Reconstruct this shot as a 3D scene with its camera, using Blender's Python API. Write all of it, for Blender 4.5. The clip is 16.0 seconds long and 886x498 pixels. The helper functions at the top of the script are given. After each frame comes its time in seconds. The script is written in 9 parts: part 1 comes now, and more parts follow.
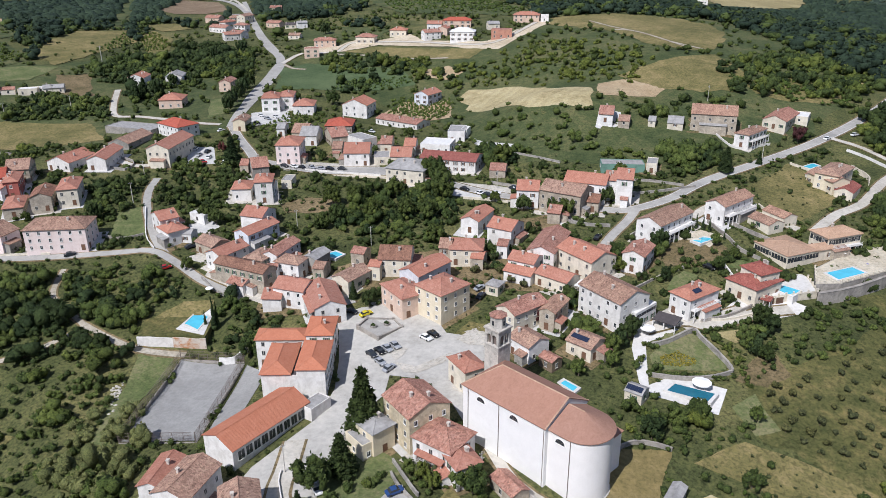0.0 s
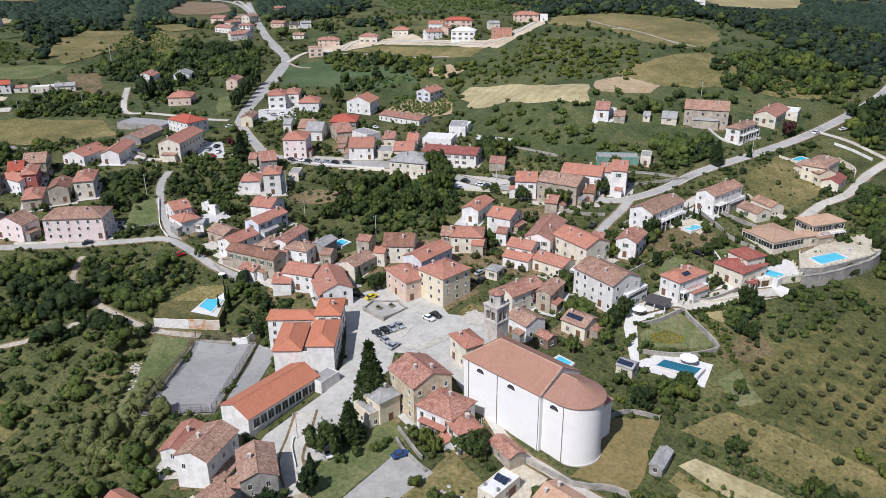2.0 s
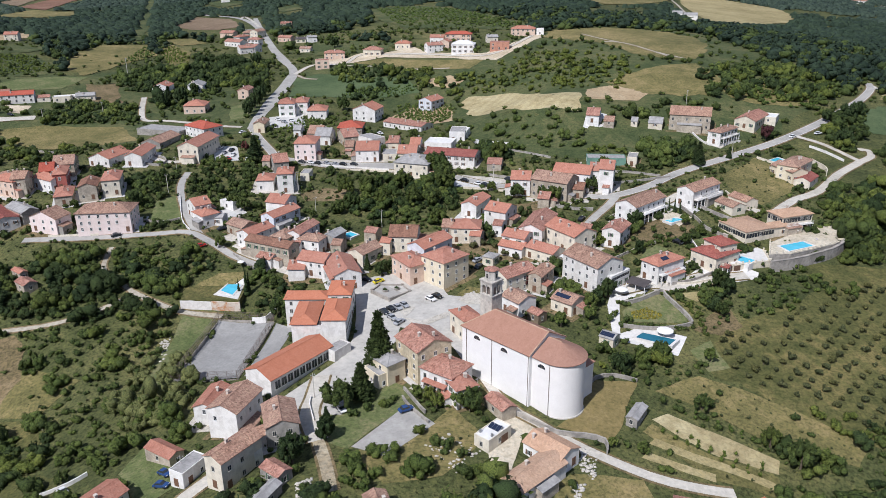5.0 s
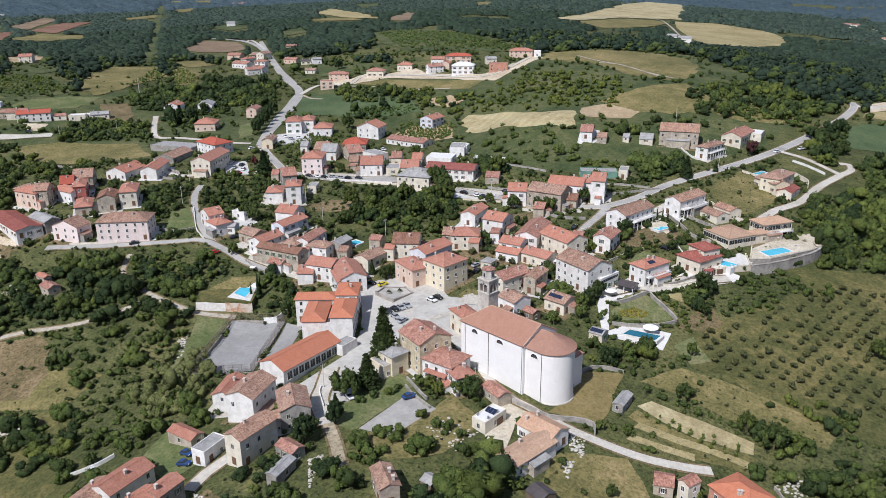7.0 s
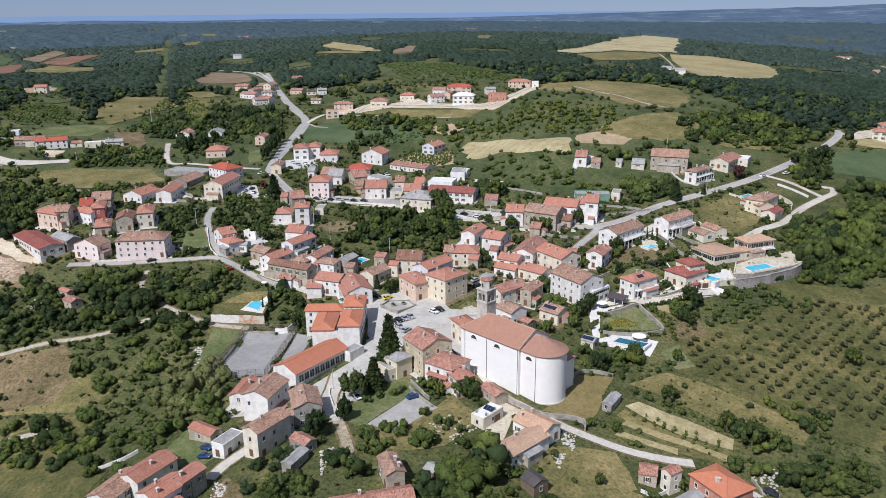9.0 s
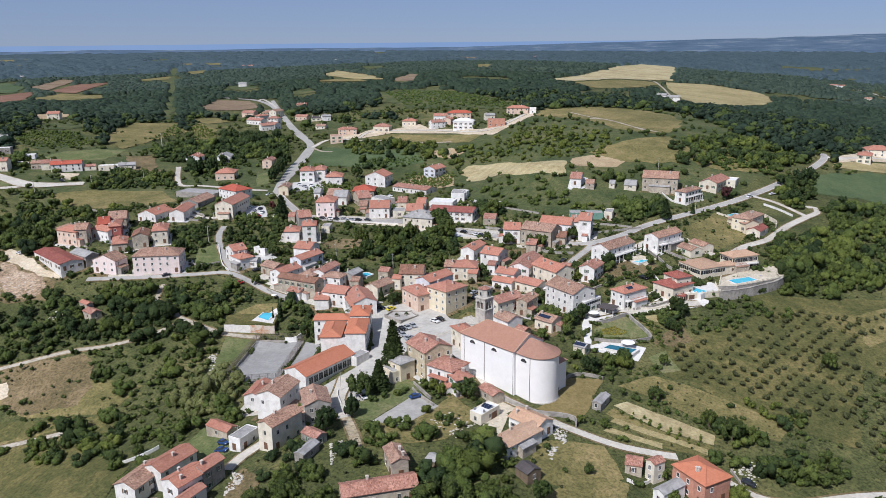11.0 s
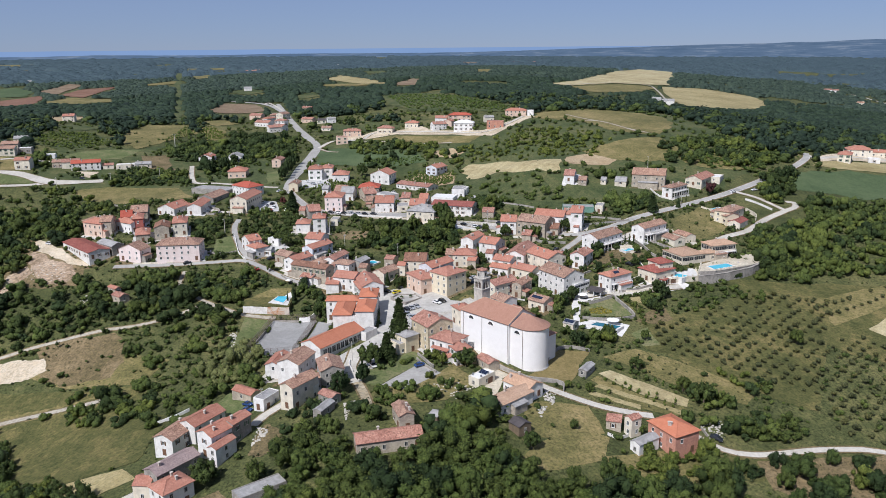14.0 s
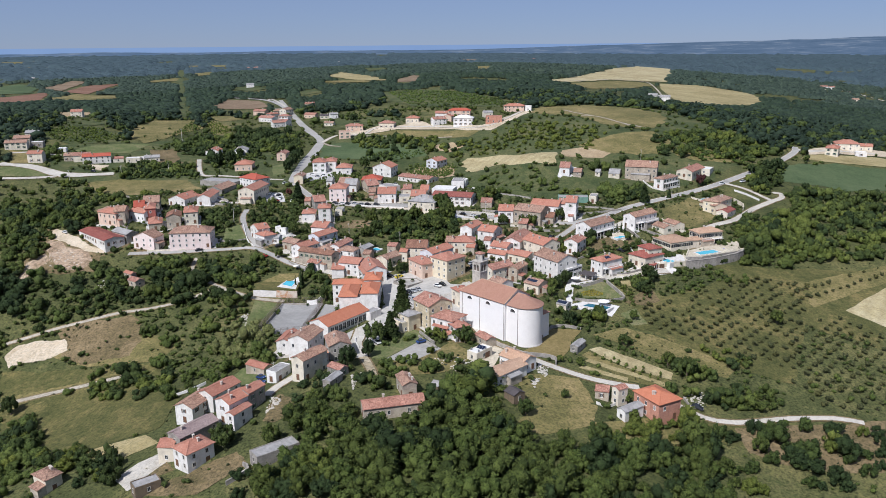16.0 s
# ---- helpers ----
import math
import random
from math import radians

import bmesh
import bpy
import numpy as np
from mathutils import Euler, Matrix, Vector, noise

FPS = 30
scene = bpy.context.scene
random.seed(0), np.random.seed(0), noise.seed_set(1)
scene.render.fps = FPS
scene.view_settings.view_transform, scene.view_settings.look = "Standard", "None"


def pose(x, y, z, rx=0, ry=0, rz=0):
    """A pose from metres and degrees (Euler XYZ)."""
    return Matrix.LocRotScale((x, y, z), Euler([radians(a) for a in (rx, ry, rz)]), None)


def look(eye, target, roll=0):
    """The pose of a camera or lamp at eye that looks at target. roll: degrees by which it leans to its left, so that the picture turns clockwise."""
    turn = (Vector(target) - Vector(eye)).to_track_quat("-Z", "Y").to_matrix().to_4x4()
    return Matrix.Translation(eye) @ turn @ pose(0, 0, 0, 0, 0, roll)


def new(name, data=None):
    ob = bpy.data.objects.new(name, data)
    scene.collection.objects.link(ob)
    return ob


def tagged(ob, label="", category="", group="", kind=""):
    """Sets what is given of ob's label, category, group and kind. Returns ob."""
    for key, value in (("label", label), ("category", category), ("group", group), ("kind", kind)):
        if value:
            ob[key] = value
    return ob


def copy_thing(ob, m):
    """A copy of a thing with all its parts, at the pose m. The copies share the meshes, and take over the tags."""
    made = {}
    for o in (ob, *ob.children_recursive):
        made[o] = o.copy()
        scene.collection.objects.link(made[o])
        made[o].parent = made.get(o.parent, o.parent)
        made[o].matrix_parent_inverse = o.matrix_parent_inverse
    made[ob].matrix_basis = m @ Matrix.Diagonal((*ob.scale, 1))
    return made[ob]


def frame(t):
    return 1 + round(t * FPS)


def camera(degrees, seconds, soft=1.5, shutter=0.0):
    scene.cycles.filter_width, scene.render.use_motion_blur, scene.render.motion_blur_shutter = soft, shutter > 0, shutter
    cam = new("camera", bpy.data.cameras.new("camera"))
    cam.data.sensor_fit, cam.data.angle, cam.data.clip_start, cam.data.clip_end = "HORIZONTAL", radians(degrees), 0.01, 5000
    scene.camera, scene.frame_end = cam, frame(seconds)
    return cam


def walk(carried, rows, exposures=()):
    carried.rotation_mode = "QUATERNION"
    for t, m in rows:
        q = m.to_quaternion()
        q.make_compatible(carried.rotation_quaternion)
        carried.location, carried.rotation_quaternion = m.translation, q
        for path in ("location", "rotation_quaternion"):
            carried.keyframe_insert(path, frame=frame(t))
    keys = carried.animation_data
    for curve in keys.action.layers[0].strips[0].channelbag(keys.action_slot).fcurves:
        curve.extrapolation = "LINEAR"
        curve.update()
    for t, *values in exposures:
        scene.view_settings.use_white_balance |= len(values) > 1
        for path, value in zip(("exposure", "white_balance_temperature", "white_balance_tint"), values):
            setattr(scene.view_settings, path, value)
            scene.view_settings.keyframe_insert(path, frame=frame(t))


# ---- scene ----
cam = camera(60.5, 16.0, soft=0.45)
METRES, EYE, TILT, LEAN, TURN = 144.0, 113.0, -2.7, 0.0, 0.0
ROWS = [
    (0.0, 0.0, 0.0, 0.0, -0.14, -19.91, 0.37),
    (0.5, -0.0006, -0.0188, -0.0007, -0.11, -19.89, 0.39),
    (1.0, -0.0009, -0.0406, -0.0018, -0.09, -19.87, 0.4),
    (1.5, -0.0013, -0.0651, -0.0028, -0.08, -19.84, 0.42),
    (2.0, -0.0017, -0.0914, -0.0038, -0.07, -19.81, 0.44),
    (2.5, -0.0015, -0.1193, -0.0049, -0.06, -19.8, 0.45),
    (3.0, -0.0019, -0.1482, -0.0065, -0.06, -19.78, 0.46),
    (3.5, -0.0016, -0.1781, -0.0074, -0.04, -19.71, 0.47),
    (4.0, -0.0015, -0.2088, -0.0088, -0.03, -19.4, 0.49),
    (6.5, -0.0009, -0.3683, -0.015, 0.01, -17.4, 0.51),
    (7.0, -0.0007, -0.4007, -0.0164, 0.04, -16.95, 0.51),
    (7.5, -0.0007, -0.4335, -0.018, 0.06, -16.39, 0.51),
    (8.0, -0.001, -0.4665, -0.0192, 0.07, -15.81, 0.52),
    (8.5, -0.0012, -0.4994, -0.0204, 0.09, -15.21, 0.51),
    (9.0, -0.0013, -0.5321, -0.022, 0.12, -14.62, 0.51),
    (9.5, -0.0012, -0.5649, -0.0237, 0.13, -14.05, 0.52),
    (12.0, -0.0012, -0.73, -0.0331, 0.2, -12.18, 0.51),
    (12.5, -0.0015, -0.7636, -0.0348, 0.21, -12.18, 0.51),
    (13.0, -0.002, -0.7976, -0.0367, 0.21, -12.18, 0.51),
    (13.5, -0.0023, -0.8314, -0.0389, 0.22, -12.18, 0.51),
    (14.0, -0.0027, -0.8653, -0.041, 0.23, -12.18, 0.51),
    (14.5, -0.0027, -0.8994, -0.043, 0.23, -12.17, 0.51),
    (15.0, -0.0029, -0.9332, -0.0451, 0.22, -12.18, 0.51),
    (15.5, -0.0032, -0.9668, -0.0474, 0.22, -12.2, 0.51),
    (16.0, -0.0034, -0.9986, -0.0499, 0.22, -12.37, 0.5),
]
walk(cam, [(t, pose(0, 0, EYE, TILT, LEAN, TURN) @ pose(METRES * x, METRES * y, METRES * z, 90 + pitch, roll, yaw)) for t, x, y, z, yaw, pitch, roll in ROWS],
     exposures=[(0.0, -0.05, 5880, 12), (16.0, -0.05, 5880, 12)])
# ---- light ----
SUN_AZ, SUN_EL = 236.0, 49.0            # where the sun stands: degrees from +x, and above the horizon
sun_way = Vector((math.cos(radians(SUN_AZ)) * math.cos(radians(SUN_EL)), math.sin(radians(SUN_AZ)) * math.cos(radians(SUN_EL)), math.sin(radians(SUN_EL))))
sun_data = bpy.data.lights.new("sun", "SUN")
sun_data.energy, sun_data.angle, sun_data.color = 5.2, radians(0.53), (1.0, 0.945, 0.875)
sun = new("sun", sun_data)
sun.matrix_world = look(sun_way * 800, (0, 0, 0))
world = bpy.data.worlds.new("sky")
scene.world = world
world.use_nodes = True
wn = world.node_tree
sky = wn.nodes.new("ShaderNodeTexSky")
sky.sky_type, sky.sun_disc = "NISHITA", False
sky.sun_elevation, sky.sun_rotation = radians(SUN_EL), radians(90 - SUN_AZ)
sky.air_density, sky.dust_density, sky.ozone_density, sky.altitude = 0.9, 0.05, 3.0, 1200
tint = wn.nodes.new("ShaderNodeMix")
tint.data_type, tint.blend_type = "RGBA", "MULTIPLY"
tint.inputs[0].default_value, tint.inputs[7].default_value = 1.0, (0.65, 0.78, 1.11, 1)
wn.links.new(sky.outputs[0], tint.inputs[6])
haze = wn.nodes.new("ShaderNodeMix")         # summer haze evens the sky out
haze.data_type, haze.blend_type = "RGBA", "MIX"
haze.inputs[0].default_value, haze.inputs[7].default_value = 0.6, (4.75, 5.52, 7.22, 1)
wn.links.new(tint.outputs[2], haze.inputs[6])
wn.links.new(haze.outputs[2], wn.nodes["Background"].inputs[0])
wn.nodes["Background"].inputs[1].default_value = 0.065

# ---- materials ----
MATS = {}


def shader(name):
    m = bpy.data.materials.new(name)
    m.use_nodes = True
    nt = m.node_tree
    return m, nt, nt.nodes["Principled BSDF"]


def ramp_of(nt, fac, stops):
    r = nt.nodes.new("ShaderNodeValToRGB")
    while len(r.color_ramp.elements) < len(stops):
        r.color_ramp.elements.new(0.5)
    for e, (p, c) in zip(r.color_ramp.elements, stops):
        e.position, e.color = p, (*c, 1)
    nt.links.new(fac, r.inputs[0])
    return r.outputs[0]


def noise_of(nt, vec, scale, detail=4, rough=0.6, warp=0.0):
    n = nt.nodes.new("ShaderNodeTexNoise")
    n.inputs["Scale"].default_value, n.inputs["Detail"].default_value = scale, detail
    n.inputs["Roughness"].default_value, n.inputs["Distortion"].default_value = rough, warp
    nt.links.new(vec, n.inputs["Vector"])
    return n.outputs[0]


def mixed(nt, kind, fac, a, b):
    x = nt.nodes.new("ShaderNodeMix")
    x.data_type, x.blend_type = "RGBA", kind
    for sock, v in ((x.inputs[0], fac), (x.inputs[6], a), (x.inputs[7], b)):
        if isinstance(v, (int, float)):
            sock.default_value = v
        elif isinstance(v, tuple):
            sock.default_value = (*v, 1)
        else:
            nt.links.new(v, sock)
    return x.outputs[2]


def value_math(nt, op, a, b=0.0):
    n = nt.nodes.new("ShaderNodeMath")
    n.operation = op
    for sock, v in zip(n.inputs, (a, b)):
        if isinstance(v, (int, float)):
            sock.default_value = v
        else:
            nt.links.new(v, sock)
    return n.outputs[0]


def bumped(nt, bsdf, height, strength, dist):
    b = nt.nodes.new("ShaderNodeBump")
    b.inputs["Strength"].default_value, b.inputs["Distance"].default_value = strength, dist
    nt.links.new(height, b.inputs["Height"])
    nt.links.new(b.outputs[0], bsdf.inputs["Normal"])


def scaled(c, k):
    return tuple(min(1.0, v * k) for v in c)


def ground_mat(name, dark, mid, light, big=0.02, fine=0.5, bump=0.25, rough=0.95, rows=None, grain=None):
    """Earth, grass and paving: patches at two scales and fine grain. rows: (angle, spacing, strength) of furrows."""
    m, nt, bs = shader(name)
    geo = nt.nodes.new("ShaderNodeNewGeometry").outputs["Position"]
    a = noise_of(nt, geo, big, 5, 0.62, 0.4)
    b = noise_of(nt, geo, fine, 6, 0.7)
    c = noise_of(nt, geo, big * 6, 4, 0.6)
    s = value_math(nt, "ADD", value_math(nt, "MULTIPLY", a, 0.45), value_math(nt, "ADD", value_math(nt, "MULTIPLY", b, 0.3), value_math(nt, "MULTIPLY", c, 0.25)))
    col = ramp_of(nt, s, [(0.39, dark), (0.5, mid), (0.61, light)])
    g = bump * 1.9 if grain is None else grain
    tuft = noise_of(nt, geo, 1.1, 3, 0.6, 0.5)
    col = mixed(nt, "MULTIPLY", min(1.0, g), col, ramp_of(nt, tuft, [(0.36, (0.46, 0.48, 0.42)), (0.5, (1, 1, 1)), (0.64, (1.3, 1.25, 1.12))]))
    if rows:
        mp = nt.nodes.new("ShaderNodeMapping")
        mp.inputs["Rotation"].default_value = (0, 0, radians(rows[0]))
        nt.links.new(geo, mp.inputs["Vector"])
        w = nt.nodes.new("ShaderNodeTexWave")
        w.inputs["Scale"].default_value, w.inputs["Distortion"].default_value, w.inputs["Detail"].default_value = 0.314 / rows[1], 1.2, 2
        w.inputs["Detail Scale"].default_value = 0.3
        nt.links.new(mp.outputs[0], w.inputs["Vector"])
        col = mixed(nt, "MIX", value_math(nt, "MULTIPLY", w.outputs[1], rows[2]), col, scaled(dark, 0.8))
    nt.links.new(col, bs.inputs["Base Color"])
    bs.inputs["Roughness"].default_value = rough
    bs.inputs["Specular IOR Level"].default_value = 0.2
    bumped(nt, bs, b, bump, 0.3)
    MATS[name] = m
    return m


def wall_mat(name, base, stain, rough=0.85, blocks=0.0):
    """Rendered or stone walls: base colour, washed-out stains, grain, and for rubble stone a cell pattern."""
    m, nt, bs = shader(name)
    tc = nt.nodes.new("ShaderNodeTexCoord").outputs["Object"]
    rnd = nt.nodes.new("ShaderNodeObjectInfo").outputs["Random"]
    big = noise_of(nt, tc, 0.35, 5, 0.65, 0.6)
    fine = noise_of(nt, tc, 6.0, 4, 0.7)
    col = ramp_of(nt, big, [(0.38, stain), (0.56, base), (0.8, scaled(base, 1.04))])
    col = mixed(nt, "MULTIPLY", 0.35, col, ramp_of(nt, fine, [(0.3, (0.72, 0.7, 0.66)), (0.6, (1, 1, 1))]))
    col = mixed(nt, "MULTIPLY", 0.5, col, ramp_of(nt, rnd, [(0.0, (0.8, 0.77, 0.72)), (0.5, (1, 1, 1)), (1.0, (0.95, 0.9, 0.86))]))
    mp = nt.nodes.new("ShaderNodeMapping")
    mp.inputs["Scale"].default_value = (1.6, 1.6, 0.22)
    nt.links.new(tc, mp.inputs["Vector"])
    streak = noise_of(nt, mp.outputs[0], 1.0, 5, 0.7)
    col = mixed(nt, "MULTIPLY", 0.03 if "church" in name else 0.22, col, ramp_of(nt, streak, [(0.34, (0.62, 0.6, 0.56)), (0.5, (1, 1, 1))]))
    h = fine
    if blocks:
        v = nt.nodes.new("ShaderNodeTexVoronoi")
        v.inputs["Scale"].default_value = blocks
        nt.links.new(tc, v.inputs["Vector"])
        col = mixed(nt, "MULTIPLY", 0.45, col, ramp_of(nt, v.outputs["Color"], [(0.1, (0.6, 0.57, 0.52)), (0.9, (1.1, 1.06, 1.0))]))
        h = v.outputs["Distance"]
    nt.links.new(col, bs.inputs["Base Color"])
    bs.inputs["Roughness"].default_value = rough
    bumped(nt, bs, h, 0.25, 0.04)
    MATS[name] = m
    return m


def roof_mat(name, dark, mid, light, old=0.5):
    """Clay tile: courses and channels of a tile's size, single tiles of other firings, weathered blotches."""
    m, nt, bs = shader(name)
    tc = nt.nodes.new("ShaderNodeTexCoord").outputs["Object"]
    rnd = nt.nodes.new("ShaderNodeObjectInfo").outputs["Random"]
    mp = nt.nodes.new("ShaderNodeMapping")
    mp.inputs["Scale"].default_value = (3.0, 2.0, 2.0)
    nt.links.new(tc, mp.inputs["Vector"])
    v = nt.nodes.new("ShaderNodeTexVoronoi")
    v.inputs["Scale"].default_value, v.inputs["Randomness"].default_value = 1.0, 0.7
    nt.links.new(mp.outputs[0], v.inputs["Vector"])
    big = noise_of(nt, tc, 0.5, 6, 0.7, 0.8)
    mid_n = noise_of(nt, tc, 2.2, 5, 0.7)
    sep = nt.nodes.new("ShaderNodeSeparateXYZ")
    nt.links.new(tc, sep.inputs[0])
    chan = value_math(nt, "SINE", value_math(nt, "MULTIPLY", sep.outputs[0], 2 * math.pi / 0.24))
    col = ramp_of(nt, value_math(nt, "ADD", value_math(nt, "MULTIPLY", big, 0.6), value_math(nt, "MULTIPLY", mid_n, 0.4)), [(0.5 - 0.2 + 0.09 * old, dark), (0.5, mid), (0.5 + 0.2 - 0.08 * old, light)])
    one = nt.nodes.new("ShaderNodeSeparateColor")
    nt.links.new(v.outputs["Color"], one.inputs[0])
    tile = ramp_of(nt, one.outputs[0], [(0.0, (0.55, 0.53, 0.52)), (0.3, (0.9, 0.9, 0.9)), (0.75, (1.03, 1.03, 1.03)), (1.0, (1.25, 1.23, 1.18))])
    col = mixed(nt, "MULTIPLY", old, col, tile)
    col = mixed(nt, "MULTIPLY", 0.6, col, ramp_of(nt, rnd, [(0.0, (0.78, 0.74, 0.72)), (0.4, (1, 1, 1)), (0.75, (1.08, 1.0, 0.94)), (1.0, (0.9, 0.95, 0.98))]))
    nt.links.new(col, bs.inputs["Base Color"])
    bs.inputs["Roughness"].default_value = 0.85
    bs.inputs["Specular IOR Level"].default_value = 0.25
    bumped(nt, bs, value_math(nt, "ADD", chan, value_math(nt, "MULTIPLY", mid_n, 2.0)), 0.3, 0.05)
    MATS[name] = m
    return m


def leaf_mat(name, dark, light, tint=(1, 1, 1)):
    """Foliage: each leaf or clump of its own green, with a change from plant to plant, and shaded gaps painted in."""
    m, nt, bs = shader(name)
    isl = nt.nodes.new("ShaderNodeNewGeometry")
    rnd = nt.nodes.new("ShaderNodeObjectInfo").outputs["Random"]
    big = noise_of(nt, isl.outputs["Position"], 0.09, 4, 0.6)
    fine = noise_of(nt, isl.outputs["Position"], 1.3, 4, 0.75)
    f = value_math(nt, "ADD", value_math(nt, "MULTIPLY", isl.outputs["Random Per Island"], 0.4), value_math(nt, "ADD", value_math(nt, "MULTIPLY", fine, 0.45), value_math(nt, "MULTIPLY", big, 0.3)))
    col = ramp_of(nt, f, [(0.25, dark), (0.85, light)])
    col = mixed(nt, "MULTIPLY", 0.7, col, ramp_of(nt, rnd, [(0.0, (0.7, 0.78, 0.75)), (0.5, (1, 1, 1)), (1.0, (1.25, 1.12, 0.8))]))
    # noise paints the shade of gaps between leaves and bright tips into the colour
    leaf_gaps = noise_of(nt, isl.outputs["Position"], 3.2, 3, 0.7)
    col = mixed(nt, "MULTIPLY", 0.85, col, ramp_of(nt, leaf_gaps, [(0.38, (0.34, 0.38, 0.4)), (0.5, (1, 1, 1)), (0.64, (1.35, 1.3, 1.15))]))
    nt.links.new(mixed(nt, "MULTIPLY", 1.0, col, tint), bs.inputs["Base Color"])
    bs.inputs["Roughness"].default_value = 0.7
    bs.inputs["Specular IOR Level"].default_value = 0.15
    bumped(nt, bs, value_math(nt, "ADD", fine, value_math(nt, "MULTIPLY", leaf_gaps, 0.6)), 0.9, 0.6)
    MATS[name] = m
    return m


def plain_mat(name, col, rough=0.6, metal=0.0, spread=0.15, scale=2.0):
    m, nt, bs = shader(name)
    tc = nt.nodes.new("ShaderNodeTexCoord").outputs["Object"]
    n = noise_of(nt, tc, scale, 5, 0.65)
    nt.links.new(ramp_of(nt, n, [(0.3, scaled(col, 1 - spread)), (0.7, scaled(col, 1 + spread))]), bs.inputs["Base Color"])
    bs.inputs["Roughness"].default_value, bs.inputs["Metallic"].default_value = rough, metal
    MATS[name] = m
    return m


ground_mat("scrub", (0.041, 0.051, 0.019), (0.080, 0.089, 0.033), (0.155, 0.143, 0.060), 0.018, 0.6, 0.5)
ground_mat("straw", (0.26, 0.21, 0.11), (0.40, 0.34, 0.19), (0.50, 0.44, 0.28), 0.03, 0.7, 0.2, rows=(35, 6.0, 0.25))
ground_mat("straw2", (0.22, 0.18, 0.085), (0.31, 0.26, 0.13), (0.40, 0.34, 0.19), 0.02, 0.6)
ground_mat("drygrass", (0.098, 0.096, 0.035), (0.172, 0.150, 0.060), (0.275, 0.216, 0.102), 0.03, 0.6, 0.35)
ground_mat("meadow", (0.038, 0.056, 0.021), (0.070, 0.087, 0.034), (0.132, 0.127, 0.056), 0.035, 0.5, 0.35)
ground_mat("grovegrass", (0.052, 0.060, 0.020), (0.096, 0.096, 0.034), (0.185, 0.152, 0.062), 0.035, 0.5, 0.35)
ground_mat("darkmeadow", (0.054, 0.082, 0.035), (0.075, 0.107, 0.048), (0.102, 0.133, 0.061), 0.02, 0.6, 0.2)
ground_mat("lawn", (0.075, 0.102, 0.035), (0.124, 0.144, 0.057), (0.208, 0.192, 0.101), 0.08, 1.2, 0.25)
ground_mat("lawnbrown", (0.15, 0.125, 0.05), (0.21, 0.165, 0.07), (0.27, 0.21, 0.10), 0.06, 1.0, 0.2)
ground_mat("soil", (0.15, 0.105, 0.068), (0.205, 0.15, 0.098), (0.26, 0.20, 0.135), 0.02, 0.5)
ground_mat("redsoil", (0.15, 0.08, 0.052), (0.20, 0.112, 0.076), (0.24, 0.145, 0.10), 0.02, 0.5)
ground_mat("baresoil", (0.30, 0.22, 0.13), (0.38, 0.29, 0.18), (0.45, 0.36, 0.24), 0.03, 0.6)
ground_mat("earth", (0.10, 0.085, 0.04), (0.17, 0.13, 0.07), (0.25, 0.19, 0.11), 0.05, 0.8, 0.4)
ground_mat("quarry", (0.19, 0.135, 0.085), (0.36, 0.27, 0.195), (0.50, 0.41, 0.32), 0.07, 0.5, 0.5)
ground_mat("court", (0.225, 0.220, 0.212), (0.275, 0.270, 0.260), (0.33, 0.324, 0.312), 0.06, 1.0, 0.05, grain=0.12)
ground_mat("asphalt", (0.27, 0.26, 0.243), (0.345, 0.332, 0.309), (0.415, 0.40, 0.37), 0.05, 0.8, 0.05)
ground_mat("plaza", (0.35, 0.335, 0.305), (0.43, 0.412, 0.378), (0.50, 0.48, 0.44), 0.05, 0.6, 0.05)
ground_mat("pale", (0.38, 0.352, 0.30), (0.48, 0.450, 0.395), (0.57, 0.538, 0.48), 0.08, 0.9, 0.1)
ground_mat("gravel", (0.42, 0.37, 0.28), (0.52, 0.46, 0.36), (0.60, 0.55, 0.45), 0.1, 1.0, 0.2)
ground_mat("track", (0.27, 0.235, 0.18), (0.37, 0.335, 0.275), (0.46, 0.425, 0.36), 0.1, 1.0, 0.2)
ground_mat("gravelroad", (0.38, 0.35, 0.30), (0.46, 0.43, 0.38), (0.54, 0.51, 0.46), 0.1, 1.0, 0.2)
ground_mat("earthroad", (0.22, 0.18, 0.12), (0.32, 0.27, 0.19), (0.42, 0.37, 0.28), 0.1, 1.0, 0.3)
ground_mat("sand", (0.40, 0.33, 0.23), (0.52, 0.44, 0.33), (0.60, 0.53, 0.42), 0.08, 0.9, 0.25)
ground_mat("concrete", (0.42, 0.41, 0.39), (0.50, 0.49, 0.47), (0.56, 0.55, 0.53), 0.1, 0.9, 0.08)
ground_mat("whitepave", (0.52, 0.50, 0.46), (0.61, 0.59, 0.56), (0.68, 0.665, 0.64), 0.1, 0.9, 0.05)

wall_mat("white", (0.80, 0.785, 0.76), (0.66, 0.64, 0.61))
wall_mat("church_white", (0.82, 0.81, 0.795), (0.79, 0.78, 0.765))
wall_mat("cream", (0.74, 0.68, 0.56), (0.60, 0.55, 0.45))
wall_mat("yellow", (0.74, 0.66, 0.50), (0.66, 0.58, 0.43))
wall_mat("peach", (0.70, 0.54, 0.43), (0.60, 0.45, 0.36))
wall_mat("pink", (0.84, 0.72, 0.69), (0.77, 0.64, 0.60))
wall_mat("bluish", (0.70, 0.73, 0.78), (0.58, 0.61, 0.66))
wall_mat("stone", (0.50, 0.445, 0.365), (0.34, 0.30, 0.25), 0.95, 2.2)
wall_mat("yellowstone", (0.64, 0.56, 0.40), (0.48, 0.42, 0.31), 0.95, 1.6)
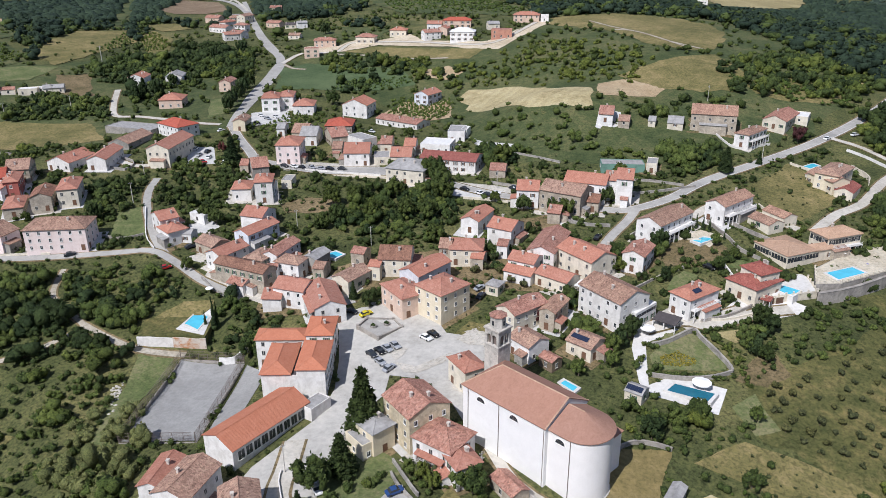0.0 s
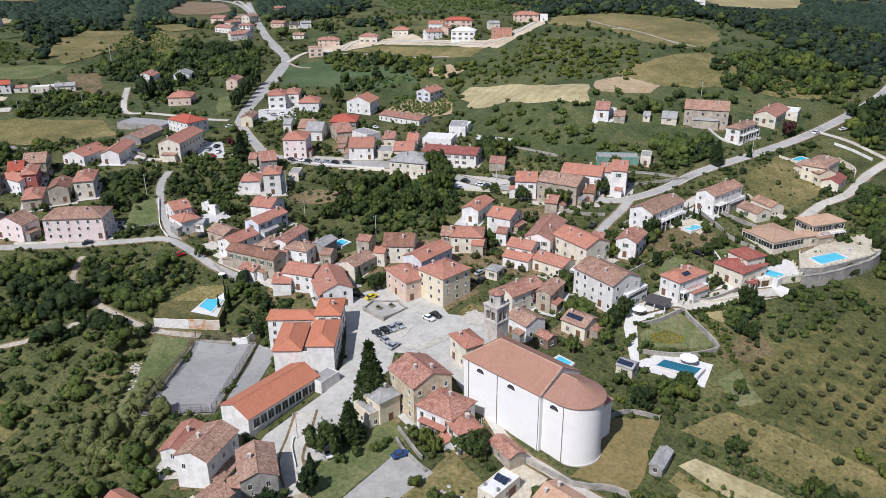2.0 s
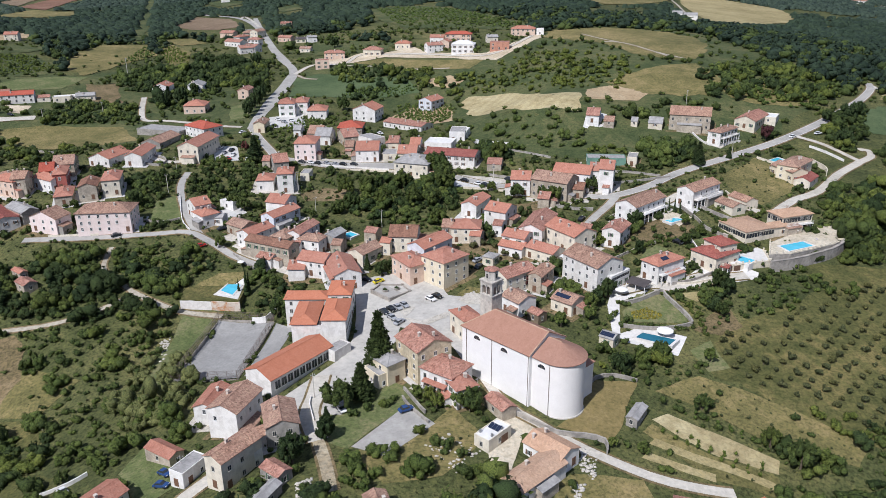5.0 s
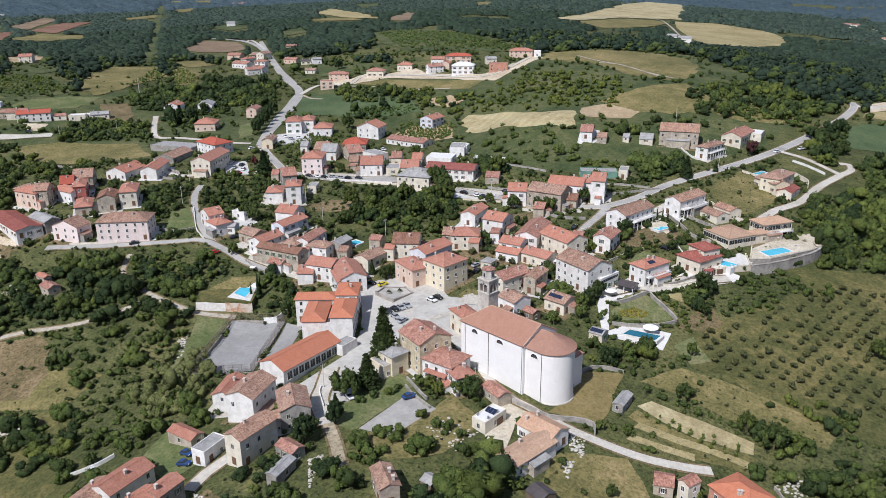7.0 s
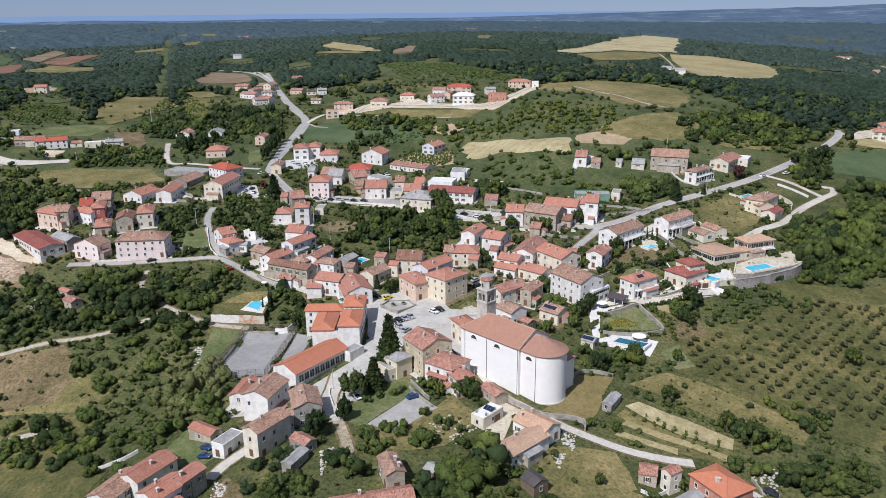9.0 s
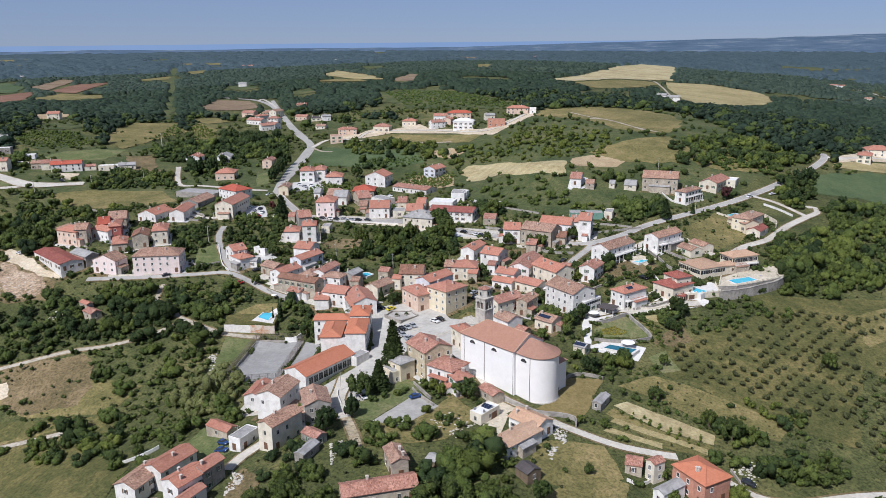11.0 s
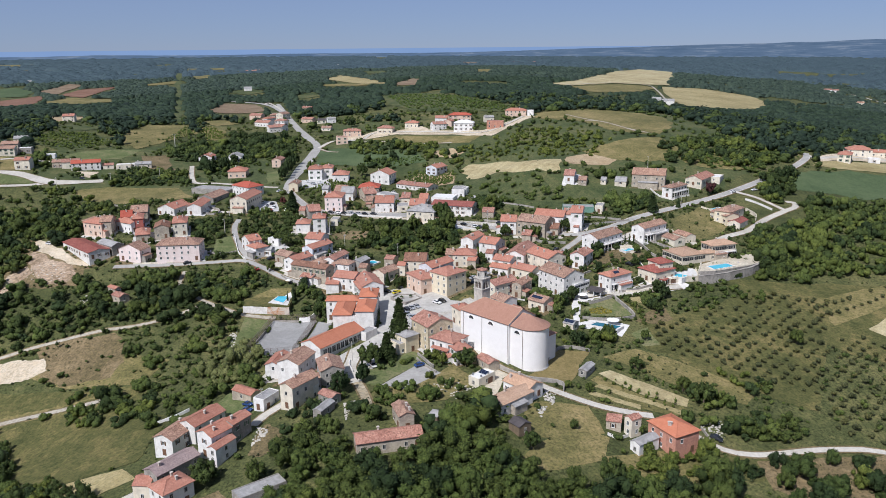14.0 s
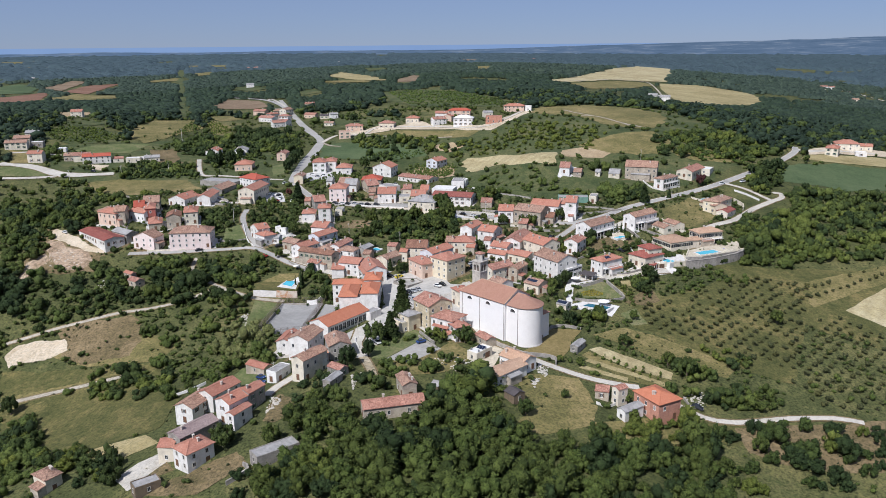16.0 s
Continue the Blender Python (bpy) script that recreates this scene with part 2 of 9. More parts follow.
wall_mat("grey", (0.36, 0.345, 0.32), (0.25, 0.24, 0.225), 0.95, 1.8)
wall_mat("brick", (0.56, 0.29, 0.21), (0.46, 0.23, 0.17), 0.95, 3.0)
wall_mat("redwall", (0.42, 0.13, 0.10), (0.34, 0.11, 0.09))
wall_mat("wood", (0.20, 0.15, 0.10), (0.13, 0.10, 0.07), 0.9)
wall_mat("green", (0.16, 0.30, 0.24), (0.12, 0.22, 0.18))
wall_mat("tower_stone", (0.58, 0.56, 0.52), (0.40, 0.39, 0.365), 0.95, 1.6)
wall_mat("terrace_stone", (0.40, 0.38, 0.35), (0.27, 0.255, 0.24), 0.95, 1.2)

roof_mat("orange", (0.33, 0.142, 0.098), (0.40, 0.186, 0.132), (0.465, 0.250, 0.185), 0.42)
roof_mat("brightclay", (0.40, 0.145, 0.082), (0.455, 0.178, 0.104), (0.50, 0.215, 0.135), 0.15)
roof_mat("red", (0.33, 0.075, 0.05), (0.40, 0.10, 0.065), (0.46, 0.14, 0.09), 0.4)
roof_mat("rust", (0.25, 0.12, 0.09), (0.355, 0.185, 0.14), (0.45, 0.27, 0.21), 0.9)
roof_mat("tan", (0.235, 0.14, 0.102), (0.345, 0.215, 0.16), (0.44, 0.30, 0.215), 0.95)
roof_mat("brown", (0.16, 0.085, 0.06), (0.24, 0.125, 0.085), (0.31, 0.175, 0.12), 0.9)
roof_mat("maroon", (0.20, 0.06, 0.05), (0.28, 0.095, 0.075), (0.34, 0.145, 0.115), 0.55)
roof_mat("maroongrey", (0.22, 0.165, 0.16), (0.29, 0.225, 0.215), (0.35, 0.28, 0.27), 0.4)
roof_mat("pinktile", (0.38, 0.245, 0.165), (0.455, 0.305, 0.21), (0.52, 0.37, 0.27), 0.4)
roof_mat("church_tile", (0.29, 0.162, 0.117), (0.335, 0.190, 0.139), (0.375, 0.220, 0.165), 0.16)
plain_mat("grey_roof", (0.30, 0.29, 0.28), 0.9, 0, 0.3, 0.6)
plain_mat("white_roof", (0.66, 0.65, 0.63), 0.9, 0, 0.12, 0.5)
plain_mat("dark_roof", (0.07, 0.06, 0.06), 0.8, 0, 0.3, 0.6)
plain_mat("frame_white", (0.70, 0.69, 0.66), 0.6, 0, 0.06)
plain_mat("frame_stone", (0.50, 0.47, 0.42), 0.85, 0, 0.15)
plain_mat("shutter_brown", (0.13, 0.075, 0.045), 0.7, 0, 0.2)
plain_mat("shutter_green", (0.06, 0.12, 0.07), 0.7, 0, 0.2)
plain_mat("pane_dark", (0.035, 0.04, 0.045), 0.12, 0, 0.2)
plain_mat("door_wood", (0.16, 0.085, 0.05), 0.7, 0, 0.25)
plain_mat("chimney_plaster", (0.52, 0.46, 0.40), 0.95, 0, 0.25)
plain_mat("bark", (0.11, 0.085, 0.06), 0.95, 0, 0.35)
plain_mat("gutter", (0.20, 0.16, 0.14), 0.5, 0.3, 0.1)
plain_mat("solar", (0.02, 0.028, 0.055), 0.15, 0, 0.2)
plain_mat("steel", (0.35, 0.36, 0.37), 0.45, 0.8, 0.1)
plain_mat("pool_blue", (0.10, 0.50, 0.66), 0.08, 0, 0.12, 0.3)
plain_mat("pool_teal", (0.02, 0.13, 0.19), 0.08, 0, 0.15, 0.3)
plain_mat("rock", (0.46, 0.43, 0.38), 0.95, 0, 0.3)
plain_mat("tyre", (0.02, 0.02, 0.02), 0.9, 0, 0.1)

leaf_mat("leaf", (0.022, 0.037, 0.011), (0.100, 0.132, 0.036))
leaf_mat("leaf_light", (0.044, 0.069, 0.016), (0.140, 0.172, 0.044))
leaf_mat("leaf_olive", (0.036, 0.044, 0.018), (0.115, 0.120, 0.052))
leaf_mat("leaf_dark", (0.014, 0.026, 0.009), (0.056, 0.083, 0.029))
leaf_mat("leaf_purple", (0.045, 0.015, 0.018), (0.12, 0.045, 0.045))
# far greens with air haze mixed into the colour, bluer for the farther ring
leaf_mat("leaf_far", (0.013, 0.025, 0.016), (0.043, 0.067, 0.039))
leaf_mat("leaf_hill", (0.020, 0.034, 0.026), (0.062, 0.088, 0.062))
# farthest woods: thick blue haze is put into the leaf colour
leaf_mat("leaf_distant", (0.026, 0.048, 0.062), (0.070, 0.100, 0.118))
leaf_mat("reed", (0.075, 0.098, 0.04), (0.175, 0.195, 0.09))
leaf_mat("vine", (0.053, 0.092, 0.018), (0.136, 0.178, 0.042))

# ---- the lie of the land ----
BASE, REACH = 5, 98
HEIGHTS = [
    (-7.4, -30.4, -20.2, -31.8, -12.6, -18.2, -16.6, -20.4, -5.1),
    (-9.6, -9.6, -12.7, 0.9, 1.4, -15, -6.7, -16.8, -10.2),
    (-23.8, -11.3, -31.2, -8.4, 2.5, -5.5, -11, -6.3, -10.2),
    (-7.4, -17.9, 4.6, 0.8, -4.8, 8.1, -1.2, 0.5, -3),
    (8.7, 5.7, 7.3, 1.5, 6.5, 5, 2.6, 6.2, 2),
    (2.4, -8.5, 1, 6.4, -1.4, 13.9, 15.5, -3.9, 6.9),
    (3.4, 19.9, 3.2, 15.9, -10.4, 27.3, 17.3, 7.3, 11.2),
    (-0.7, 13.7, 3.6, 8.9, 3.5, 21.4, -3.4, 16, 6.7),
    (-1.3, 4.5, 6.3, -4.5, 13.5, 11.9, 2.4, 4.5, 1.2),
]
LOCAL = [(-72, 194, -5.5, 26), (-33, 100, 2, 30), (66, 388, 9, 36), (45, 400, 5, 24), (-225, 592, 13, 55)]
RINGS, SPREAD, STEP_DEG = 470.0, 1.29, 11.0
BEYOND = [
    (-25, 7, 16, 15, 12, 31, 22, 11, 3),
    (21, 21, 20, 17, 28, 56, 46, 23, 11),
    (47, 46, 36, 28, 51, 58, 39, 17, 2),
    (50, 43, 33, 35, 58, 48, 23, 2, -14),
    (41, 30, 25, 41, 59, 44, 14, -14, -31),
    (33, 25, 28, 48, 61, 54, 22, -16, -38),
    (35, 31, 34, 50, 60, 55, 24, -12, -28),
    (46, 45, 48, 54, 56, 48, 31, 10, -2),
    (55, 57, 58, 59, 56, 45, 35, 29, 24),
    (64, 64, 65, 64, 59, 47, 41, 44, 48),
]


def ground(x, y):
    """Height of the ground at x, y (numbers or arrays): knolls on a regular net close by, broad hills on a fan of rings farther off."""
    x, y = np.asarray(x, float), np.asarray(y, float)
    z = np.full(np.broadcast(x, y).shape, float(BASE))
    for j, row in enumerate(HEIGHTS):
        gy = np.exp(-((y - (-60 + 97.5 * j)) / REACH) ** 2)
        for i, h in enumerate(row):
            z = z + h * gy * np.exp(-((x - (-420 + 105 * i)) / REACH) ** 2)
    for a, b, h, r in LOCAL:
        z = z + h * np.exp(-((x - a) ** 2 + (y - b) ** 2) / r ** 2)
    dist = np.hypot(x, y + 80)
    v, a = np.log(np.maximum(dist, 200) / RINGS) / math.log(SPREAD), np.degrees(np.arctan2(x, np.maximum(y + 80, 1))) / STEP_DEG
    gv_, ga_ = [np.exp(-((v - j) / 0.8) ** 2) for j in range(len(BEYOND))], [np.exp(-((a - i + 4) / 0.8) ** 2) for i in range(9)]
    f, total = 0.0, 1e-12
    for j, row in enumerate(BEYOND):
        for i, h in enumerate(row):
            w = gv_[j] * ga_[i]
            f, total = f + w * h, total + w
    k = np.clip((dist - 480) / 130, 0, 1)
    k = k * k * (3 - 2 * k)
    return z * (1 - k) + f / total * k


def gz(x, y):
    return float(ground(x, y))


# ---- mesh helpers ----
def mesh_of(name, verts, faces, mats, index=None, smooth=False):
    me = bpy.data.meshes.new(name)
    me.from_pydata([tuple(v) for v in verts], [], [tuple(f) for f in faces])
    for m in ([mats] if isinstance(mats, str) else mats):
        me.materials.append(MATS[m])
    if index is not None:
        me.polygons.foreach_set("material_index", index)
    if smooth:
        me.polygons.foreach_set("use_smooth", [True] * len(me.polygons))
    me.update()
    return me


def fast_mesh(name, verts, tris, mats, index=None, smooth=False):
    """A mesh of triangles out of arrays."""
    me = bpy.data.meshes.new(name)
    me.vertices.add(len(verts))
    me.vertices.foreach_set("co", np.asarray(verts, np.float32).ravel())
    me.loops.add(3 * len(tris))
    me.loops.foreach_set("vertex_index", np.asarray(tris, np.int32).ravel())
    me.polygons.add(len(tris))
    me.polygons.foreach_set("loop_start", np.arange(0, 3 * len(tris), 3, dtype=np.int32))
    for m in ([mats] if isinstance(mats, str) else mats):
        me.materials.append(MATS[m])
    if index is not None:
        me.polygons.foreach_set("material_index", np.asarray(index, np.int32))
    if smooth:
        me.polygons.foreach_set("use_smooth", np.ones(len(tris), bool))
    me.update(calc_edges=True)
    return me


def box(bm, x0, x1, y0, y1, z0, z1, mi=0):
    vs = [bm.verts.new(p) for p in ((x0, y0, z0), (x1, y0, z0), (x1, y1, z0), (x0, y1, z0), (x0, y0, z1), (x1, y0, z1), (x1, y1, z1), (x0, y1, z1))]
    for q in ((3, 2, 1, 0), (4, 5, 6, 7), (0, 1, 5, 4), (1, 2, 6, 5), (2, 3, 7, 6), (3, 0, 4, 7)):
        f = bm.faces.new([vs[i] for i in q])
        f.material_index = mi
    return vs


def prism(bm, ring, z0, z1, mi=0):
    """A standing prism over a ring of x, y."""
    lo, hi = [bm.verts.new((x, y, z0)) for x, y in ring], [bm.verts.new((x, y, z1)) for x, y in ring]
    n = len(ring)
    for i in range(n):
        bm.faces.new((lo[i], lo[(i + 1) % n], hi[(i + 1) % n], hi[i])).material_index = mi
    bm.faces.new(hi).material_index = mi
    bm.faces.new(lo[::-1]).material_index = mi


def bm_mesh(name, bm, mats):
    me = bpy.data.meshes.new(name)
    bmesh.ops.recalc_face_normals(bm, faces=bm.faces)
    bm.to_mesh(me)
    bm.free()
    for m in ([mats] if isinstance(mats, str) else mats):
        me.materials.append(MATS[m])
    return me


def part(name, bm, material, parent, label="", at=None):
    """Links a bmesh (or a ready mesh) as one mesh object under a thing or a part."""
    ob = new(name, bm if isinstance(bm, bpy.types.Mesh) else bm_mesh(name, bm, material))
    ob.parent = parent
    if at is not None:
        ob.matrix_basis = at
    if label:
        ob["label"] = label
    return ob


def thing(name, m, label, category, group="", kind=""):
    e = new(name)
    e.empty_display_size = 0.5
    e.matrix_basis = m
    return tagged(e, label, category, group, kind)
# ---- ground, fields, roads ----
def spread(lo, hi, step, out, grow):
    """Even steps from lo to hi, then ever wider ones out to -out and +out beyond."""
    mid = list(np.arange(lo, hi + 0.1, step))
    d, s, x = [], step, hi
    while x < out[1]:
        s *= grow
        x += s
        d.append(x)
    u, s, x = [], step, lo
    while x > out[0]:
        s *= grow
        x -= s
        u.append(x)
    return np.array(u[::-1] + mid + d)


XS, YS = spread(-340, 340, 5, (-4300, 4300), 1.06), spread(-90, 640, 5, (-900, 4500), 1.05)
gx, gy = np.meshgrid(XS, YS)
gv = np.stack([gx, gy, ground(gx, gy)], -1).reshape(-1, 3)
nx, ny = len(XS), len(YS)
ci = (np.arange(ny - 1)[:, None] * nx + np.arange(nx - 1)[None, :]).ravel()
gt = np.concatenate([np.stack([ci, ci + 1, ci + nx + 1], -1), np.stack([ci, ci + nx + 1, ci + nx], -1)])
tagged(new("ground", fast_mesh("ground", gv, gt, "scrub", smooth=True)), "rolling ground of green scrub and dry grass", "ground", kind="structure")

CLEAR, LINES, PLOTS = [], [], []            # where no wild plant grows: patches, ways, house plots


def lift(x, y, base, rate=0.0007):
    """How far a sheet lies above the ground, more where the ground is coarser."""
    return base + rate * np.maximum(0, np.hypot(x, y) - 300)


def rounded(pts, per=5, jitter=0.0):
    """A closed smooth line through points."""
    n, out = len(pts), []
    for i in range(n):
        b, c = Vector(pts[i]), Vector(pts[(i + 1) % n])
        for s in range(per):
            t = s / per
            h = t * t * (3 - 2 * t)
            q = b.lerp(c, t) * 0.75 + (b.lerp(c, h)) * 0.25
            if jitter:
                e = Vector((noise.noise((q.x * 0.09, q.y * 0.09, 3)), noise.noise((q.x * 0.09, q.y * 0.09, 9)))) * jitter
                q = q + e + Vector((noise.noise((q.x * 0.5, q.y * 0.5, 5)), noise.noise((q.x * 0.5, q.y * 0.5, 7)))) * jitter * 0.35
            out.append((q.x, q.y))
    return out


HARD = {"court", "asphalt", "plaza", "concrete", "whitepave"}
FIELD_LABEL = {"straw": "pale straw-coloured harvested field with faint rows", "straw2": "dry ochre field of stubble", "drygrass": "meadow of dry olive-brown grass",
               "meadow": "green meadow grass with yellowing patches", "grovegrass": "olive-green rough grass with dry patches", "darkmeadow": "dark green mown meadow", "lawn": "green lawn with worn patches", "lawnbrown": "burnt brown church lawn",
               "soil": "brown ploughed field", "redsoil": "red-brown ploughed field", "baresoil": "bare pale soil", "earth": "bare brown earth with weeds", "quarry": "pale broken rock and rubble slope",
               "court": "grey asphalt sports court", "asphalt": "grey asphalt parking ground", "plaza": "pale grey village square paving", "gravel": "pale gravel yard", "gravelroad": "pale gravel drive",
               "sand": "sandy building ground", "concrete": "pale concrete yard", "whitepave": "white stone terrace paving"}


def field(kind, pts, over=0.10, rate=0.0007):
    """A patch of land laid over the ground."""
    rnd = [(float(x), float(y)) for x, y in pts]
    far = max(math.hypot(*p) for p in rnd)
    ring = rnd if kind in HARD else rounded(rnd, 9, max(2.2 if kind in ("earth", "quarry", "sand") else 0.8, min(0.018 * math.sqrt(abs(sum(rnd[i - 1][0] * q[1] - q[0] * rnd[i - 1][1] for i, q in enumerate(rnd))) / 2) * 2.2, 7)))
    bm = bmesh.new()
    try:
        bm.faces.new([bm.verts.new((x, y, 0)) for x, y in ring])
    except ValueError:
        bm.free()
        return
    bmesh.ops.triangulate(bm, faces=bm.faces)
    xs, ys = [p[0] for p in ring], [p[1] for p in ring]
    step = max(4.0, min(math.hypot(*p) for p in rnd) / 45, max(max(xs) - min(xs), max(ys) - min(ys)) / 70)
    for lo, hi, axis in ((min(xs), max(xs), (1, 0, 0)), (min(ys), max(ys), (0, 1, 0))):
        for v in np.arange(lo + step, hi, step):
            bmesh.ops.bisect_plane(bm, geom=bm.verts[:] + bm.edges[:] + bm.faces[:], plane_co=(v, v, 0), plane_no=axis)
    extra = {"quarry": 0.03, "lawn": 0.02, "court": 0.05, "asphalt": 0.04}.get(kind, 0.0) + 0.012 * (len(CLEAR) % 7)
    for v in bm.verts:
        v.co.z = gz(v.co.x, v.co.y) + float(lift(v.co.x, v.co.y, over + extra, rate))
    me = bm_mesh("field", bm, kind)
    if sum(p.normal.z for p in me.polygons) < 0:
        me.flip_normals()
    names = {"court": "sports_court", "asphalt": "car_park", "plaza": "pavement", "concrete": "pavement", "whitepave": "pavement", "gravel": "yard", "quarry": "quarry_slope"}
    tagged(new(names.get(kind, "field"), me), FIELD_LABEL[kind], "paving" if kind in HARD else "field", kind="structure")
    CLEAR.append((kind, ring))


def curve_through(pts, step):
    """Points every few metres on a smooth line through pts."""
    P = [Vector(p) for p in pts]
    P = [P[0] * 2 - P[1]] + P + [P[-1] * 2 - P[-2]]
    out = []
    for i in range(1, len(P) - 2):
        a, b, c, d = P[i - 1:i + 3]
        n = max(2, int((c - b).length / step))
        for s in range(n):
            t = s / n
            out.append(0.5 * (2 * b + (c - a) * t + (2 * a - 5 * b + 4 * c - d) * t * t + (3 * b - a - 3 * c + d) * t ** 3))
    out.append(P[-2])
    return out


def ribbon(name, kind, line, offs, over):
    """A strip along a line, between the sideways offsets, laid over the ground."""
    verts, faces = [], []
    for i, p in enumerate(line):
        q = line[min(i + 1, len(line) - 1)] - line[max(i - 1, 0)]
        n = Vector((-q.y, q.x)).normalized()
        for o in offs:
            s = p + n * o
            verts.append((s.x, s.y, gz(s.x, s.y) + float(lift(s.x, s.y, over))))
    k = len(offs)
    for i in range(len(line) - 1):
        for j in range(k - 1):
            faces.append((i * k + j, i * k + j + 1, (i + 1) * k + j + 1, (i + 1) * k + j))
    me = mesh_of(name, verts, faces, kind)
    if sum(p.normal.z for p in me.polygons) < 0:
        me.flip_normals()
    return new(name, me)


ROAD_LABEL = {"asphalt": "grey asphalt village road", "pale": "pale gravel and concrete lane", "earthroad": "brown earth track between trees", "track": "stony farm track across the slope"}


def road(kind, width, pts):
    line = curve_through(pts, 4.0)
    h = width / 2
    over = 0.20 + 0.01 * (len(LINES) % 9)
    far = max(p.length for p in line)
    tagged(ribbon("road", kind, line, (-h, -h / 3, h / 3, h), over), ROAD_LABEL[kind], "road", kind="structure")
    if far < 900:
        tagged(ribbon("verge", "earth", line, (-h - 0.7, 0, h + 0.7), over - 0.05), "worn earth verge along the road", "verge", kind="structure")
    if kind == "asphalt" and width >= 4.7 and far < 700:
        tagged(ribbon("road_line", "whitepave", line, (-h + 0.25, -h + 0.45), over + 0.03), "white painted road edge line", "road marking", kind="structure")
        tagged(ribbon("road_line", "whitepave", line, (h - 0.45, h - 0.25), over + 0.03), "white painted road edge line", "road marking", kind="structure")
    LINES.append((h, [(p.x, p.y) for p in line]))


# ---- houses ----
rng = random.Random(7)


def relief(xs, zs, depth, mats, of=None):
    """One connected piece of stepped relief in the xz plane, looking to -y; depth 0 is a hole. of: a cell's material."""
    bm = bmesh.new()
    nx_, nz_ = len(xs) - 1, len(zs) - 1
    d = lambda i, j: depth[j][i] if 0 <= i < nx_ and 0 <= j < nz_ else 0.0
    quad = lambda pts, mi: setattr(bm.faces.new([bm.verts.new(q) for q in pts]), "material_index", mi)
    for j in range(nz_):
        for i in range(nx_):
            y = d(i, j)
            if not y:
                continue
            mi = of(i, j) if of else 0
            x0, x1, z0, z1 = xs[i], xs[i + 1], zs[j], zs[j + 1]
            quad(((x0, -y, z0), (x1, -y, z0), (x1, -y, z1), (x0, -y, z1)), mi)
            for a, b, n in (((x0, z0), (x0, z1), d(i - 1, j)), ((x1, z1), (x1, z0), d(i + 1, j)), ((x1, z0), (x0, z0), d(i, j - 1)), ((x0, z1), (x1, z1), d(i, j + 1))):
                if n < y:
                    e = n if n else -0.02
                    quad(((a[0], -y, a[1]), (b[0], -y, b[1]), (b[0], -e, b[1]), (a[0], -e, a[1])), mi)
    bmesh.ops.remove_doubles(bm, verts=bm.verts, dist=1e-4)
    return bm_mesh("window", bm, mats)


def window_mesh(w, h, frame_mat, shutter=None):
    """A window unit: frame, mullion, sill and, where they are, open shutters."""
    f, c = 0.11, 0.035
    xs = [-w - f, -w / 2 - f, -w / 2, -c, c, w / 2, w / 2 + f, w + f]
    zs = [-f - 0.08, -f, 0, h, h + f]
    s = 0.09 if shutter else 0.0
    depth = [[0, 0.14, 0.14, 0.14, 0.14, 0.14, 0], [s, 0.06, 0.06, 0.06, 0.06, 0.06, s], [s, 0.05, 0, 0.035, 0, 0.05, s], [s, 0.06, 0.06, 0.06, 0.06, 0.06, s]]
    return relief(xs, zs, depth, [frame_mat] + ([shutter] if shutter else []), lambda i, j: 1 if shutter and i in (0, 6) else 0)


def pane_mesh(w, h):
    bm = bmesh.new()
    box(bm, -w / 2, w / 2, -0.018, 0.01, 0, h)
    return bm_mesh("pane", bm, "pane_dark")


WIN = {}


def window_on(parent, at, w, h, style):
    key = (w, h, style)
    if key not in WIN:
        frame_mat, shutter = {"white": ("frame_white", None), "brown": ("frame_white", "shutter_brown"), "green": ("frame_stone", "shutter_green"), "stone": ("frame_stone", None)}[style]
        WIN[key] = (window_mesh(w, h, frame_mat, shutter), pane_mesh(w, h))
    win = part("window", WIN[key][0], None, parent, at=at)
    part("pane", WIN[key][1], None, win)
    return win


def roof_slabs(bm, w, d, rise, kind, over, thick=0.16):
    """The tiled skin: ridge along x, at z 0 on the eaves line."""
    W, D = w / 2 + (over * 0.6 if kind == "gable" else over), d / 2 + over
    drop = rise * over / (d / 2)
    if kind == "gable":
        top = [(-W, 0, rise), (W, 0, rise)]
    else:
        r = max(0.0, w / 2 - d / 2 * 0.95)
        top = [(-r, 0, rise), (r, 0, rise)]
    eave = [(-W, -D, -drop), (W, -D, -drop), (W, D, -drop), (-W, D, -drop)]
    lo = [bm.verts.new(p) for p in eave + top]
    hi = [bm.verts.new((p[0], p[1], p[2] + thick)) for p in eave + top]
    for vs, up in ((lo, False), (hi, True)):
        fs = [(0, 1, 5, 4), (2, 3, 4, 5)]
        if kind != "gable":
            fs += [(1, 2, 5), (3, 0, 4)]
        for f in fs:
            try:
                bm.faces.new([vs[i] for i in f])
            except ValueError:
                pass
    rim = [(0, 1), (1, 2), (2, 3), (3, 0)] if kind != "gable" else [(0, 1), (2, 3), (1, 5), (5, 2), (3, 4), (4, 0)]
    for a, b in rim:
        bm.faces.new((lo[a], lo[b], hi[b], hi[a]))
    # ridge and hip tiles
    lines = [(top[0], top[1])]
    if kind != "gable":
        lines += [(eave[0], top[0]), (eave[3], top[0]), (eave[1], top[1]), (eave[2], top[1])]
    for a, b in lines:
        a, b = Vector(a) + Vector((0, 0, thick)), Vector(b) + Vector((0, 0, thick))
        if (b - a).length < 0.3:
            continue
        side = (b - a).cross(Vector((0, 0, 1))).normalized() * 0.16
        up = Vector((0, 0, 0.11))
        ra, rb = [bm.verts.new(a + o) for o in (side, up, -side)], [bm.verts.new(b + o) for o in (side, up, -side)]
        for i in range(2):
            bm.faces.new((ra[i], ra[i + 1], rb[i + 1], rb[i]))


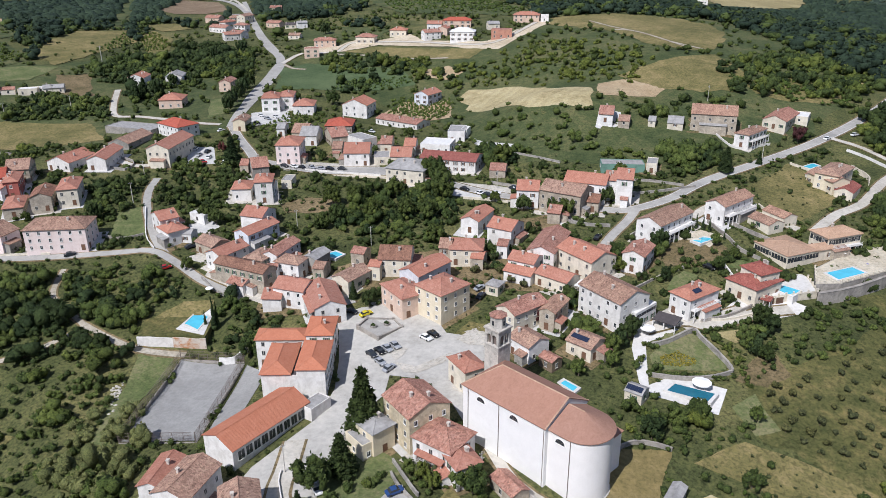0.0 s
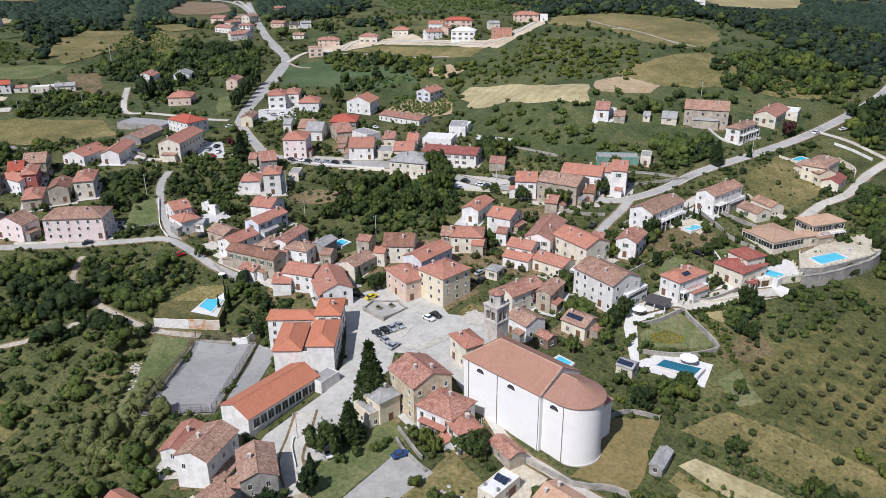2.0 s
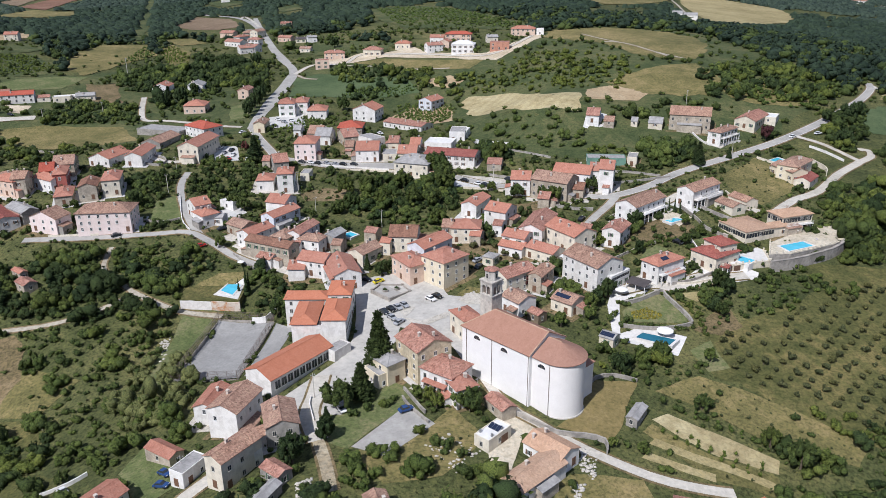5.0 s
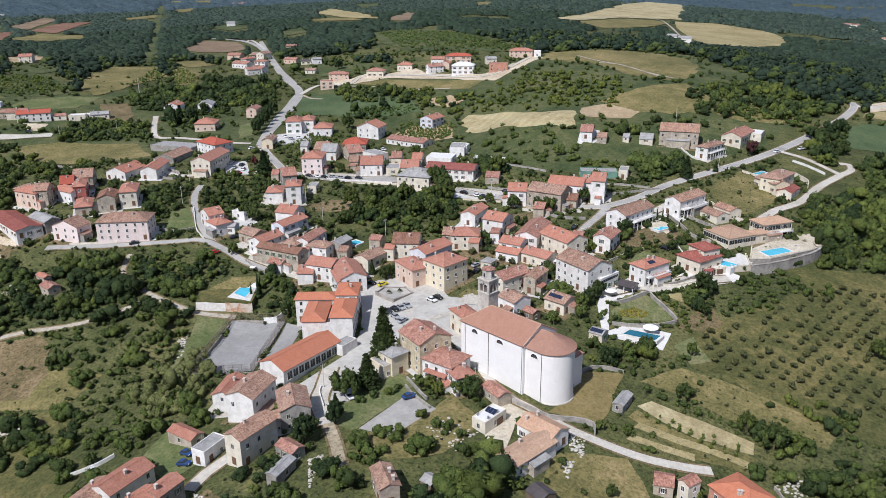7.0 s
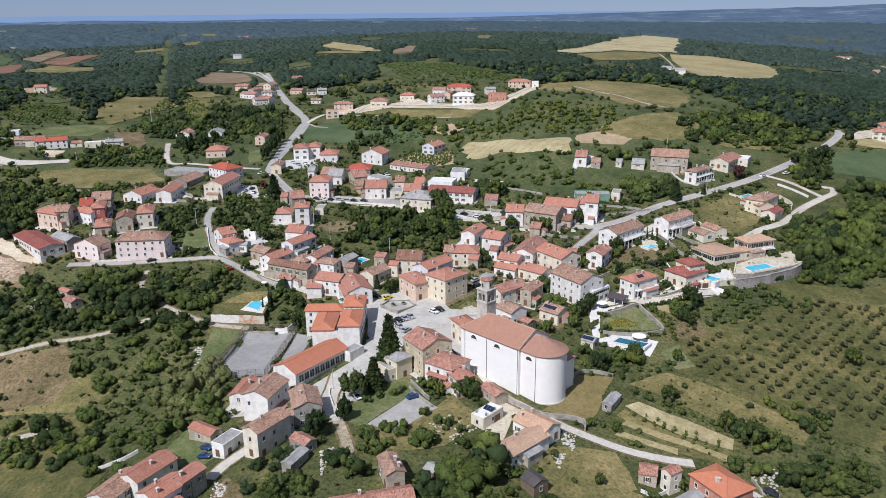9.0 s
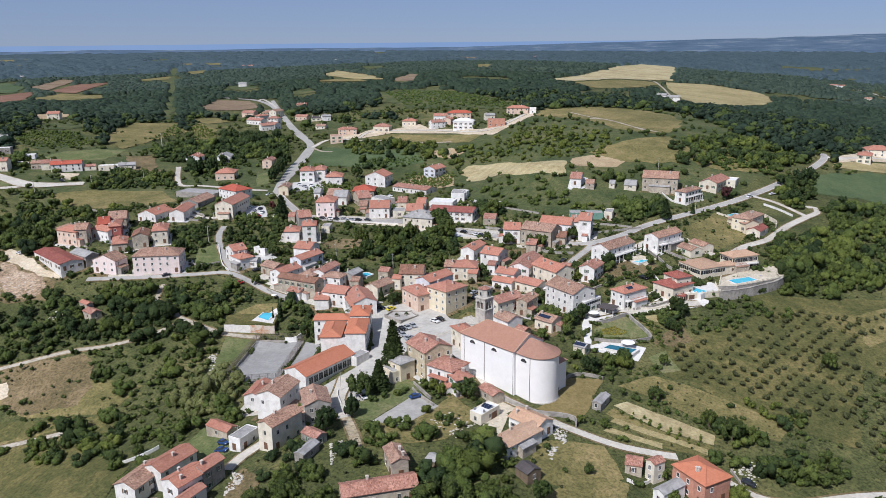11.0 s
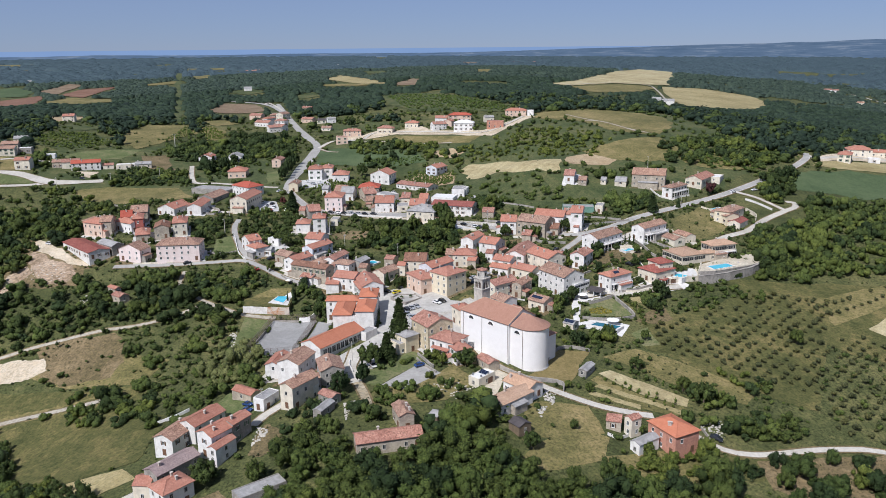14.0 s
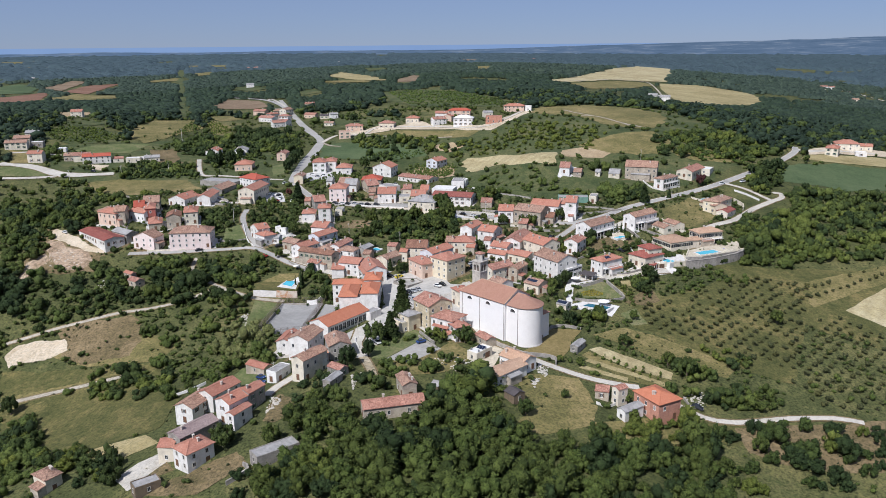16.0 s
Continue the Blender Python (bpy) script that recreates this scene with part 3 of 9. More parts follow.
WALL_WORD = {"white": "white rendered", "cream": "cream rendered", "yellow": "pale yellow rendered", "peach": "peach rendered", "pink": "pink rendered", "bluish": "pale blue-white rendered",
             "stone": "rubble stone", "yellowstone": "ochre stone", "grey": "grey plastered", "brick": "red brick", "redwall": "dark red rendered", "wood": "weathered timber", "green": "green painted"}
ROOF_WORD = {"orange": "orange-red tiled", "brightclay": "bright orange tiled", "red": "red tiled", "rust": "rust-red tiled", "tan": "old tan tiled", "brown": "brown tiled", "maroon": "maroon tiled", "maroongrey": "grey-red sheet",
             "pinktile": "new pink-tan tiled", "grey": "grey", "white": "white", "dark": "dark"}


def chimney_on(parent, x, y, z, h):
    bm = bmesh.new()
    box(bm, -0.3, 0.3, -0.28, 0.28, 0, h)
    box(bm, -0.38, 0.38, -0.36, 0.36, h, h + 0.1)
    for sx in (-0.26, 0.26):
        for sy in (-0.24, 0.24):
            box(bm, sx - 0.07, sx + 0.07, sy - 0.07, sy + 0.07, h + 0.1, h + 0.3)
    box(bm, -0.42, 0.42, -0.4, 0.4, h + 0.3, h + 0.4)
    part("chimney", bm, "chimney_plaster", parent, at=pose(x, y, z))


HOUSES = []


def yard(m, w, d):
    """The trodden and paved ground round a house."""
    a, b, c, e = (rng.uniform(0.8, 3.2) for _ in range(4))
    k = rng.choice(("concrete", "gravelroad", "earth", "earth", "gravelroad"))
    ring = [m @ Vector(q) for q in ((-w / 2 - a, -d / 2 - b, 0), (w / 2 + c, -d / 2 - b, 0), (w / 2 + c, d / 2 + e, 0), (-w / 2 - a, d / 2 + e, 0))]
    bm = bmesh.new()
    n = 5
    vs = [[bm.verts.new((p.x, p.y, gz(p.x, p.y) + 0.07 + 0.006 * (len(HOUSES) % 7))) for p in ((ring[0].lerp(ring[1], i / n)).lerp(ring[3].lerp(ring[2], i / n), j / n) for j in range(n + 1))] for i in range(n + 1)]
    for i in range(n):
        for j in range(n):
            bm.faces.new((vs[i][j], vs[i + 1][j], vs[i + 1][j + 1], vs[i][j + 1]))
    me = bm_mesh("yard", bm, k)
    if sum(q.normal.z for q in me.polygons) < 0:
        me.flip_normals()
    tagged(new("yard", me), {"concrete": "pale concrete yard round a house", "gravelroad": "pale gravel yard round a house", "earth": "trodden earth yard round a house"}[k], "yard", kind="structure")



def house(x, y, yaw, w, d, h, kind="gable", roof="orange", wall="white", windows=True, rise=0.0, label="", style="", chimney=True, name=""):
    """A house: ridge along its own x, w long, d deep, eaves h above the ground at its middle."""
    m = pose(x, y, gz(x, y), 0, 0, yaw)
    small = w * d < 34 or h < 3.3
    corner = [m @ Vector((a * w / 2, b * d / 2, 0)) for a in (-1, 1) for b in (-1, 1)]
    low = min(gz(c.x, c.y) for c in corner) - m.translation.z - 0.5
    word = "shed" if small else "house"
    storeys = {0: "single-storey", 1: "single-storey", 2: "two-storey"}.get(round(h / 3.0), "three-storey")
    flat = kind == "flat"
    hs = thing(name or ("shed" if small else "house"), m, label or "%s %s %s with a %s %s roof" % (storeys, WALL_WORD[wall], word, ROOF_WORD[roof], "flat" if flat else ("hipped" if kind == "hip" else "gabled")),
               word, "village houses" if not small else "village sheds")
    rise = rise or (0.0 if flat else d / 2 * (0.40 if kind == "hip" else 0.42))
    bm = bmesh.new()
    if flat:
        box(bm, -w / 2, w / 2, -d / 2, d / 2, low, h)
        for a in ((-w / 2, w / 2, -d / 2, -d / 2 + 0.22), (-w / 2, w / 2, d / 2 - 0.22, d / 2), (-w / 2, -w / 2 + 0.22, -d / 2 + 0.22, d / 2 - 0.22), (w / 2 - 0.22, w / 2, -d / 2 + 0.22, d / 2 - 0.22)):
            box(bm, *a, h, h + 0.35)
    else:
        lo = [bm.verts.new((a, b, low)) for a, b in ((-w / 2, -d / 2), (w / 2, -d / 2), (w / 2, d / 2), (-w / 2, d / 2))]
        hi = [bm.verts.new((v.co.x, v.co.y, h)) for v in lo]
        bm.faces.new(lo[::-1])
        bm.faces.new((lo[0], lo[1], hi[1], hi[0]))
        bm.faces.new((lo[2], lo[3], hi[3], hi[2]))
        if kind == "gable":
            t0, t1 = bm.verts.new((-w / 2, 0, h + rise - 0.02)), bm.verts.new((w / 2, 0, h + rise - 0.02))
            bm.faces.new((lo[1], lo[2], hi[2], t1, hi[1]))
            bm.faces.new((lo[3], lo[0], hi[0], t0, hi[3]))
        else:
            bm.faces.new((lo[1], lo[2], hi[2], hi[1]))
            bm.faces.new((lo[3], lo[0], hi[0], hi[3]))
            bm.faces.new(hi)
    part("wall", bm, wall, hs)
    bm = bmesh.new()
    if flat:
        box(bm, -w / 2 + 0.22, w / 2 - 0.22, -d / 2 + 0.22, d / 2 - 0.22, h, h + 0.12)
        part("roof", bm, {"grey": "grey_roof", "white": "white_roof", "dark": "dark_roof"}.get(roof, roof), hs)
    else:
        roof_slabs(bm, w, d, rise, kind, 0.45 if not small else 0.25)
        part("roof", bm, {"grey": "grey_roof", "white": "white_roof", "dark": "dark_roof"}.get(roof, roof), hs, at=pose(0, 0, h))
    far = math.hypot(x, y)
    if windows and far < 950:
        floors = max(1, int(h / 2.75))
        st = style or rng.choice(("white", "stone", "white", "brown", "green", "stone") if wall not in ("stone", "grey", "yellowstone") else ("stone", "stone", "green", "brown"))
        ww, wh = (0.85, 1.25) if far < 420 else (1.0, 1.4)
        for ax, span, off in ((0, w, d / 2), (90, d, w / 2), (180, w, d / 2), (270, d, w / 2)):
            out = m.to_3x3() @ Vector((math.sin(radians(ax)), -math.cos(radians(ax)), 0))
            if out.y > 0.55 or (far > 420 and out.y > 0.1):
                continue
            n = max(1, int((span - 1.2) / (3.1 if far < 420 else 3.6)))
            if small:
                n = min(n, 1)
            turn = pose(0, 0, 0, 0, 0, ax)
            door = rng.randrange(n)
            for fl in range(floors):
                for k in range(n):
                    px = (k + 0.5) / n * span - span / 2 + rng.uniform(-0.2, 0.2)
                    if rng.random() < 0.12:
                        continue
                    if fl == 0 and k == door and not small and far < 420:
                        b2 = bmesh.new()
                        box(b2, -0.55, 0.55, -0.06, 0.02, 0, 2.1)
                        box(b2, -0.68, -0.55, -0.1, 0.02, 0, 2.22)
                        box(b2, 0.55, 0.68, -0.1, 0.02, 0, 2.22)
                        box(b2, -0.55, 0.55, -0.1, 0.02, 2.1, 2.22)
                        part("door", b2, "door_wood", hs, at=turn @ pose(px, -off, 0.05))
                        continue
                    window_on(hs, turn @ pose(px, -off, 0.95 + fl * (h - 0.35) / floors), ww, min(wh, h / floors - 1.35), st)
    if not flat and not small and not name and far < 400 and rng.random() < 0.55:
        ax = rng.choice((0, 90, 270))
        off, span = (d if ax == 0 else w) / 2, (w if ax == 0 else d)
        lw, ld, lh = span * rng.uniform(0.35, 0.7), rng.uniform(1.8, 3.0), rng.uniform(2.3, 2.9)
        lx, turn = rng.uniform(-0.5, 0.5) * (span - lw), pose(0, 0, 0, 0, 0, ax)
        bm = bmesh.new()
        ring = [(-ld, low), (0, low), (0, lh + 0.5), (-ld, lh)]
        ends = [[bm.verts.new((lx + e * lw / 2, -off + a, b)) for a, b in ring] for e in (-1, 1)]
        for i in range(4):
            bm.faces.new((ends[0][i], ends[0][(i + 1) % 4], ends[1][(i + 1) % 4], ends[1][i]))
        bm.faces.new(ends[0])
        bm.faces.new(ends[1][::-1])
        part("annex", bm, rng.choice((wall, "white", "stone", "grey")), hs, at=turn)
        bm = bmesh.new()
        for v in box(bm, lx - lw / 2 - 0.25, lx + lw / 2 + 0.25, -off - ld - 0.35, -off, 0.02, 0.16):
            v.co.z += lh + 0.5 + 0.5 / ld * (v.co.y + off)
        part("lean_to_roof", bm, rng.choice((roof if roof not in ("grey", "white", "dark") else "rust", "rust", "tan", "orange", "grey_roof")), hs, at=turn)
    if chimney and not flat and not small:
        for _ in range(rng.choice((1, 1, 2))):
            cx, cy = rng.uniform(-0.38, 0.38) * w, rng.choice((-1, 1)) * rng.uniform(0.1, 0.28) * d
            if kind == "hip":
                cx *= 0.5
            chimney_on(hs, cx, cy, h + rise * (1 - abs(cy) / (d / 2)) - 0.3, 1.3)
    PLOTS.append((x, y, yaw, w, d))
    if -215 < x < 175 and 120 < y < 365 and not small and not name:
        yard(m, w, d)
    HOUSES.append(hs)
    return hs


# fields and paved grounds
field("meadow", [(-117.5, 579.3), (-75.8, 609.5), (5.4, 566.5), (78.9, 617.1), (218.1, 632.2), (231.8, 503.7), (245.6, 428.5), (176, 354), (124.4, 322), (78.1, 317.2), (25, 331.9), (4, 406.8), (-63.7, 494.2), (-97, 491)], 0.05, 0.0003)
field("meadow", [(-343.7, 507.8), (-326.4, 526.7), (-311.8, 554.6), (-270.7, 544.6), (-241.7, 597.2), (-189.1, 621.1), (-145.9, 602.8), (-112.1, 405.4), (-137, 364), (-182, 367), (-284.5, 395.9)], 0.05, 0.0003)
field("drygrass", [(84.8, 624.1), (133.6, 632.3), (186.6, 611.6), (198.8, 551.6), (181.6, 503.9), (160, 470.6), (130.5, 495.4), (115.6, 553.4), (89.3, 580)])
field("drygrass", [(103.3, 434.6), (138.5, 457.4), (164.9, 466.6), (168.6, 426.3), (157.3, 402), (135.1, 397.2), (115.1, 404.3), (98.2, 429.2)])
field("baresoil", [(85.3, 418.7), (101.2, 423.1), (110.1, 404.3), (107, 398.1), (79, 390)])
field("straw", [(12.8, 437.5), (23.2, 456.4), (51.5, 395.7), (78, 395), (73, 372), (43, 384)])
field("drygrass", [(-271.2, 412.3), (-245.5, 422.9), (-193.6, 415.9), (-173, 381), (-191, 372), (-216.9, 368.7), (-248.5, 390.4)])
field("darkmeadow", [(245.4, 400.6), (290.8, 419.9), (253.1, 353.1), (220, 357), (226.2, 377.4)])
field("drygrass", [(122.7, 291.2), (149.3, 315.1), (161.7, 293.3), (151.3, 277.3), (130.6, 261.0), (124.1, 277.6)])
field("straw", [(54.2, 132.0), (59.3, 134.9), (84.1, 121.0), (82.3, 116.1), (67.5, 120.4)])
field("drygrass", [(50.5, 127.0), (53.8, 130.2), (67.4, 119.9), (82.0, 115.1), (79.7, 108.4), (63.7, 112.6)])
field("straw2", [(50.8, 122.5), (53.4, 124.7), (81.2, 112.7), (80.3, 110.3)])
field("straw2", [(47.7, 117.3), (49.7, 119.2), (65.8, 114.1), (65.0, 111.4)])
field("lawnbrown", [(33.1, 130.7), (37.4, 138.8), (41.9, 147.7), (53.9, 146.7), (47.6, 133.2), (41.9, 121.7), (28.3, 126.3)])
field("lawn", [(-40.3, 131.0), (-30.5, 136.3), (-19.1, 150.2), (-8.6, 141.3), (-12.7, 132.4), (-24.9, 116.0), (-31.9, 120.3)])
field("drygrass", [(-24.7, 114.4), (-8.0, 120.5), (1.2, 133.8), (9.4, 121.3), (-0.6, 106.5), (-14.3, 103.0)])
field("lawn", [(57.0, 183.2), (64.4, 193.6), (73.0, 193.4), (78.9, 181.5), (76.5, 177.6), (56.9, 177.1)])
field("lawn", [(73.7, 163.3), (81.2, 168.9), (83.3, 156.0), (76.0, 153.7)])
field("grovegrass", [(80.2, 172.4), (106.8, 185.1), (147.1, 209.2), (170.1, 197.0), (130.5, 121.9), (108.2, 128.8), (92.0, 142.3), (76.5, 152.2)])
field("drygrass", [(57.7, 144.0), (72.6, 151.8), (92.0, 142.3), (111.9, 129.3), (105.0, 121.2), (86.2, 125.8), (71.8, 135.5)])
field("earth", [(77.6, 174.0), (92.9, 187.8), (94.7, 176.9), (84.8, 170.9)])
field("earth", [(-66.2, 296.1), (-55.7, 303.9), (-43.5, 299.0), (-42.3, 287.4), (-53.5, 286.6), (-63.6, 288.4)])
field("earth", [(-228.6, 241.9), (-237, 263.7), (-243.1, 283.8), (-240.4, 298.8), (-227.3, 288.2), (-200.9, 262.3), (-190, 255.5), (-187.3, 239.4), (-205.9, 240.8), (-221.9, 244.3)])
field("quarry", [(-230.7, 274.5), (-228.1, 280.8), (-208.4, 263.8), (-196.9, 258.6), (-190.8, 246.4), (-193.6, 242.2), (-206.8, 245.5), (-218.4, 257.6)])
field("quarry", [(-229.3, 242), (-232, 256.5), (-226, 265), (-218.4, 257.6), (-223.1, 246.7), (-226.4, 241.3)])
field("sand", [(-236.2, 290.2), (-233.9, 295.1), (-224.1, 288.9), (-214.1, 281.1), (-202.7, 267.9), (-189.4, 260.4), (-188.5, 256.7), (-201.5, 260.4), (-223.2, 278.1)])
field("earth", [(-186.8, 195.9), (-171.5, 199), (-153.1, 199), (-144.3, 190), (-139.4, 175.8), (-140.4, 165.9), (-163.1, 167.1), (-175.6, 175.4)])
field("sand", [(-206, 183.1), (-203.7, 189.2), (-193.2, 190), (-180.7, 188.6), (-175.5, 180.1), (-181.6, 176.9), (-191.8, 176.1), (-201.3, 174.2)])
field("earth", [(-60.7, 83), (-61.2, 93.7), (-59.8, 97.6), (-53.2, 90.8), (-48.9, 84.3), (-51.2, 82.3), (-56.9, 80.1)])
field("lawn", [(-129.5, 286.9), (-121.5, 293.2), (-112.3, 267.7), (-126.8, 267.5)])
field("lawn", [(-140.6, 461), (-129.8, 478.7), (-122.7, 430.1), (-130.4, 418.6)])
field("lawn", [(-86.5, 160.5), (-93.5, 165.2), (-92.8, 169.5), (-85.6, 167.5)])
field("lawn", [(-93.5, 204.3), (-82.6, 203.1), (-81.9, 197.1), (-88.7, 173.2), (-91.8, 167.9), (-94.4, 173.9), (-92.6, 189)])
field("court", [(-80.1, 201.1), (-59.5, 196.3), (-62.5, 158.5), (-83.8, 162.8)])
field("court", [(-58.5, 195.3), (-51.2, 188.6), (-54.2, 161.0), (-60.7, 158.9)])
field("asphalt", [(-23.6, 116.9), (-10.7, 135.2), (-3.1, 126.4), (-14.9, 112.7)])
field("gravel", [(15.1, 132.4), (24.1, 126.8), (18.5, 120.5), (15.1, 108.0), (10.5, 111.5), (9.2, 116.9)])
field("drygrass", [(30.2, 109.8), (46.9, 109.8), (49.8, 94.9), (29.6, 89.1), (21.3, 92.5), (25.9, 106.8)])
field("lawn", [(-60.4, 120.0), (-80.8, 130.5), (-84.0, 119.4), (-72.1, 104.1), (-63.2, 112.0)])
field("earth", [(-96.0, 65.3), (-90.1, 69.2), (-84.4, 63.1), (-90.4, 60.1)])
field("gravelroad", [(-104.4, 64.0), (-99.0, 70.8), (-90.5, 75.4), (-88.1, 68.5), (-94.2, 60.7), (-96.8, 56.3)])
field("earth", [(-84.4, 57.9), (-65.9, 66.3), (-60.8, 59.8), (-74.5, 48.3), (-91.0, 52.3)])
field("whitepave", [(53.2, 187.5), (56.2, 196.2), (63.4, 204.9), (68.7, 195.6), (63.1, 192.3), (57.6, 189.5), (54.1, 171.2), (61.6, 175.2), (74.6, 170.2), (69.2, 160.5), (54.9, 166.7), (51.7, 171.2)])
field("drygrass", [(45.2, 82.5), (68.0, 90.8), (85.7, 91.6), (73.9, 77.6), (53.8, 70.3)])
field("earth", [(97.1, 90.8), (155.6, 102.4), (140.1, 73.6), (113.1, 73.8), (96.8, 79.4)])
field("drygrass", [(24.8, 82.8), (40.0, 97.5), (51.0, 93.2), (46.9, 81.4), (29.2, 73.2), (18.5, 74.1)])
field("drygrass", [(-193.3, 184.6), (-160.7, 165.4), (-124.0, 155.7), (-116.6, 170.9), (-141.6, 183.0), (-168.6, 171.5)])
field("drygrass", [(-194.9, 156.9), (-160.8, 154.1), (-136.9, 156.7), (-118.2, 153.2), (-135.4, 135.2), (-185.8, 140.2)])
field("straw2", [(-125.3, 89.0), (-103.5, 89.4), (-96.3, 81.0), (-111.9, 72.7)])
field("darkmeadow", [(254.6, 407.9), (323.5, 414), (290.9, 353.9), (260.3, 343.8), (239.1, 363.2)])
field("grovegrass", [(126.4, 213.8), (219.6, 222.0), (181.4, 150.4), (145.3, 170.9)])
field("drygrass", [(159.6, 199.7), (223.0, 228.3), (213.2, 210.1), (164.7, 180.8)])
field("straw", [(179.3, 180.7), (210.2, 204.4), (191.1, 168.5)])
field("earth", [(24.2, 271.1), (28.9, 263.2), (44.5, 261.6), (40.5, 273.0)])
field("concrete", [(11, 377), (20, 361), (34, 351), (32.1, 344.1), (19.5, 347.7)])
field("plaza", [(-32.9, 213.0), (-26.1, 216.9), (-15.3, 217.3), (-7.2, 219.9), (0.9, 198.9), (12.7, 194.6), (12.1, 183.2), (2.3, 182.6), (2.1, 170.6), (6.8, 167.4), (5.4, 155.2), (2.1, 164.5), (-6.2, 176.0), (-14.8, 178.7), (-15.7, 169.7), (-19.7, 163.9), (-20.3, 155.8), (-24.9, 147.6), (-27.9, 131.7), (-48.6, 134.7), (-45.2, 144.6), (-32.4, 161.5), (-29.4, 174.1), (-29.9, 188.0)])
field("drygrass", [(-14.3, 186.8), (-10.3, 191.0), (2.5, 198.1), (7.8, 205.5), (14.1, 201.6), (10.6, 191.9), (0.8, 188.4), (-10.3, 182.4)])
field("earth", [(-42.8, 241.9), (-23.2, 250.6), (18.1, 257.6), (50.9, 233.5), (39.3, 217.8), (16.3, 222.9), (8.9, 212.0), (-24.3, 228.3)])
field("gravelroad", [(-83.1, 236.9), (-82.0, 248.8), (-60.6, 243.4), (-45.7, 225.1), (-58.7, 223.6)])
field("gravelroad", [(-93.2, 252.9), (-84.4, 260.4), (-64.1, 249.2), (-78.5, 244.3)])
field("concrete", [(-99.1, 277.6), (-92.0, 282.6), (-86.4, 275.8), (-93.8, 266.6)])
field("gravelroad", [(-74.4, 348.6), (-28.4, 337.8), (-26.2, 326.8), (-72.2, 334.2)])
field("concrete", [(3.0, 306.5), (25.9, 297.9), (28.2, 289.3), (2.9, 298.2)])
field("concrete", [(-124, 365), (-113, 367), (-105.3, 341.8), (-118.9, 338.9)])
field("concrete", [(-108.5, 429.4), (-89.3, 441.2), (-83, 412.2), (-103, 403.2)])
field("whitepave", [(86.0, 206.2), (98.3, 217.7), (113.7, 205.2), (99.0, 200.9)])
field("earth", [(54.4, 240.5), (76.5, 252.1), (81.3, 239.4), (61.5, 225.1)])
field("lawn", [(73.6, 222.5), (79.0, 226.8), (82.8, 224.2), (75.3, 211.2), (69.0, 211.6)])
field("lawn", [(98.8, 233.2), (92.9, 228.5), (101.2, 226.1), (105.7, 233.2)])
field("gravel", [(87.1, 250.7), (92.7, 253.7), (98.6, 248.9), (91.7, 241.1)])
field("gravel", [(112.6, 263.5), (117.8, 268.1), (125.4, 264.2), (116.4, 255.9)])
field("earth", [(73.7, 244.4), (86.8, 249.6), (98.7, 240.8), (88.4, 228.6), (72.9, 229.8)])
field("drygrass", [(-96.1, 212.2), (-93.1, 219.3), (-86.4, 226.7), (-76.9, 227.2), (-76.1, 223.5), (-85.4, 213.3)])
field("whitepave", [(-84.6, 211.7), (-76.1, 223.5), (-73.5, 217.1), (-74.3, 212.6)])
field("gravelroad", [(-13.6, 185.6), (-7.9, 182.1), (-0.8, 186.5), (2.4, 188.2), (0.8, 184.1), (-7.0, 178.7), (-10.9, 179.7)], 0.24)
field("gravelroad", [(-15.5, 190.2), (-13.1, 192.8), (-10.6, 191.7), (-11.8, 187.7), (-13.6, 185.6)], 0.24)
field("gravelroad", [(3.3, 195.6), (7.6, 199.8), (12.9, 197.7), (11.9, 191.2), (7.3, 191.6)], 0.24)
field("straw2", [(77.9, 193.9), (90.4, 196.7), (91.9, 191.6), (82.8, 188.9)])
field("drygrass", [(107.2, 86.7), (126.3, 95.0), (141.4, 93.5), (132.8, 84.0), (114.1, 76.0), (105.7, 78.1)])
field("gravelroad", [(4.1, 313.0), (28.7, 302.0), (27.8, 290.9), (3.9, 299.8)])
field("gravel", [(-52.5, 335.3), (-23.6, 329.0), (-23.1, 319.9), (-48.8, 326.3)])
field("baresoil", [(-35.6, 439.1), (-24, 462.9), (4.8, 458), (5, 425.8), (-10, 419.9), (-22.8, 432.9)], 0.24)

field("grovegrass", [(-203.2, 172.6), (-168.8, 166), (-118.2, 153.2), (-116.4, 141.1), (-136.9, 147.7), (-167.6, 152.8), (-192.3, 152)])
field("grovegrass", [(-190, 147.9), (-165.5, 148.3), (-134.6, 145), (-100.4, 121.5), (-100, 107.9), (-100.3, 91.8), (-125.3, 89), (-172.1, 116.4)])
field("grovegrass", [(78.3, 93.1), (97.7, 92.4), (118.3, 94.7), (93.9, 81.6), (81.2, 83.4)])
# fields of the middle distance and beyond
field("meadow", [(-138.1, 662.1), (-118.4, 712.8), (-92, 699), (-41, 658), (-50.7, 625.7), (-108.4, 638)], 0.06)
field("drygrass", [(-75.8, 595.4), (-48.9, 596), (4.6, 561.8), (34.8, 551.1), (18.9, 526.3), (-25.8, 550.4)])
field("sand", [(-107.6, 623.1), (-83.2, 614.6), (-67, 632.9), (-50.2, 617.3), (-25.6, 626.7), (-11.2, 596.5), (33, 568.2), (46.6, 579), (79.2, 616.8), (82.9, 601.5), (39, 537.3), (4.7, 569), (-49.2, 601.2), (-75.8, 595.4), (-103, 597.1)])
field("darkmeadow", [(-114.9, 555.3), (-98.8, 565.7), (-55.7, 543.4), (-24.8, 520.3), (-18.3, 492.3), (-42, 483.8), (-70, 487.7), (-108.1, 494.8)])
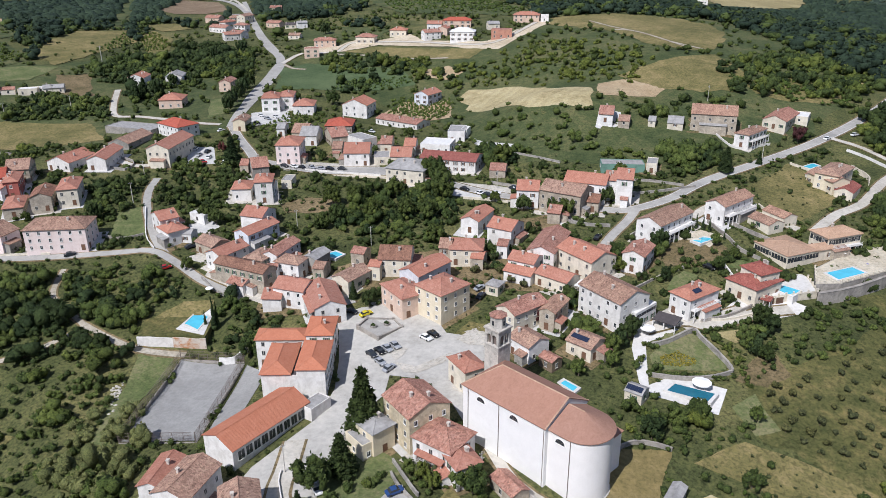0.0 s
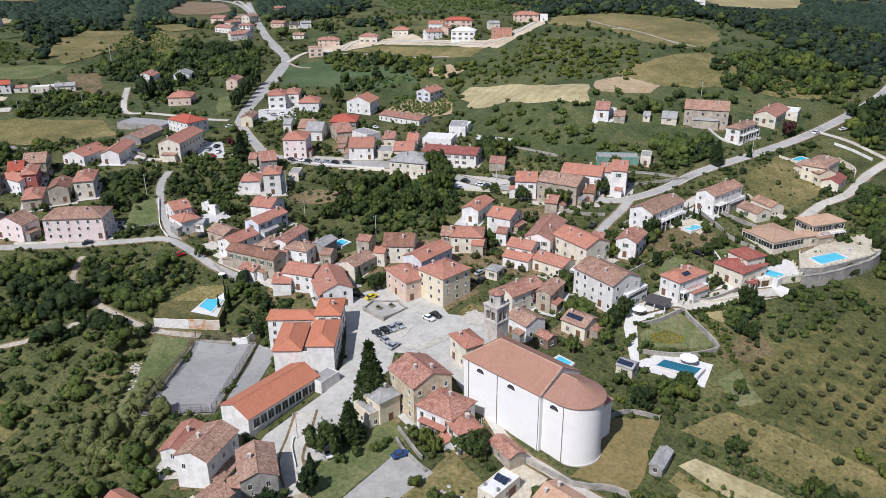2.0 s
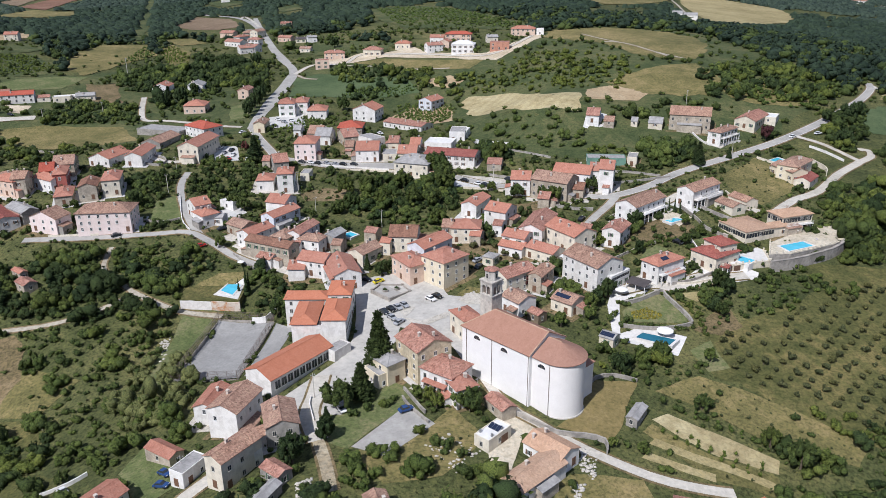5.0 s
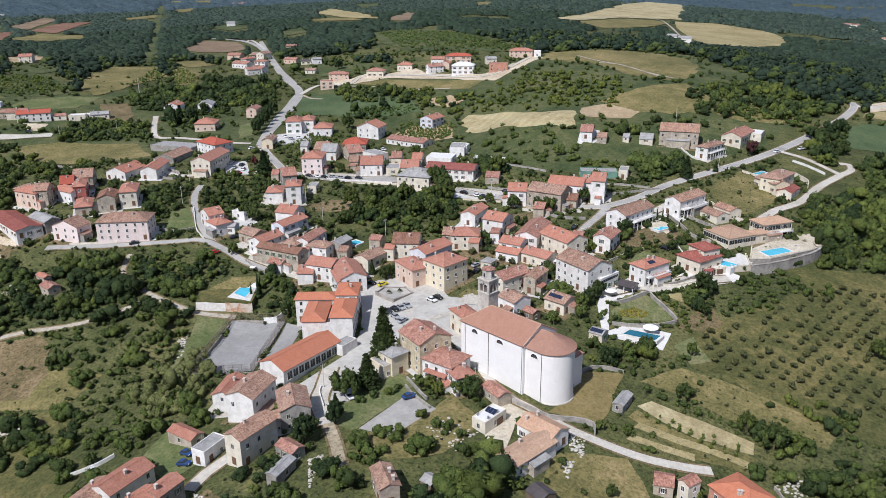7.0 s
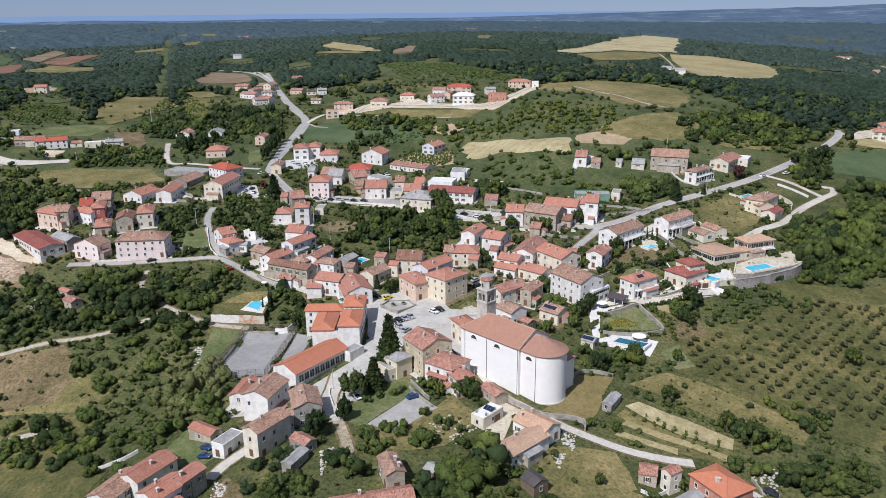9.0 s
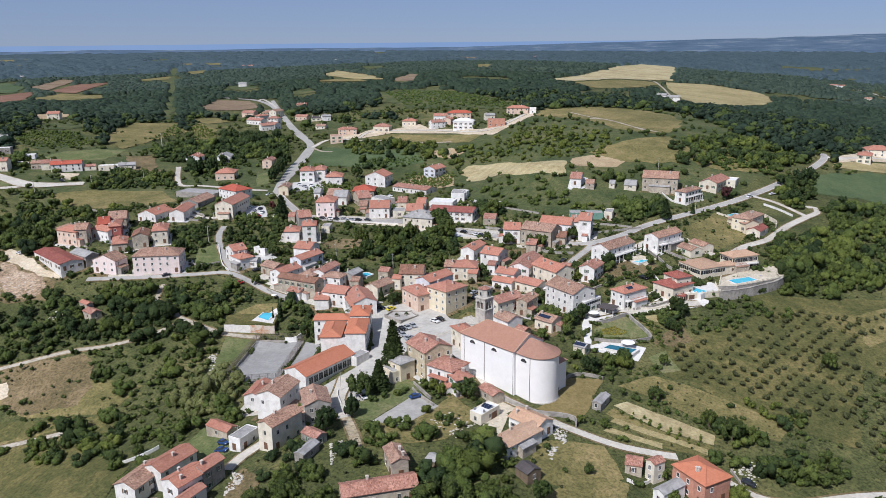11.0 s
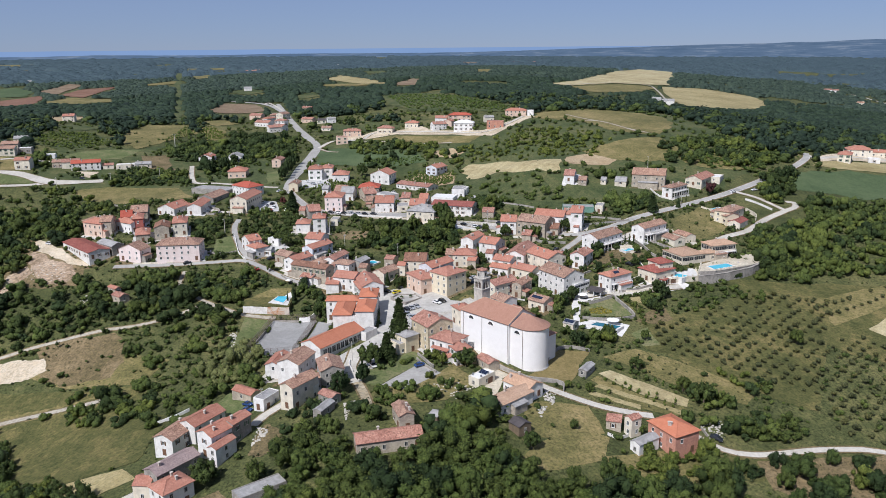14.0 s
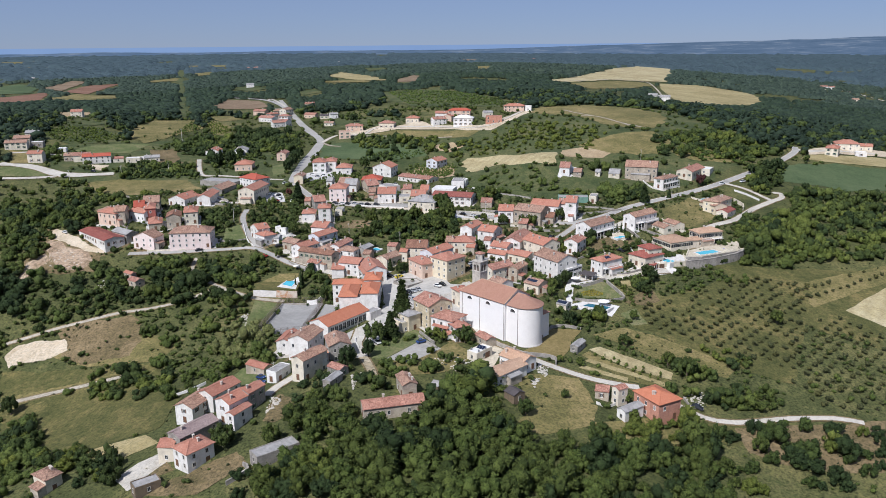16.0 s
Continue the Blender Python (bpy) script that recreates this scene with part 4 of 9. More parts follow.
field("baresoil", [(-12.6, 515.1), (4.2, 516.9), (14.4, 501), (4, 492.5), (-7.7, 499.8)])
field("straw", [(9, 459.6), (17.3, 470), (47.4, 455.1), (79.6, 403.1), (73.5, 376.1), (42, 387.8)])
field("baresoil", [(81.8, 388.7), (91.5, 412.3), (104.4, 423.8), (118.7, 403.9), (110.2, 391.1)])
field("drygrass", [(77.3, 598.4), (116.1, 626.1), (158.9, 618.8), (201.4, 589.2), (187, 525.9), (168.5, 480.2), (151.5, 494.3), (126.5, 532.9), (101.6, 563.2)])
field("drygrass", [(119.4, 431), (146.1, 452.6), (169.4, 443.4), (167.9, 420.3), (154.3, 396.1), (127.8, 409.3)])
field("meadow", [(-94, 959.1), (-56.1, 965.7), (7.4, 901.5), (46.9, 789.9), (81.5, 679.1), (62.7, 651), (17.8, 691.4), (-31.7, 724.2), (-67.8, 811.2)])
field("straw2", [(-255.9, 1532.8), (-252.1, 1700.9), (-153.1, 1433.5), (-99.4, 1236.9), (-155.4, 1294.7), (-198.2, 1385.2)])
field("drygrass", [(-243.1, 1361.5), (-155.4, 1294.7), (-125.5, 1217.9), (-223.9, 1300.4)])
field("soil", [(-90.8, 1228.1), (-60.5, 1390), (-46.1, 1316.4), (-50.5, 1157), (-80.4, 1170.1)])
field("soil", [(6.1, 3072.9), (119.1, 2835.5), (93.7, 2292.2), (20.2, 2511.9)])
field("straw", [(173.1, 1229.8), (220.1, 1311.1), (290.9, 1472.3), (442, 1902.6), (559.9, 2143.2), (635.1, 2049.9), (444.5, 1421), (391, 1384.2), (312.9, 1354.1), (216.2, 1220.7)])
field("drygrass", [(211, 1187.4), (306.5, 1323), (376.3, 1347.7), (385.6, 1301.4), (314.8, 1179), (226.3, 1064.6)])
field("straw2", [(408.2, 1354), (502.6, 1404.4), (570.7, 1318.7), (551.2, 1195.2), (487, 1079.7), (411.4, 993.9), (326.4, 919.7), (340.1, 1033.8)])
field("straw2", [(276.5, 438.2), (339, 455.7), (366.5, 448.6), (348.6, 419.1), (291.6, 421.2), (264.1, 423)])
field("darkmeadow", [(251.3, 405.2), (289.3, 416.6), (341.6, 407.6), (317.1, 366.6), (276.7, 375.8), (249.9, 384.4)])
field("sand", [(278.9, 448.1), (313.2, 482.3), (363.4, 499.2), (398.4, 500.7), (381.9, 473.8), (306.4, 450.8), (276.5, 438.2)])
field("drygrass", [(163.2, 414), (193.2, 424.8), (226, 418.2), (209.5, 390.9), (180.4, 385.6), (162, 395.4)])
field("straw2", [(232.1, 426.4), (250.2, 447.1), (253.9, 445.5), (234.5, 421.9)])
field("meadow", [(-369.4, 540.9), (-377.5, 581.6), (-372.3, 608.8), (-344.4, 613.4), (-294, 556.5), (-302.7, 535.3), (-332.1, 524.9)])
field("drygrass", [(-300.3, 568.3), (-316.4, 635.2), (-318.1, 689.6), (-274.2, 703.2), (-250.6, 641.3), (-261.6, 587.8), (-272.8, 547.5)])
field("drygrass", [(-257.8, 670.4), (-258.7, 706.8), (-228.4, 664.1), (-214.6, 614.2), (-225.6, 595.3)])
field("lawn", [(-318, 502.8), (-311.8, 522.6), (-291, 536.7), (-268, 541.3), (-271, 505.1), (-309.1, 490.8)])
field("earth", [(-261.1, 518.9), (-240.5, 526.4), (-216.8, 473.4), (-231.4, 467.6)])
field("soil", [(-320.3, 902.1), (-334.7, 1028.4), (-271.2, 973.2), (-233.2, 866.9), (-250.7, 843.1), (-288.8, 850.8)])
field("drygrass", [(-285.4, 738.4), (-256.6, 761.6), (-229.9, 722.2), (-249.6, 703.2)])
field("baresoil", [(-457.8, 750.7), (-439.5, 799), (-409.7, 740.4), (-414.3, 688.8)])
field("soil", [(-855.8, 1496.4), (-920.7, 1770.1), (-861.6, 1716.9), (-777.8, 1415.8)])
field("redsoil", [(-756.4, 1379.2), (-794.6, 1570.8), (-740.1, 1625.9), (-715.7, 1481.5), (-669.2, 1298)])
field("redsoil", [(-822.1, 1188.2), (-782.3, 1220.4), (-784.6, 1384.6), (-678.6, 1145.6), (-664, 1043.5), (-685.7, 966.8)])
field("drygrass", [(-681.6, 1145.8), (-692.6, 1303.2), (-577.6, 1217.6), (-587.3, 1120.5)])
field("darkmeadow", [(-983.5, 1490.5), (-992.2, 1659), (-875.9, 1516.6), (-804.6, 1355.3), (-866.5, 1294.6)])
field("drygrass", [(-708.3, 1687.4), (-664.3, 1804.9), (-617.3, 1677.7), (-680.4, 1638.2)])
field("drygrass", [(-1497.4, 2551.3), (-1267.9, 2440.7), (-1229.9, 2325.9), (-1421.4, 2420.4)])
field("meadow", [(-805.5, 2199.7), (-787.8, 2192.5), (-597.2, 1624.6), (-422.9, 1107), (-299.2, 739.8), (-309.4, 737.5), (-439.9, 1116.4), (-616.8, 1636.6)])
field("drygrass", [(-365.1, 488.1), (-346.5, 484), (-333.7, 482), (-322.9, 458.9), (-343.8, 449.1)])
field("lawn", [(-353.4, 435.8), (-328.3, 444.1), (-299.7, 431.2), (-304.6, 422.5), (-341, 413.9)])
field("sand", [(-287.7, 458.7), (-271.4, 459.7), (-265.4, 442.7), (-278.7, 443.6)])
field("drygrass", [(-1803.8, 3022.9), (-1691.9, 3071.6), (-1544.6, 2798.7), (-1654.3, 2759.3)])
field("drygrass", [(-874.9, 2508.2), (-740.8, 2494.9), (-693.1, 2311.2), (-835, 2375.3)])
field("meadow", [(-401.8, 1299.1), (-380.1, 1359.3), (-316.4, 1246.1), (-338.4, 1192.7)])
field("meadow", [(-242.5, 1098.2), (-219.7, 1155.8), (-190.7, 1066.4), (-216.4, 1029.4)])
field("meadow", [(-198.2, 797.1), (-170, 755.8), (-167.6, 735.7), (-186.3, 755.7)])
field("drygrass", [(73.9, 1817.4), (119.1, 1866.2), (103.6, 1649.2), (71.1, 1612.4)])
field("drygrass", [(-688.4, 1981.4), (-659.1, 2042.9), (-607.7, 1881), (-646.6, 1860.2)])
field("meadow", [(-216.2, 1863.7), (-160.2, 1887.1), (-132.3, 1701.4), (-191.9, 1698.3)])
field("drygrass", [(-638.8, 1232.2), (-596.5, 1250.5), (-558.2, 1171.4), (-584.6, 1134.9)])
field("meadow", [(-393.4, 640.7), (-380.7, 674.7), (-346.8, 664.7), (-351.8, 623.7), (-372.3, 608.8)])
# ways
road("asphalt", 5.5, [(-237.9, 962.6), (-196.5, 815.7), (-156.3, 682), (-123.6, 591.3), (-119.8, 544.1), (-119.3, 487.2), (-114.6, 429.5), (-112.3, 401.3)])
road("asphalt", 5, [(-112.3, 401.1), (-103.8, 381.0), (-93.5, 359.8), (-87.3, 348.2), (-73.2, 340.7)])
road("asphalt", 9, [(-74.9, 341.8), (-53.2, 333.7), (-31.1, 331.6), (-12.2, 324.4)])
road("asphalt", 4.8, [(-12.2, 324.4), (3, 310.9), (20.1, 296.8), (39.2, 286.7), (57.2, 276.3), (70, 272.2), (87.8, 279.9), (107, 295.9), (137.8, 316.6), (170.2, 339.1), (204, 367.4), (236.7, 401.8), (266.4, 439.4), (275.2, 458.8)])
road("pale", 3.8, [(133.0, 253.1), (147.7, 267.9), (163.1, 279.1), (181.7, 299.9), (199.1, 315.6)])
road("pale", 3.5, [(199.1, 315.6), (209.0, 323.8), (210.9, 331.3), (206.3, 331.5)])
road("pale", 3, [(199.8, 317.3), (191.0, 335.9), (180.4, 345.1)])
road("asphalt", 3.6, [(49.9, 226.9), (53.9, 240.6), (59.9, 251.8), (68.4, 263.4), (73.1, 271.7)])
road("asphalt", 3.2, [(-174.2, 254.1), (-145.3, 253.8), (-120.1, 256.2), (-107.4, 257.7), (-96.4, 250.2), (-83.5, 238.3), (-73.5, 231.7)])
road("asphalt", 3.2, [(-99.5, 252.5), (-108.5, 266.5), (-118.4, 287.4), (-124.5, 306.6), (-125.8, 322.0)])
road("pale", 4, [(-159.6, 351.4), (-142.2, 337.5), (-130.4, 340.4), (-125.6, 346.3)])
road("track", 1.9, [(-210.2, 191.3), (-200.5, 193.8), (-189.1, 196.9), (-177, 198.9), (-159.7, 201.8), (-144, 201.8), (-129.7, 204.7), (-118.3, 211.9), (-115.7, 216.3), (-128.8, 227.4), (-133.5, 235.1), (-134.5, 246.5)])
road("track", 2.2, [(-115.7, 216.3), (-106.1, 210.1), (-94.3, 204.7), (-79.3, 203.2)])
road("pale", 2.9, [(9.8, 149.9), (15.3, 135.7), (23.3, 127.7), (33.9, 118.8), (48.8, 111.1), (61.0, 108.7), (68.6, 108.4)])
road("pale", 2.3, [(73.1, 103.2), (80.4, 100.5), (87.8, 95.1), (98.4, 94.3), (120.4, 99.8), (137.5, 101.8), (146.7, 100.1)])
road("earthroad", 3, [(-32.3, 120.3), (-28.5, 108.7), (-26.3, 100.4)])
road("asphalt", 8, [(-31.9, 218.6), (-36.6, 230.0), (-40.9, 236.0)])
road("pale", 6, [(-350.9, 448.7), (-320.1, 439.9), (-291.9, 426.1), (-257.9, 436.7)])
road("pale", 4, [(-331.1, 412.1), (-309.1, 417.8), (-291.9, 426.1)])
road("pale", 3.5, [(-207.7, 489.6), (-196.7, 454.3), (-186.1, 430.4), (-170.1, 426.3), (-135.3, 409.3), (-119.8, 405.6)])
road("pale", 4, [(-64.2, 99.0), (-61.3, 105.2), (-56.4, 111.1), (-53.0, 117.5)])
road("track", 2.4, [(-191.5, 149.7), (-172.1, 150.5), (-150.5, 150.1), (-135.6, 149.7)])
road("track", 1.8, [(111.5, 593.6), (121.8, 560.4), (137.6, 527.7), (153.2, 485.3)])
road("pale", 4, [(128.3, 254.4), (118.2, 263.3), (105.2, 273.5), (92.0, 263.6)])
road("pale", 5, [(58.4, 196.0), (70.1, 199.9), (78.8, 199.7), (91.3, 204.9)])
road("pale", 5, [(-36.4, 153.3), (-36.6, 141.4), (-36.8, 133.1), (-32.3, 120.3)])
road("pale", 4, [(71.0, 201.7), (75.7, 197.4), (84.6, 199.3), (94.4, 203.2), (105.6, 205.5)])
road("asphalt", 6.6, [(-347.1, 1078.4), (-306.6, 1031.6), (-271.4, 991.6), (-240, 931.4), (-212.4, 858.9), (-193.6, 801.4), (-174.4, 737.7), (-154.9, 673.7), (-138.4, 626.8), (-126, 598.6), (-120.1, 578.9), (-117.4, 558.3), (-117, 533.9), (-116.3, 501.6), (-115.2, 464.8), (-114.9, 430), (-112.3, 401.1)])
road("pale", 3.5, [(-257.3, 965.7), (-258.6, 993.3), (-233, 927.8), (-209.2, 857.5)])
road("pale", 4, [(-117.3, 570.7), (-110.8, 594.5), (-103.4, 599.8), (-81.2, 595.5), (-71.4, 619), (-49.8, 611.8), (-16.5, 594.6), (30.1, 560.2), (51.5, 574.7), (73, 609.8)])
road("track", 2.5, [(-80.4, 587.7), (-52.6, 571.6), (-23.2, 549), (4.4, 536.6)])
road("track", 2.2, [(-116.3, 568), (-106.4, 553.3), (-96.5, 548.2)])
road("track", 2.2, [(119.5, 549.1), (133.3, 537.9), (147.8, 502), (161.9, 480.7)])
road("track", 3.5, [(207.4, 1227.6), (287.3, 1333.5), (339.5, 1376.2), (387.1, 1368.9), (378.3, 1273.9), (349.7, 1124.6), (283.3, 833.1)])
road("pale", 5, [(866.7, 1630.6), (887.5, 1610.4), (894.6, 1550.5), (882.2, 1455.3), (875.2, 1346.7)])
road("pale", 6, [(-357.4, 442.7), (-329.8, 447.1), (-312, 439), (-294.1, 430.9), (-275.4, 431.4), (-256.8, 435.3)])
road("pale", 4, [(-338.5, 409.6), (-310.4, 417.7), (-298.3, 422.4), (-293.5, 429.7)])
road("pale", 5, [(273.8, 452.2), (278, 446.2), (314.3, 466.4), (349.1, 473.8)])
road("pale", 3, [(-359.7, 478.2), (-345.8, 486.2), (-334.5, 483.7), (-318.8, 482.2)])

# houses
house(-67.3, 236.1, -27, 21.0, 6.6, 7, "gable", "brown", "stone")
house(-52.1, 240.2, -21, 9.2, 7.2, 6, "hip", "tan", "white")
house(-69.2, 264.2, 58, 15.9, 7.2, 6, "gable", "orange", "bluish")
house(-57.2, 248.9, 68, 15.2, 5.8, 6, "gable", "rust", "white")
house(-63.5, 245.1, 65, 9.7, 7.7, 5.5, "hip", "tan", "stone")
house(-44.3, 244.9, 63, 9.0, 5.2, 5, "gable", "grey", "grey")
house(-76.6, 249.2, 56, 12.8, 7.9, 5.5, "gable", "orange", "white")
house(-84.2, 257.5, -38, 10.1, 7.7, 4, "gable", "tan", "stone")
house(-71.3, 276.6, -18, 9.3, 10.4, 6, "gable", "orange", "white")
house(-73.9, 302.0, -83, 10.9, 7.1, 9, "hip", "orange", "white")
house(-83.6, 304.3, -85, 10.6, 7.7, 5, "hip", "orange", "white")
house(-81.6, 327.0, 19, 7.1, 12.8, 6, "gable", "rust", "grey")
house(-71.4, 349.1, 89, 14.5, 10.9, 9, "hip", "orange", "pink")
house(-53.7, 377.5, 23, 8.5, 14.8, 5, "gable", "rust", "stone")
house(-66.4, 378.5, -4, 8.4, 14.5, 5, "gable", "grey", "white")
house(-54.8, 403.7, 89, 14.5, 14.2, 4, "hip", "red", "grey")
house(-40.2, 371.0, -47, 13.7, 8.8, 5, "flat", "grey", "white")
house(-39.4, 345.8, -0, 11.7, 14.5, 6, "gable", "orange", "white")
house(-18.6, 343.7, -4, 9.5, 13.0, 4, "gable", "orange", "cream")
house(-13.9, 319.2, -19, 17.2, 14.5, 6.5, "hip", "grey", "cream")
house(4.2, 330.1, -17, 25.5, 13.5, 5.5, "gable", "maroon", "white", rise=1.8)
house(-2.0, 358.3, -14, 14.5, 12.4, 4, "flat", "white", "white")
house(7.7, 374.0, -7, 8.4, 13.7, 5, "flat", "grey", "white")
house(-21.9, 416.6, -35, 28.7, 11.9, 3.4, "gable", "rust", "white", rise=1.4)
house(-47.9, 438.9, 73, 14.5, 14.9, 7, "gable", "orange", "white")
house(-8.4, 460.4, 57, 14.5, 10.0, 6, "gable", "orange", "bluish")
house(-98.4, 439.6, -85, 14.5, 10.0, 8, "hip", "orange", "white")
house(-90.2, 445.0, -86, 14.5, 7.9, 8, "hip", "orange", "white")
house(-79.3, 437.8, -87, 14.5, 11.7, 5, "hip", "orange", "white")
house(-106.6, 400.3, 89, 13.2, 6.4, 5, "gable", "tan", "yellow")
house(-127.8, 349.1, 82, 26.0, 10.8, 8, "gable", "orange", "cream")
house(-136.6, 388.3, -39, 17.9, 12.5, 6, "hip", "red", "white")
house(-141.1, 262.3, 5, 21.8, 12.5, 8.5, "hip", "tan", "pink")
house(-165.6, 262.5, 73, 8.6, 13.3, 6, "gable", "tan", "pink")
house(-196.5, 273.2, -44, 35.3, 11.0, 3.6, "gable", "maroon", "white", rise=1.2, chimney=False)
house(-182.9, 273.3, -39, 15.8, 7.0, 4, "gable", "grey", "grey")
house(-199.3, 297.9, -25, 14.4, 9.5, 7, "hip", "orange", "peach")
house(-193.8, 297.1, 8, 6.2, 10.6, 8, "gable", "tan", "stone")
house(-183.6, 302.1, -32, 13.8, 8.1, 5, "gable", "orange", "white")
house(-179.3, 304.6, -71, 14.6, 5.6, 7, "hip", "orange", "redwall")
house(-188.4, 311.0, 19, 6.2, 12.4, 6, "gable", "red", "redwall")
house(-184.4, 320.7, 16, 9.3, 13.8, 6, "gable", "tan", "stone")
house(-170.6, 287.5, -70, 15.0, 7.2, 4, "hip", "orange", "stone")
house(-161.1, 292.2, -74, 14.1, 7.8, 6, "gable", "brown", "stone")
house(-152.8, 298.0, -74, 16.0, 7.6, 7, "hip", "orange", "cream")
house(-169.8, 337.4, 74, 17.1, 11.8, 4, "gable", "orange", "white")
house(-155.2, 340.1, -89, 21.5, 8.4, 5, "gable", "orange", "white")
house(-155.6, 371.9, 78, 21.3, 11.1, 3, "gable", "tan", "grey")
house(-159.5, 450.7, -85, 14.5, 13.3, 5, "hip", "orange", "peach")
house(-178.4, 515.4, -83, 14.5, 10.6, 5, "gable", "grey", "white")
house(-200.5, 508.6, -88, 14.5, 10.8, 5, "gable", "orange", "white")
house(-138.5, 495.9, 88, 14.3, 7.5, 6, "gable", "rust", "peach")
house(-161.7, 395.9, -20, 29.7, 12.6, 3, "flat", "grey", "grey")
house(13.1, 269.2, 64, 14.9, 7.0, 5, "gable", "orange", "white")
house(22.8, 257.0, -31, 9.6, 10.4, 6, "gable", "orange", "white")
house(8.4, 244.3, -6, 11.1, 10.1, 6, "hip", "orange", "cream")
house(1.3, 246.0, -9, 4.0, 8.5, 6, "gable", "tan", "stone")
house(36.5, 241.8, 67, 21.6, 9.2, 6, "gable", "rust", "white")
house(47.3, 230.8, -56, 16.3, 11.0, 7, "gable", "orange", "cream")
house(27.5, 231.6, -31, 9.3, 7.8, 6, "gable", "orange", "white")
house(26.1, 228.5, -33, 9.9, 7.3, 3.5, "gable", "orange", "white")
house(36.9, 222.8, -42, 12.2, 7.6, 4, "gable", "orange", "cream")
house(34.0, 286.1, -10, 8.5, 11.3, 7, "gable", "orange", "white")
house(47.6, 278.3, -32, 16.8, 12.2, 8, "gable", "tan", "stone")
house(57.1, 285.8, -22, 16.2, 11.6, 8, "gable", "orange", "white")
house(66.5, 286.4, -13, 4.1, 10.6, 8, "gable", "orange", "white")
house(71.0, 282.2, -16, 6.1, 11.9, 10, "gable", "orange", "white")
house(76.4, 311.8, -6, 17.9, 7.9, 3, "flat", "grey", "green")
house(88.5, 309.1, -18, 4.3, 9.4, 4, "flat", "grey", "cream")
house(79.0, 253.2, 43, 21.1, 9.6, 6.5, "gable", "tan", "white")
house(64.8, 231.7, 59, 11.9, 7.1, 6, "gable", "rust", "white")
house(128.6, 355.4, -19, 20.2, 14.5, 7.5, "gable", "tan", "stone")
house(79.3, 362.0, -16, 6.5, 12.7, 4, "gable", "rust", "white")
house(87.0, 357.8, -17, 5.2, 9.0, 2.4, "gable", "tan", "stone")
house(100.5, 358.3, -20, 3.3, 7.3, 2.2, "gable", "grey", "cream")
house(111.3, 356.9, -19, 7.1, 10.8, 2.3, "gable", "grey", "cream")
house(139.6, 336.9, 44, 17.5, 6.7, 6, "hip", "tan", "white")
house(162.3, 359.6, 53, 23.5, 10.5, 4, "gable", "rust", "cream")
house(174.2, 364.3, -30, 7.2, 12.1, 3, "flat", "white", "cream")
house(105.9, 265.2, 40, 19.6, 7.7, 6.5, "gable", "tan", "white")
house(123.6, 261.8, -67, 10.5, 6.3, 2.8, "gable", "tan", "cream")
house(159.0, 296.1, 46, 18.0, 9.0, 6.5, "hip", "tan", "yellow")
house(155.8, 293.8, -75, 14.8, 8.0, 4.5, "gable", "tan", "yellow")
house(161.1, 287.5, 50, 12.7, 6.8, 2.8, "gable", "maroon", "cream")
house(116.2, 237.0, -67, 14.6, 14.2, 3.2, "hip", "pinktile", "cream", rise=1.5, chimney=False)
house(134.7, 242.0, 19, 14.1, 8.3, 6.5, "hip", "pinktile", "cream")
house(127.2, 236.3, 19, 8.8, 4.8, 3.8, "hip", "pinktile", "cream", rise=1.2, chimney=False)
house(-0.2, 211.6, 44, 12.3, 11.4, 9.5, "hip", "orange", "yellow")
house(-12.4, 215.4, -57, 13.2, 8.9, 7, "hip", "orange", "peach")
house(-5.8, 227.3, 50, 16.1, 8.2, 8, "gable", "orange", "bluish")
house(-16.0, 241.5, -5, 10.9, 12.2, 6, "gable", "brown", "cream")
house(-30.6, 231.5, 55, 11.6, 7.1, 4.5, "gable", "tan", "cream")
house(-37.5, 216.4, -71, 17.9, 9.6, 6, "gable", "orange", "white")
house(-48.4, 224.6, -20, 11.1, 9.1, 6, "gable", "orange", "white")
house(-55.0, 223.5, -4, 6.2, 8.4, 4, "gable", "orange", "white")
house(23.3, 201.1, 39, 13.6, 7.5, 7, "gable", "rust", "cream")
house(33.0, 201.8, 59, 11.0, 4.7, 6, "gable", "tan", "stone")
house(23.8, 186.4, -53, 8.5, 7.6, 5, "gable", "tan", "white")
house(50.8, 203.7, -56, 16.9, 11.9, 9, "gable", "tan", "white", style='white')
house(57.3, 200.9, -47, 6.6, 10.7, 5, "flat", "white", "white")
house(75.6, 205.6, 35, 13.3, 7.4, 6.5, "hip", "orange", "white")
house(40.0, 186.2, -44, 8.2, 7.8, 4, "gable", "tan", "cream")
house(49.5, 165.8, -38, 4.7, 4.5, 3, "gable", "grey", "cream")
house(96.6, 213.8, 34, 12.9, 10.7, 5, "hip", "maroon", "cream")
house(98.5, 214.9, -65, 8.1, 7.8, 8, "hip", "maroon", "cream")
house(-42.3, 124.9, -73, 11.5, 8.0, 6.5, "gable", "tan", "grey")
house(-56.0, 133.3, 72, 12.6, 8.6, 8, "gable", "tan", "white")
house(-64.4, 140.7, 81, 11.5, 5.9, 5.5, "gable", "orange", "white")
house(-50.6, 110.7, 57, 12.5, 5.7, 8, "gable", "tan", "cream")
house(-47.7, 112.7, -34, 3.0, 6.1, 4, "flat", "grey", "white")
house(-39.9, 106.6, -39, 6.5, 4.2, 3, "gable", "rust", "grey")
house(-40.6, 98.6, 65, 7.9, 3.0, 3, "gable", "grey", "grey")
house(-72.3, 122.8, -32, 9.6, 4.5, 3, "gable", "orange", "stone")
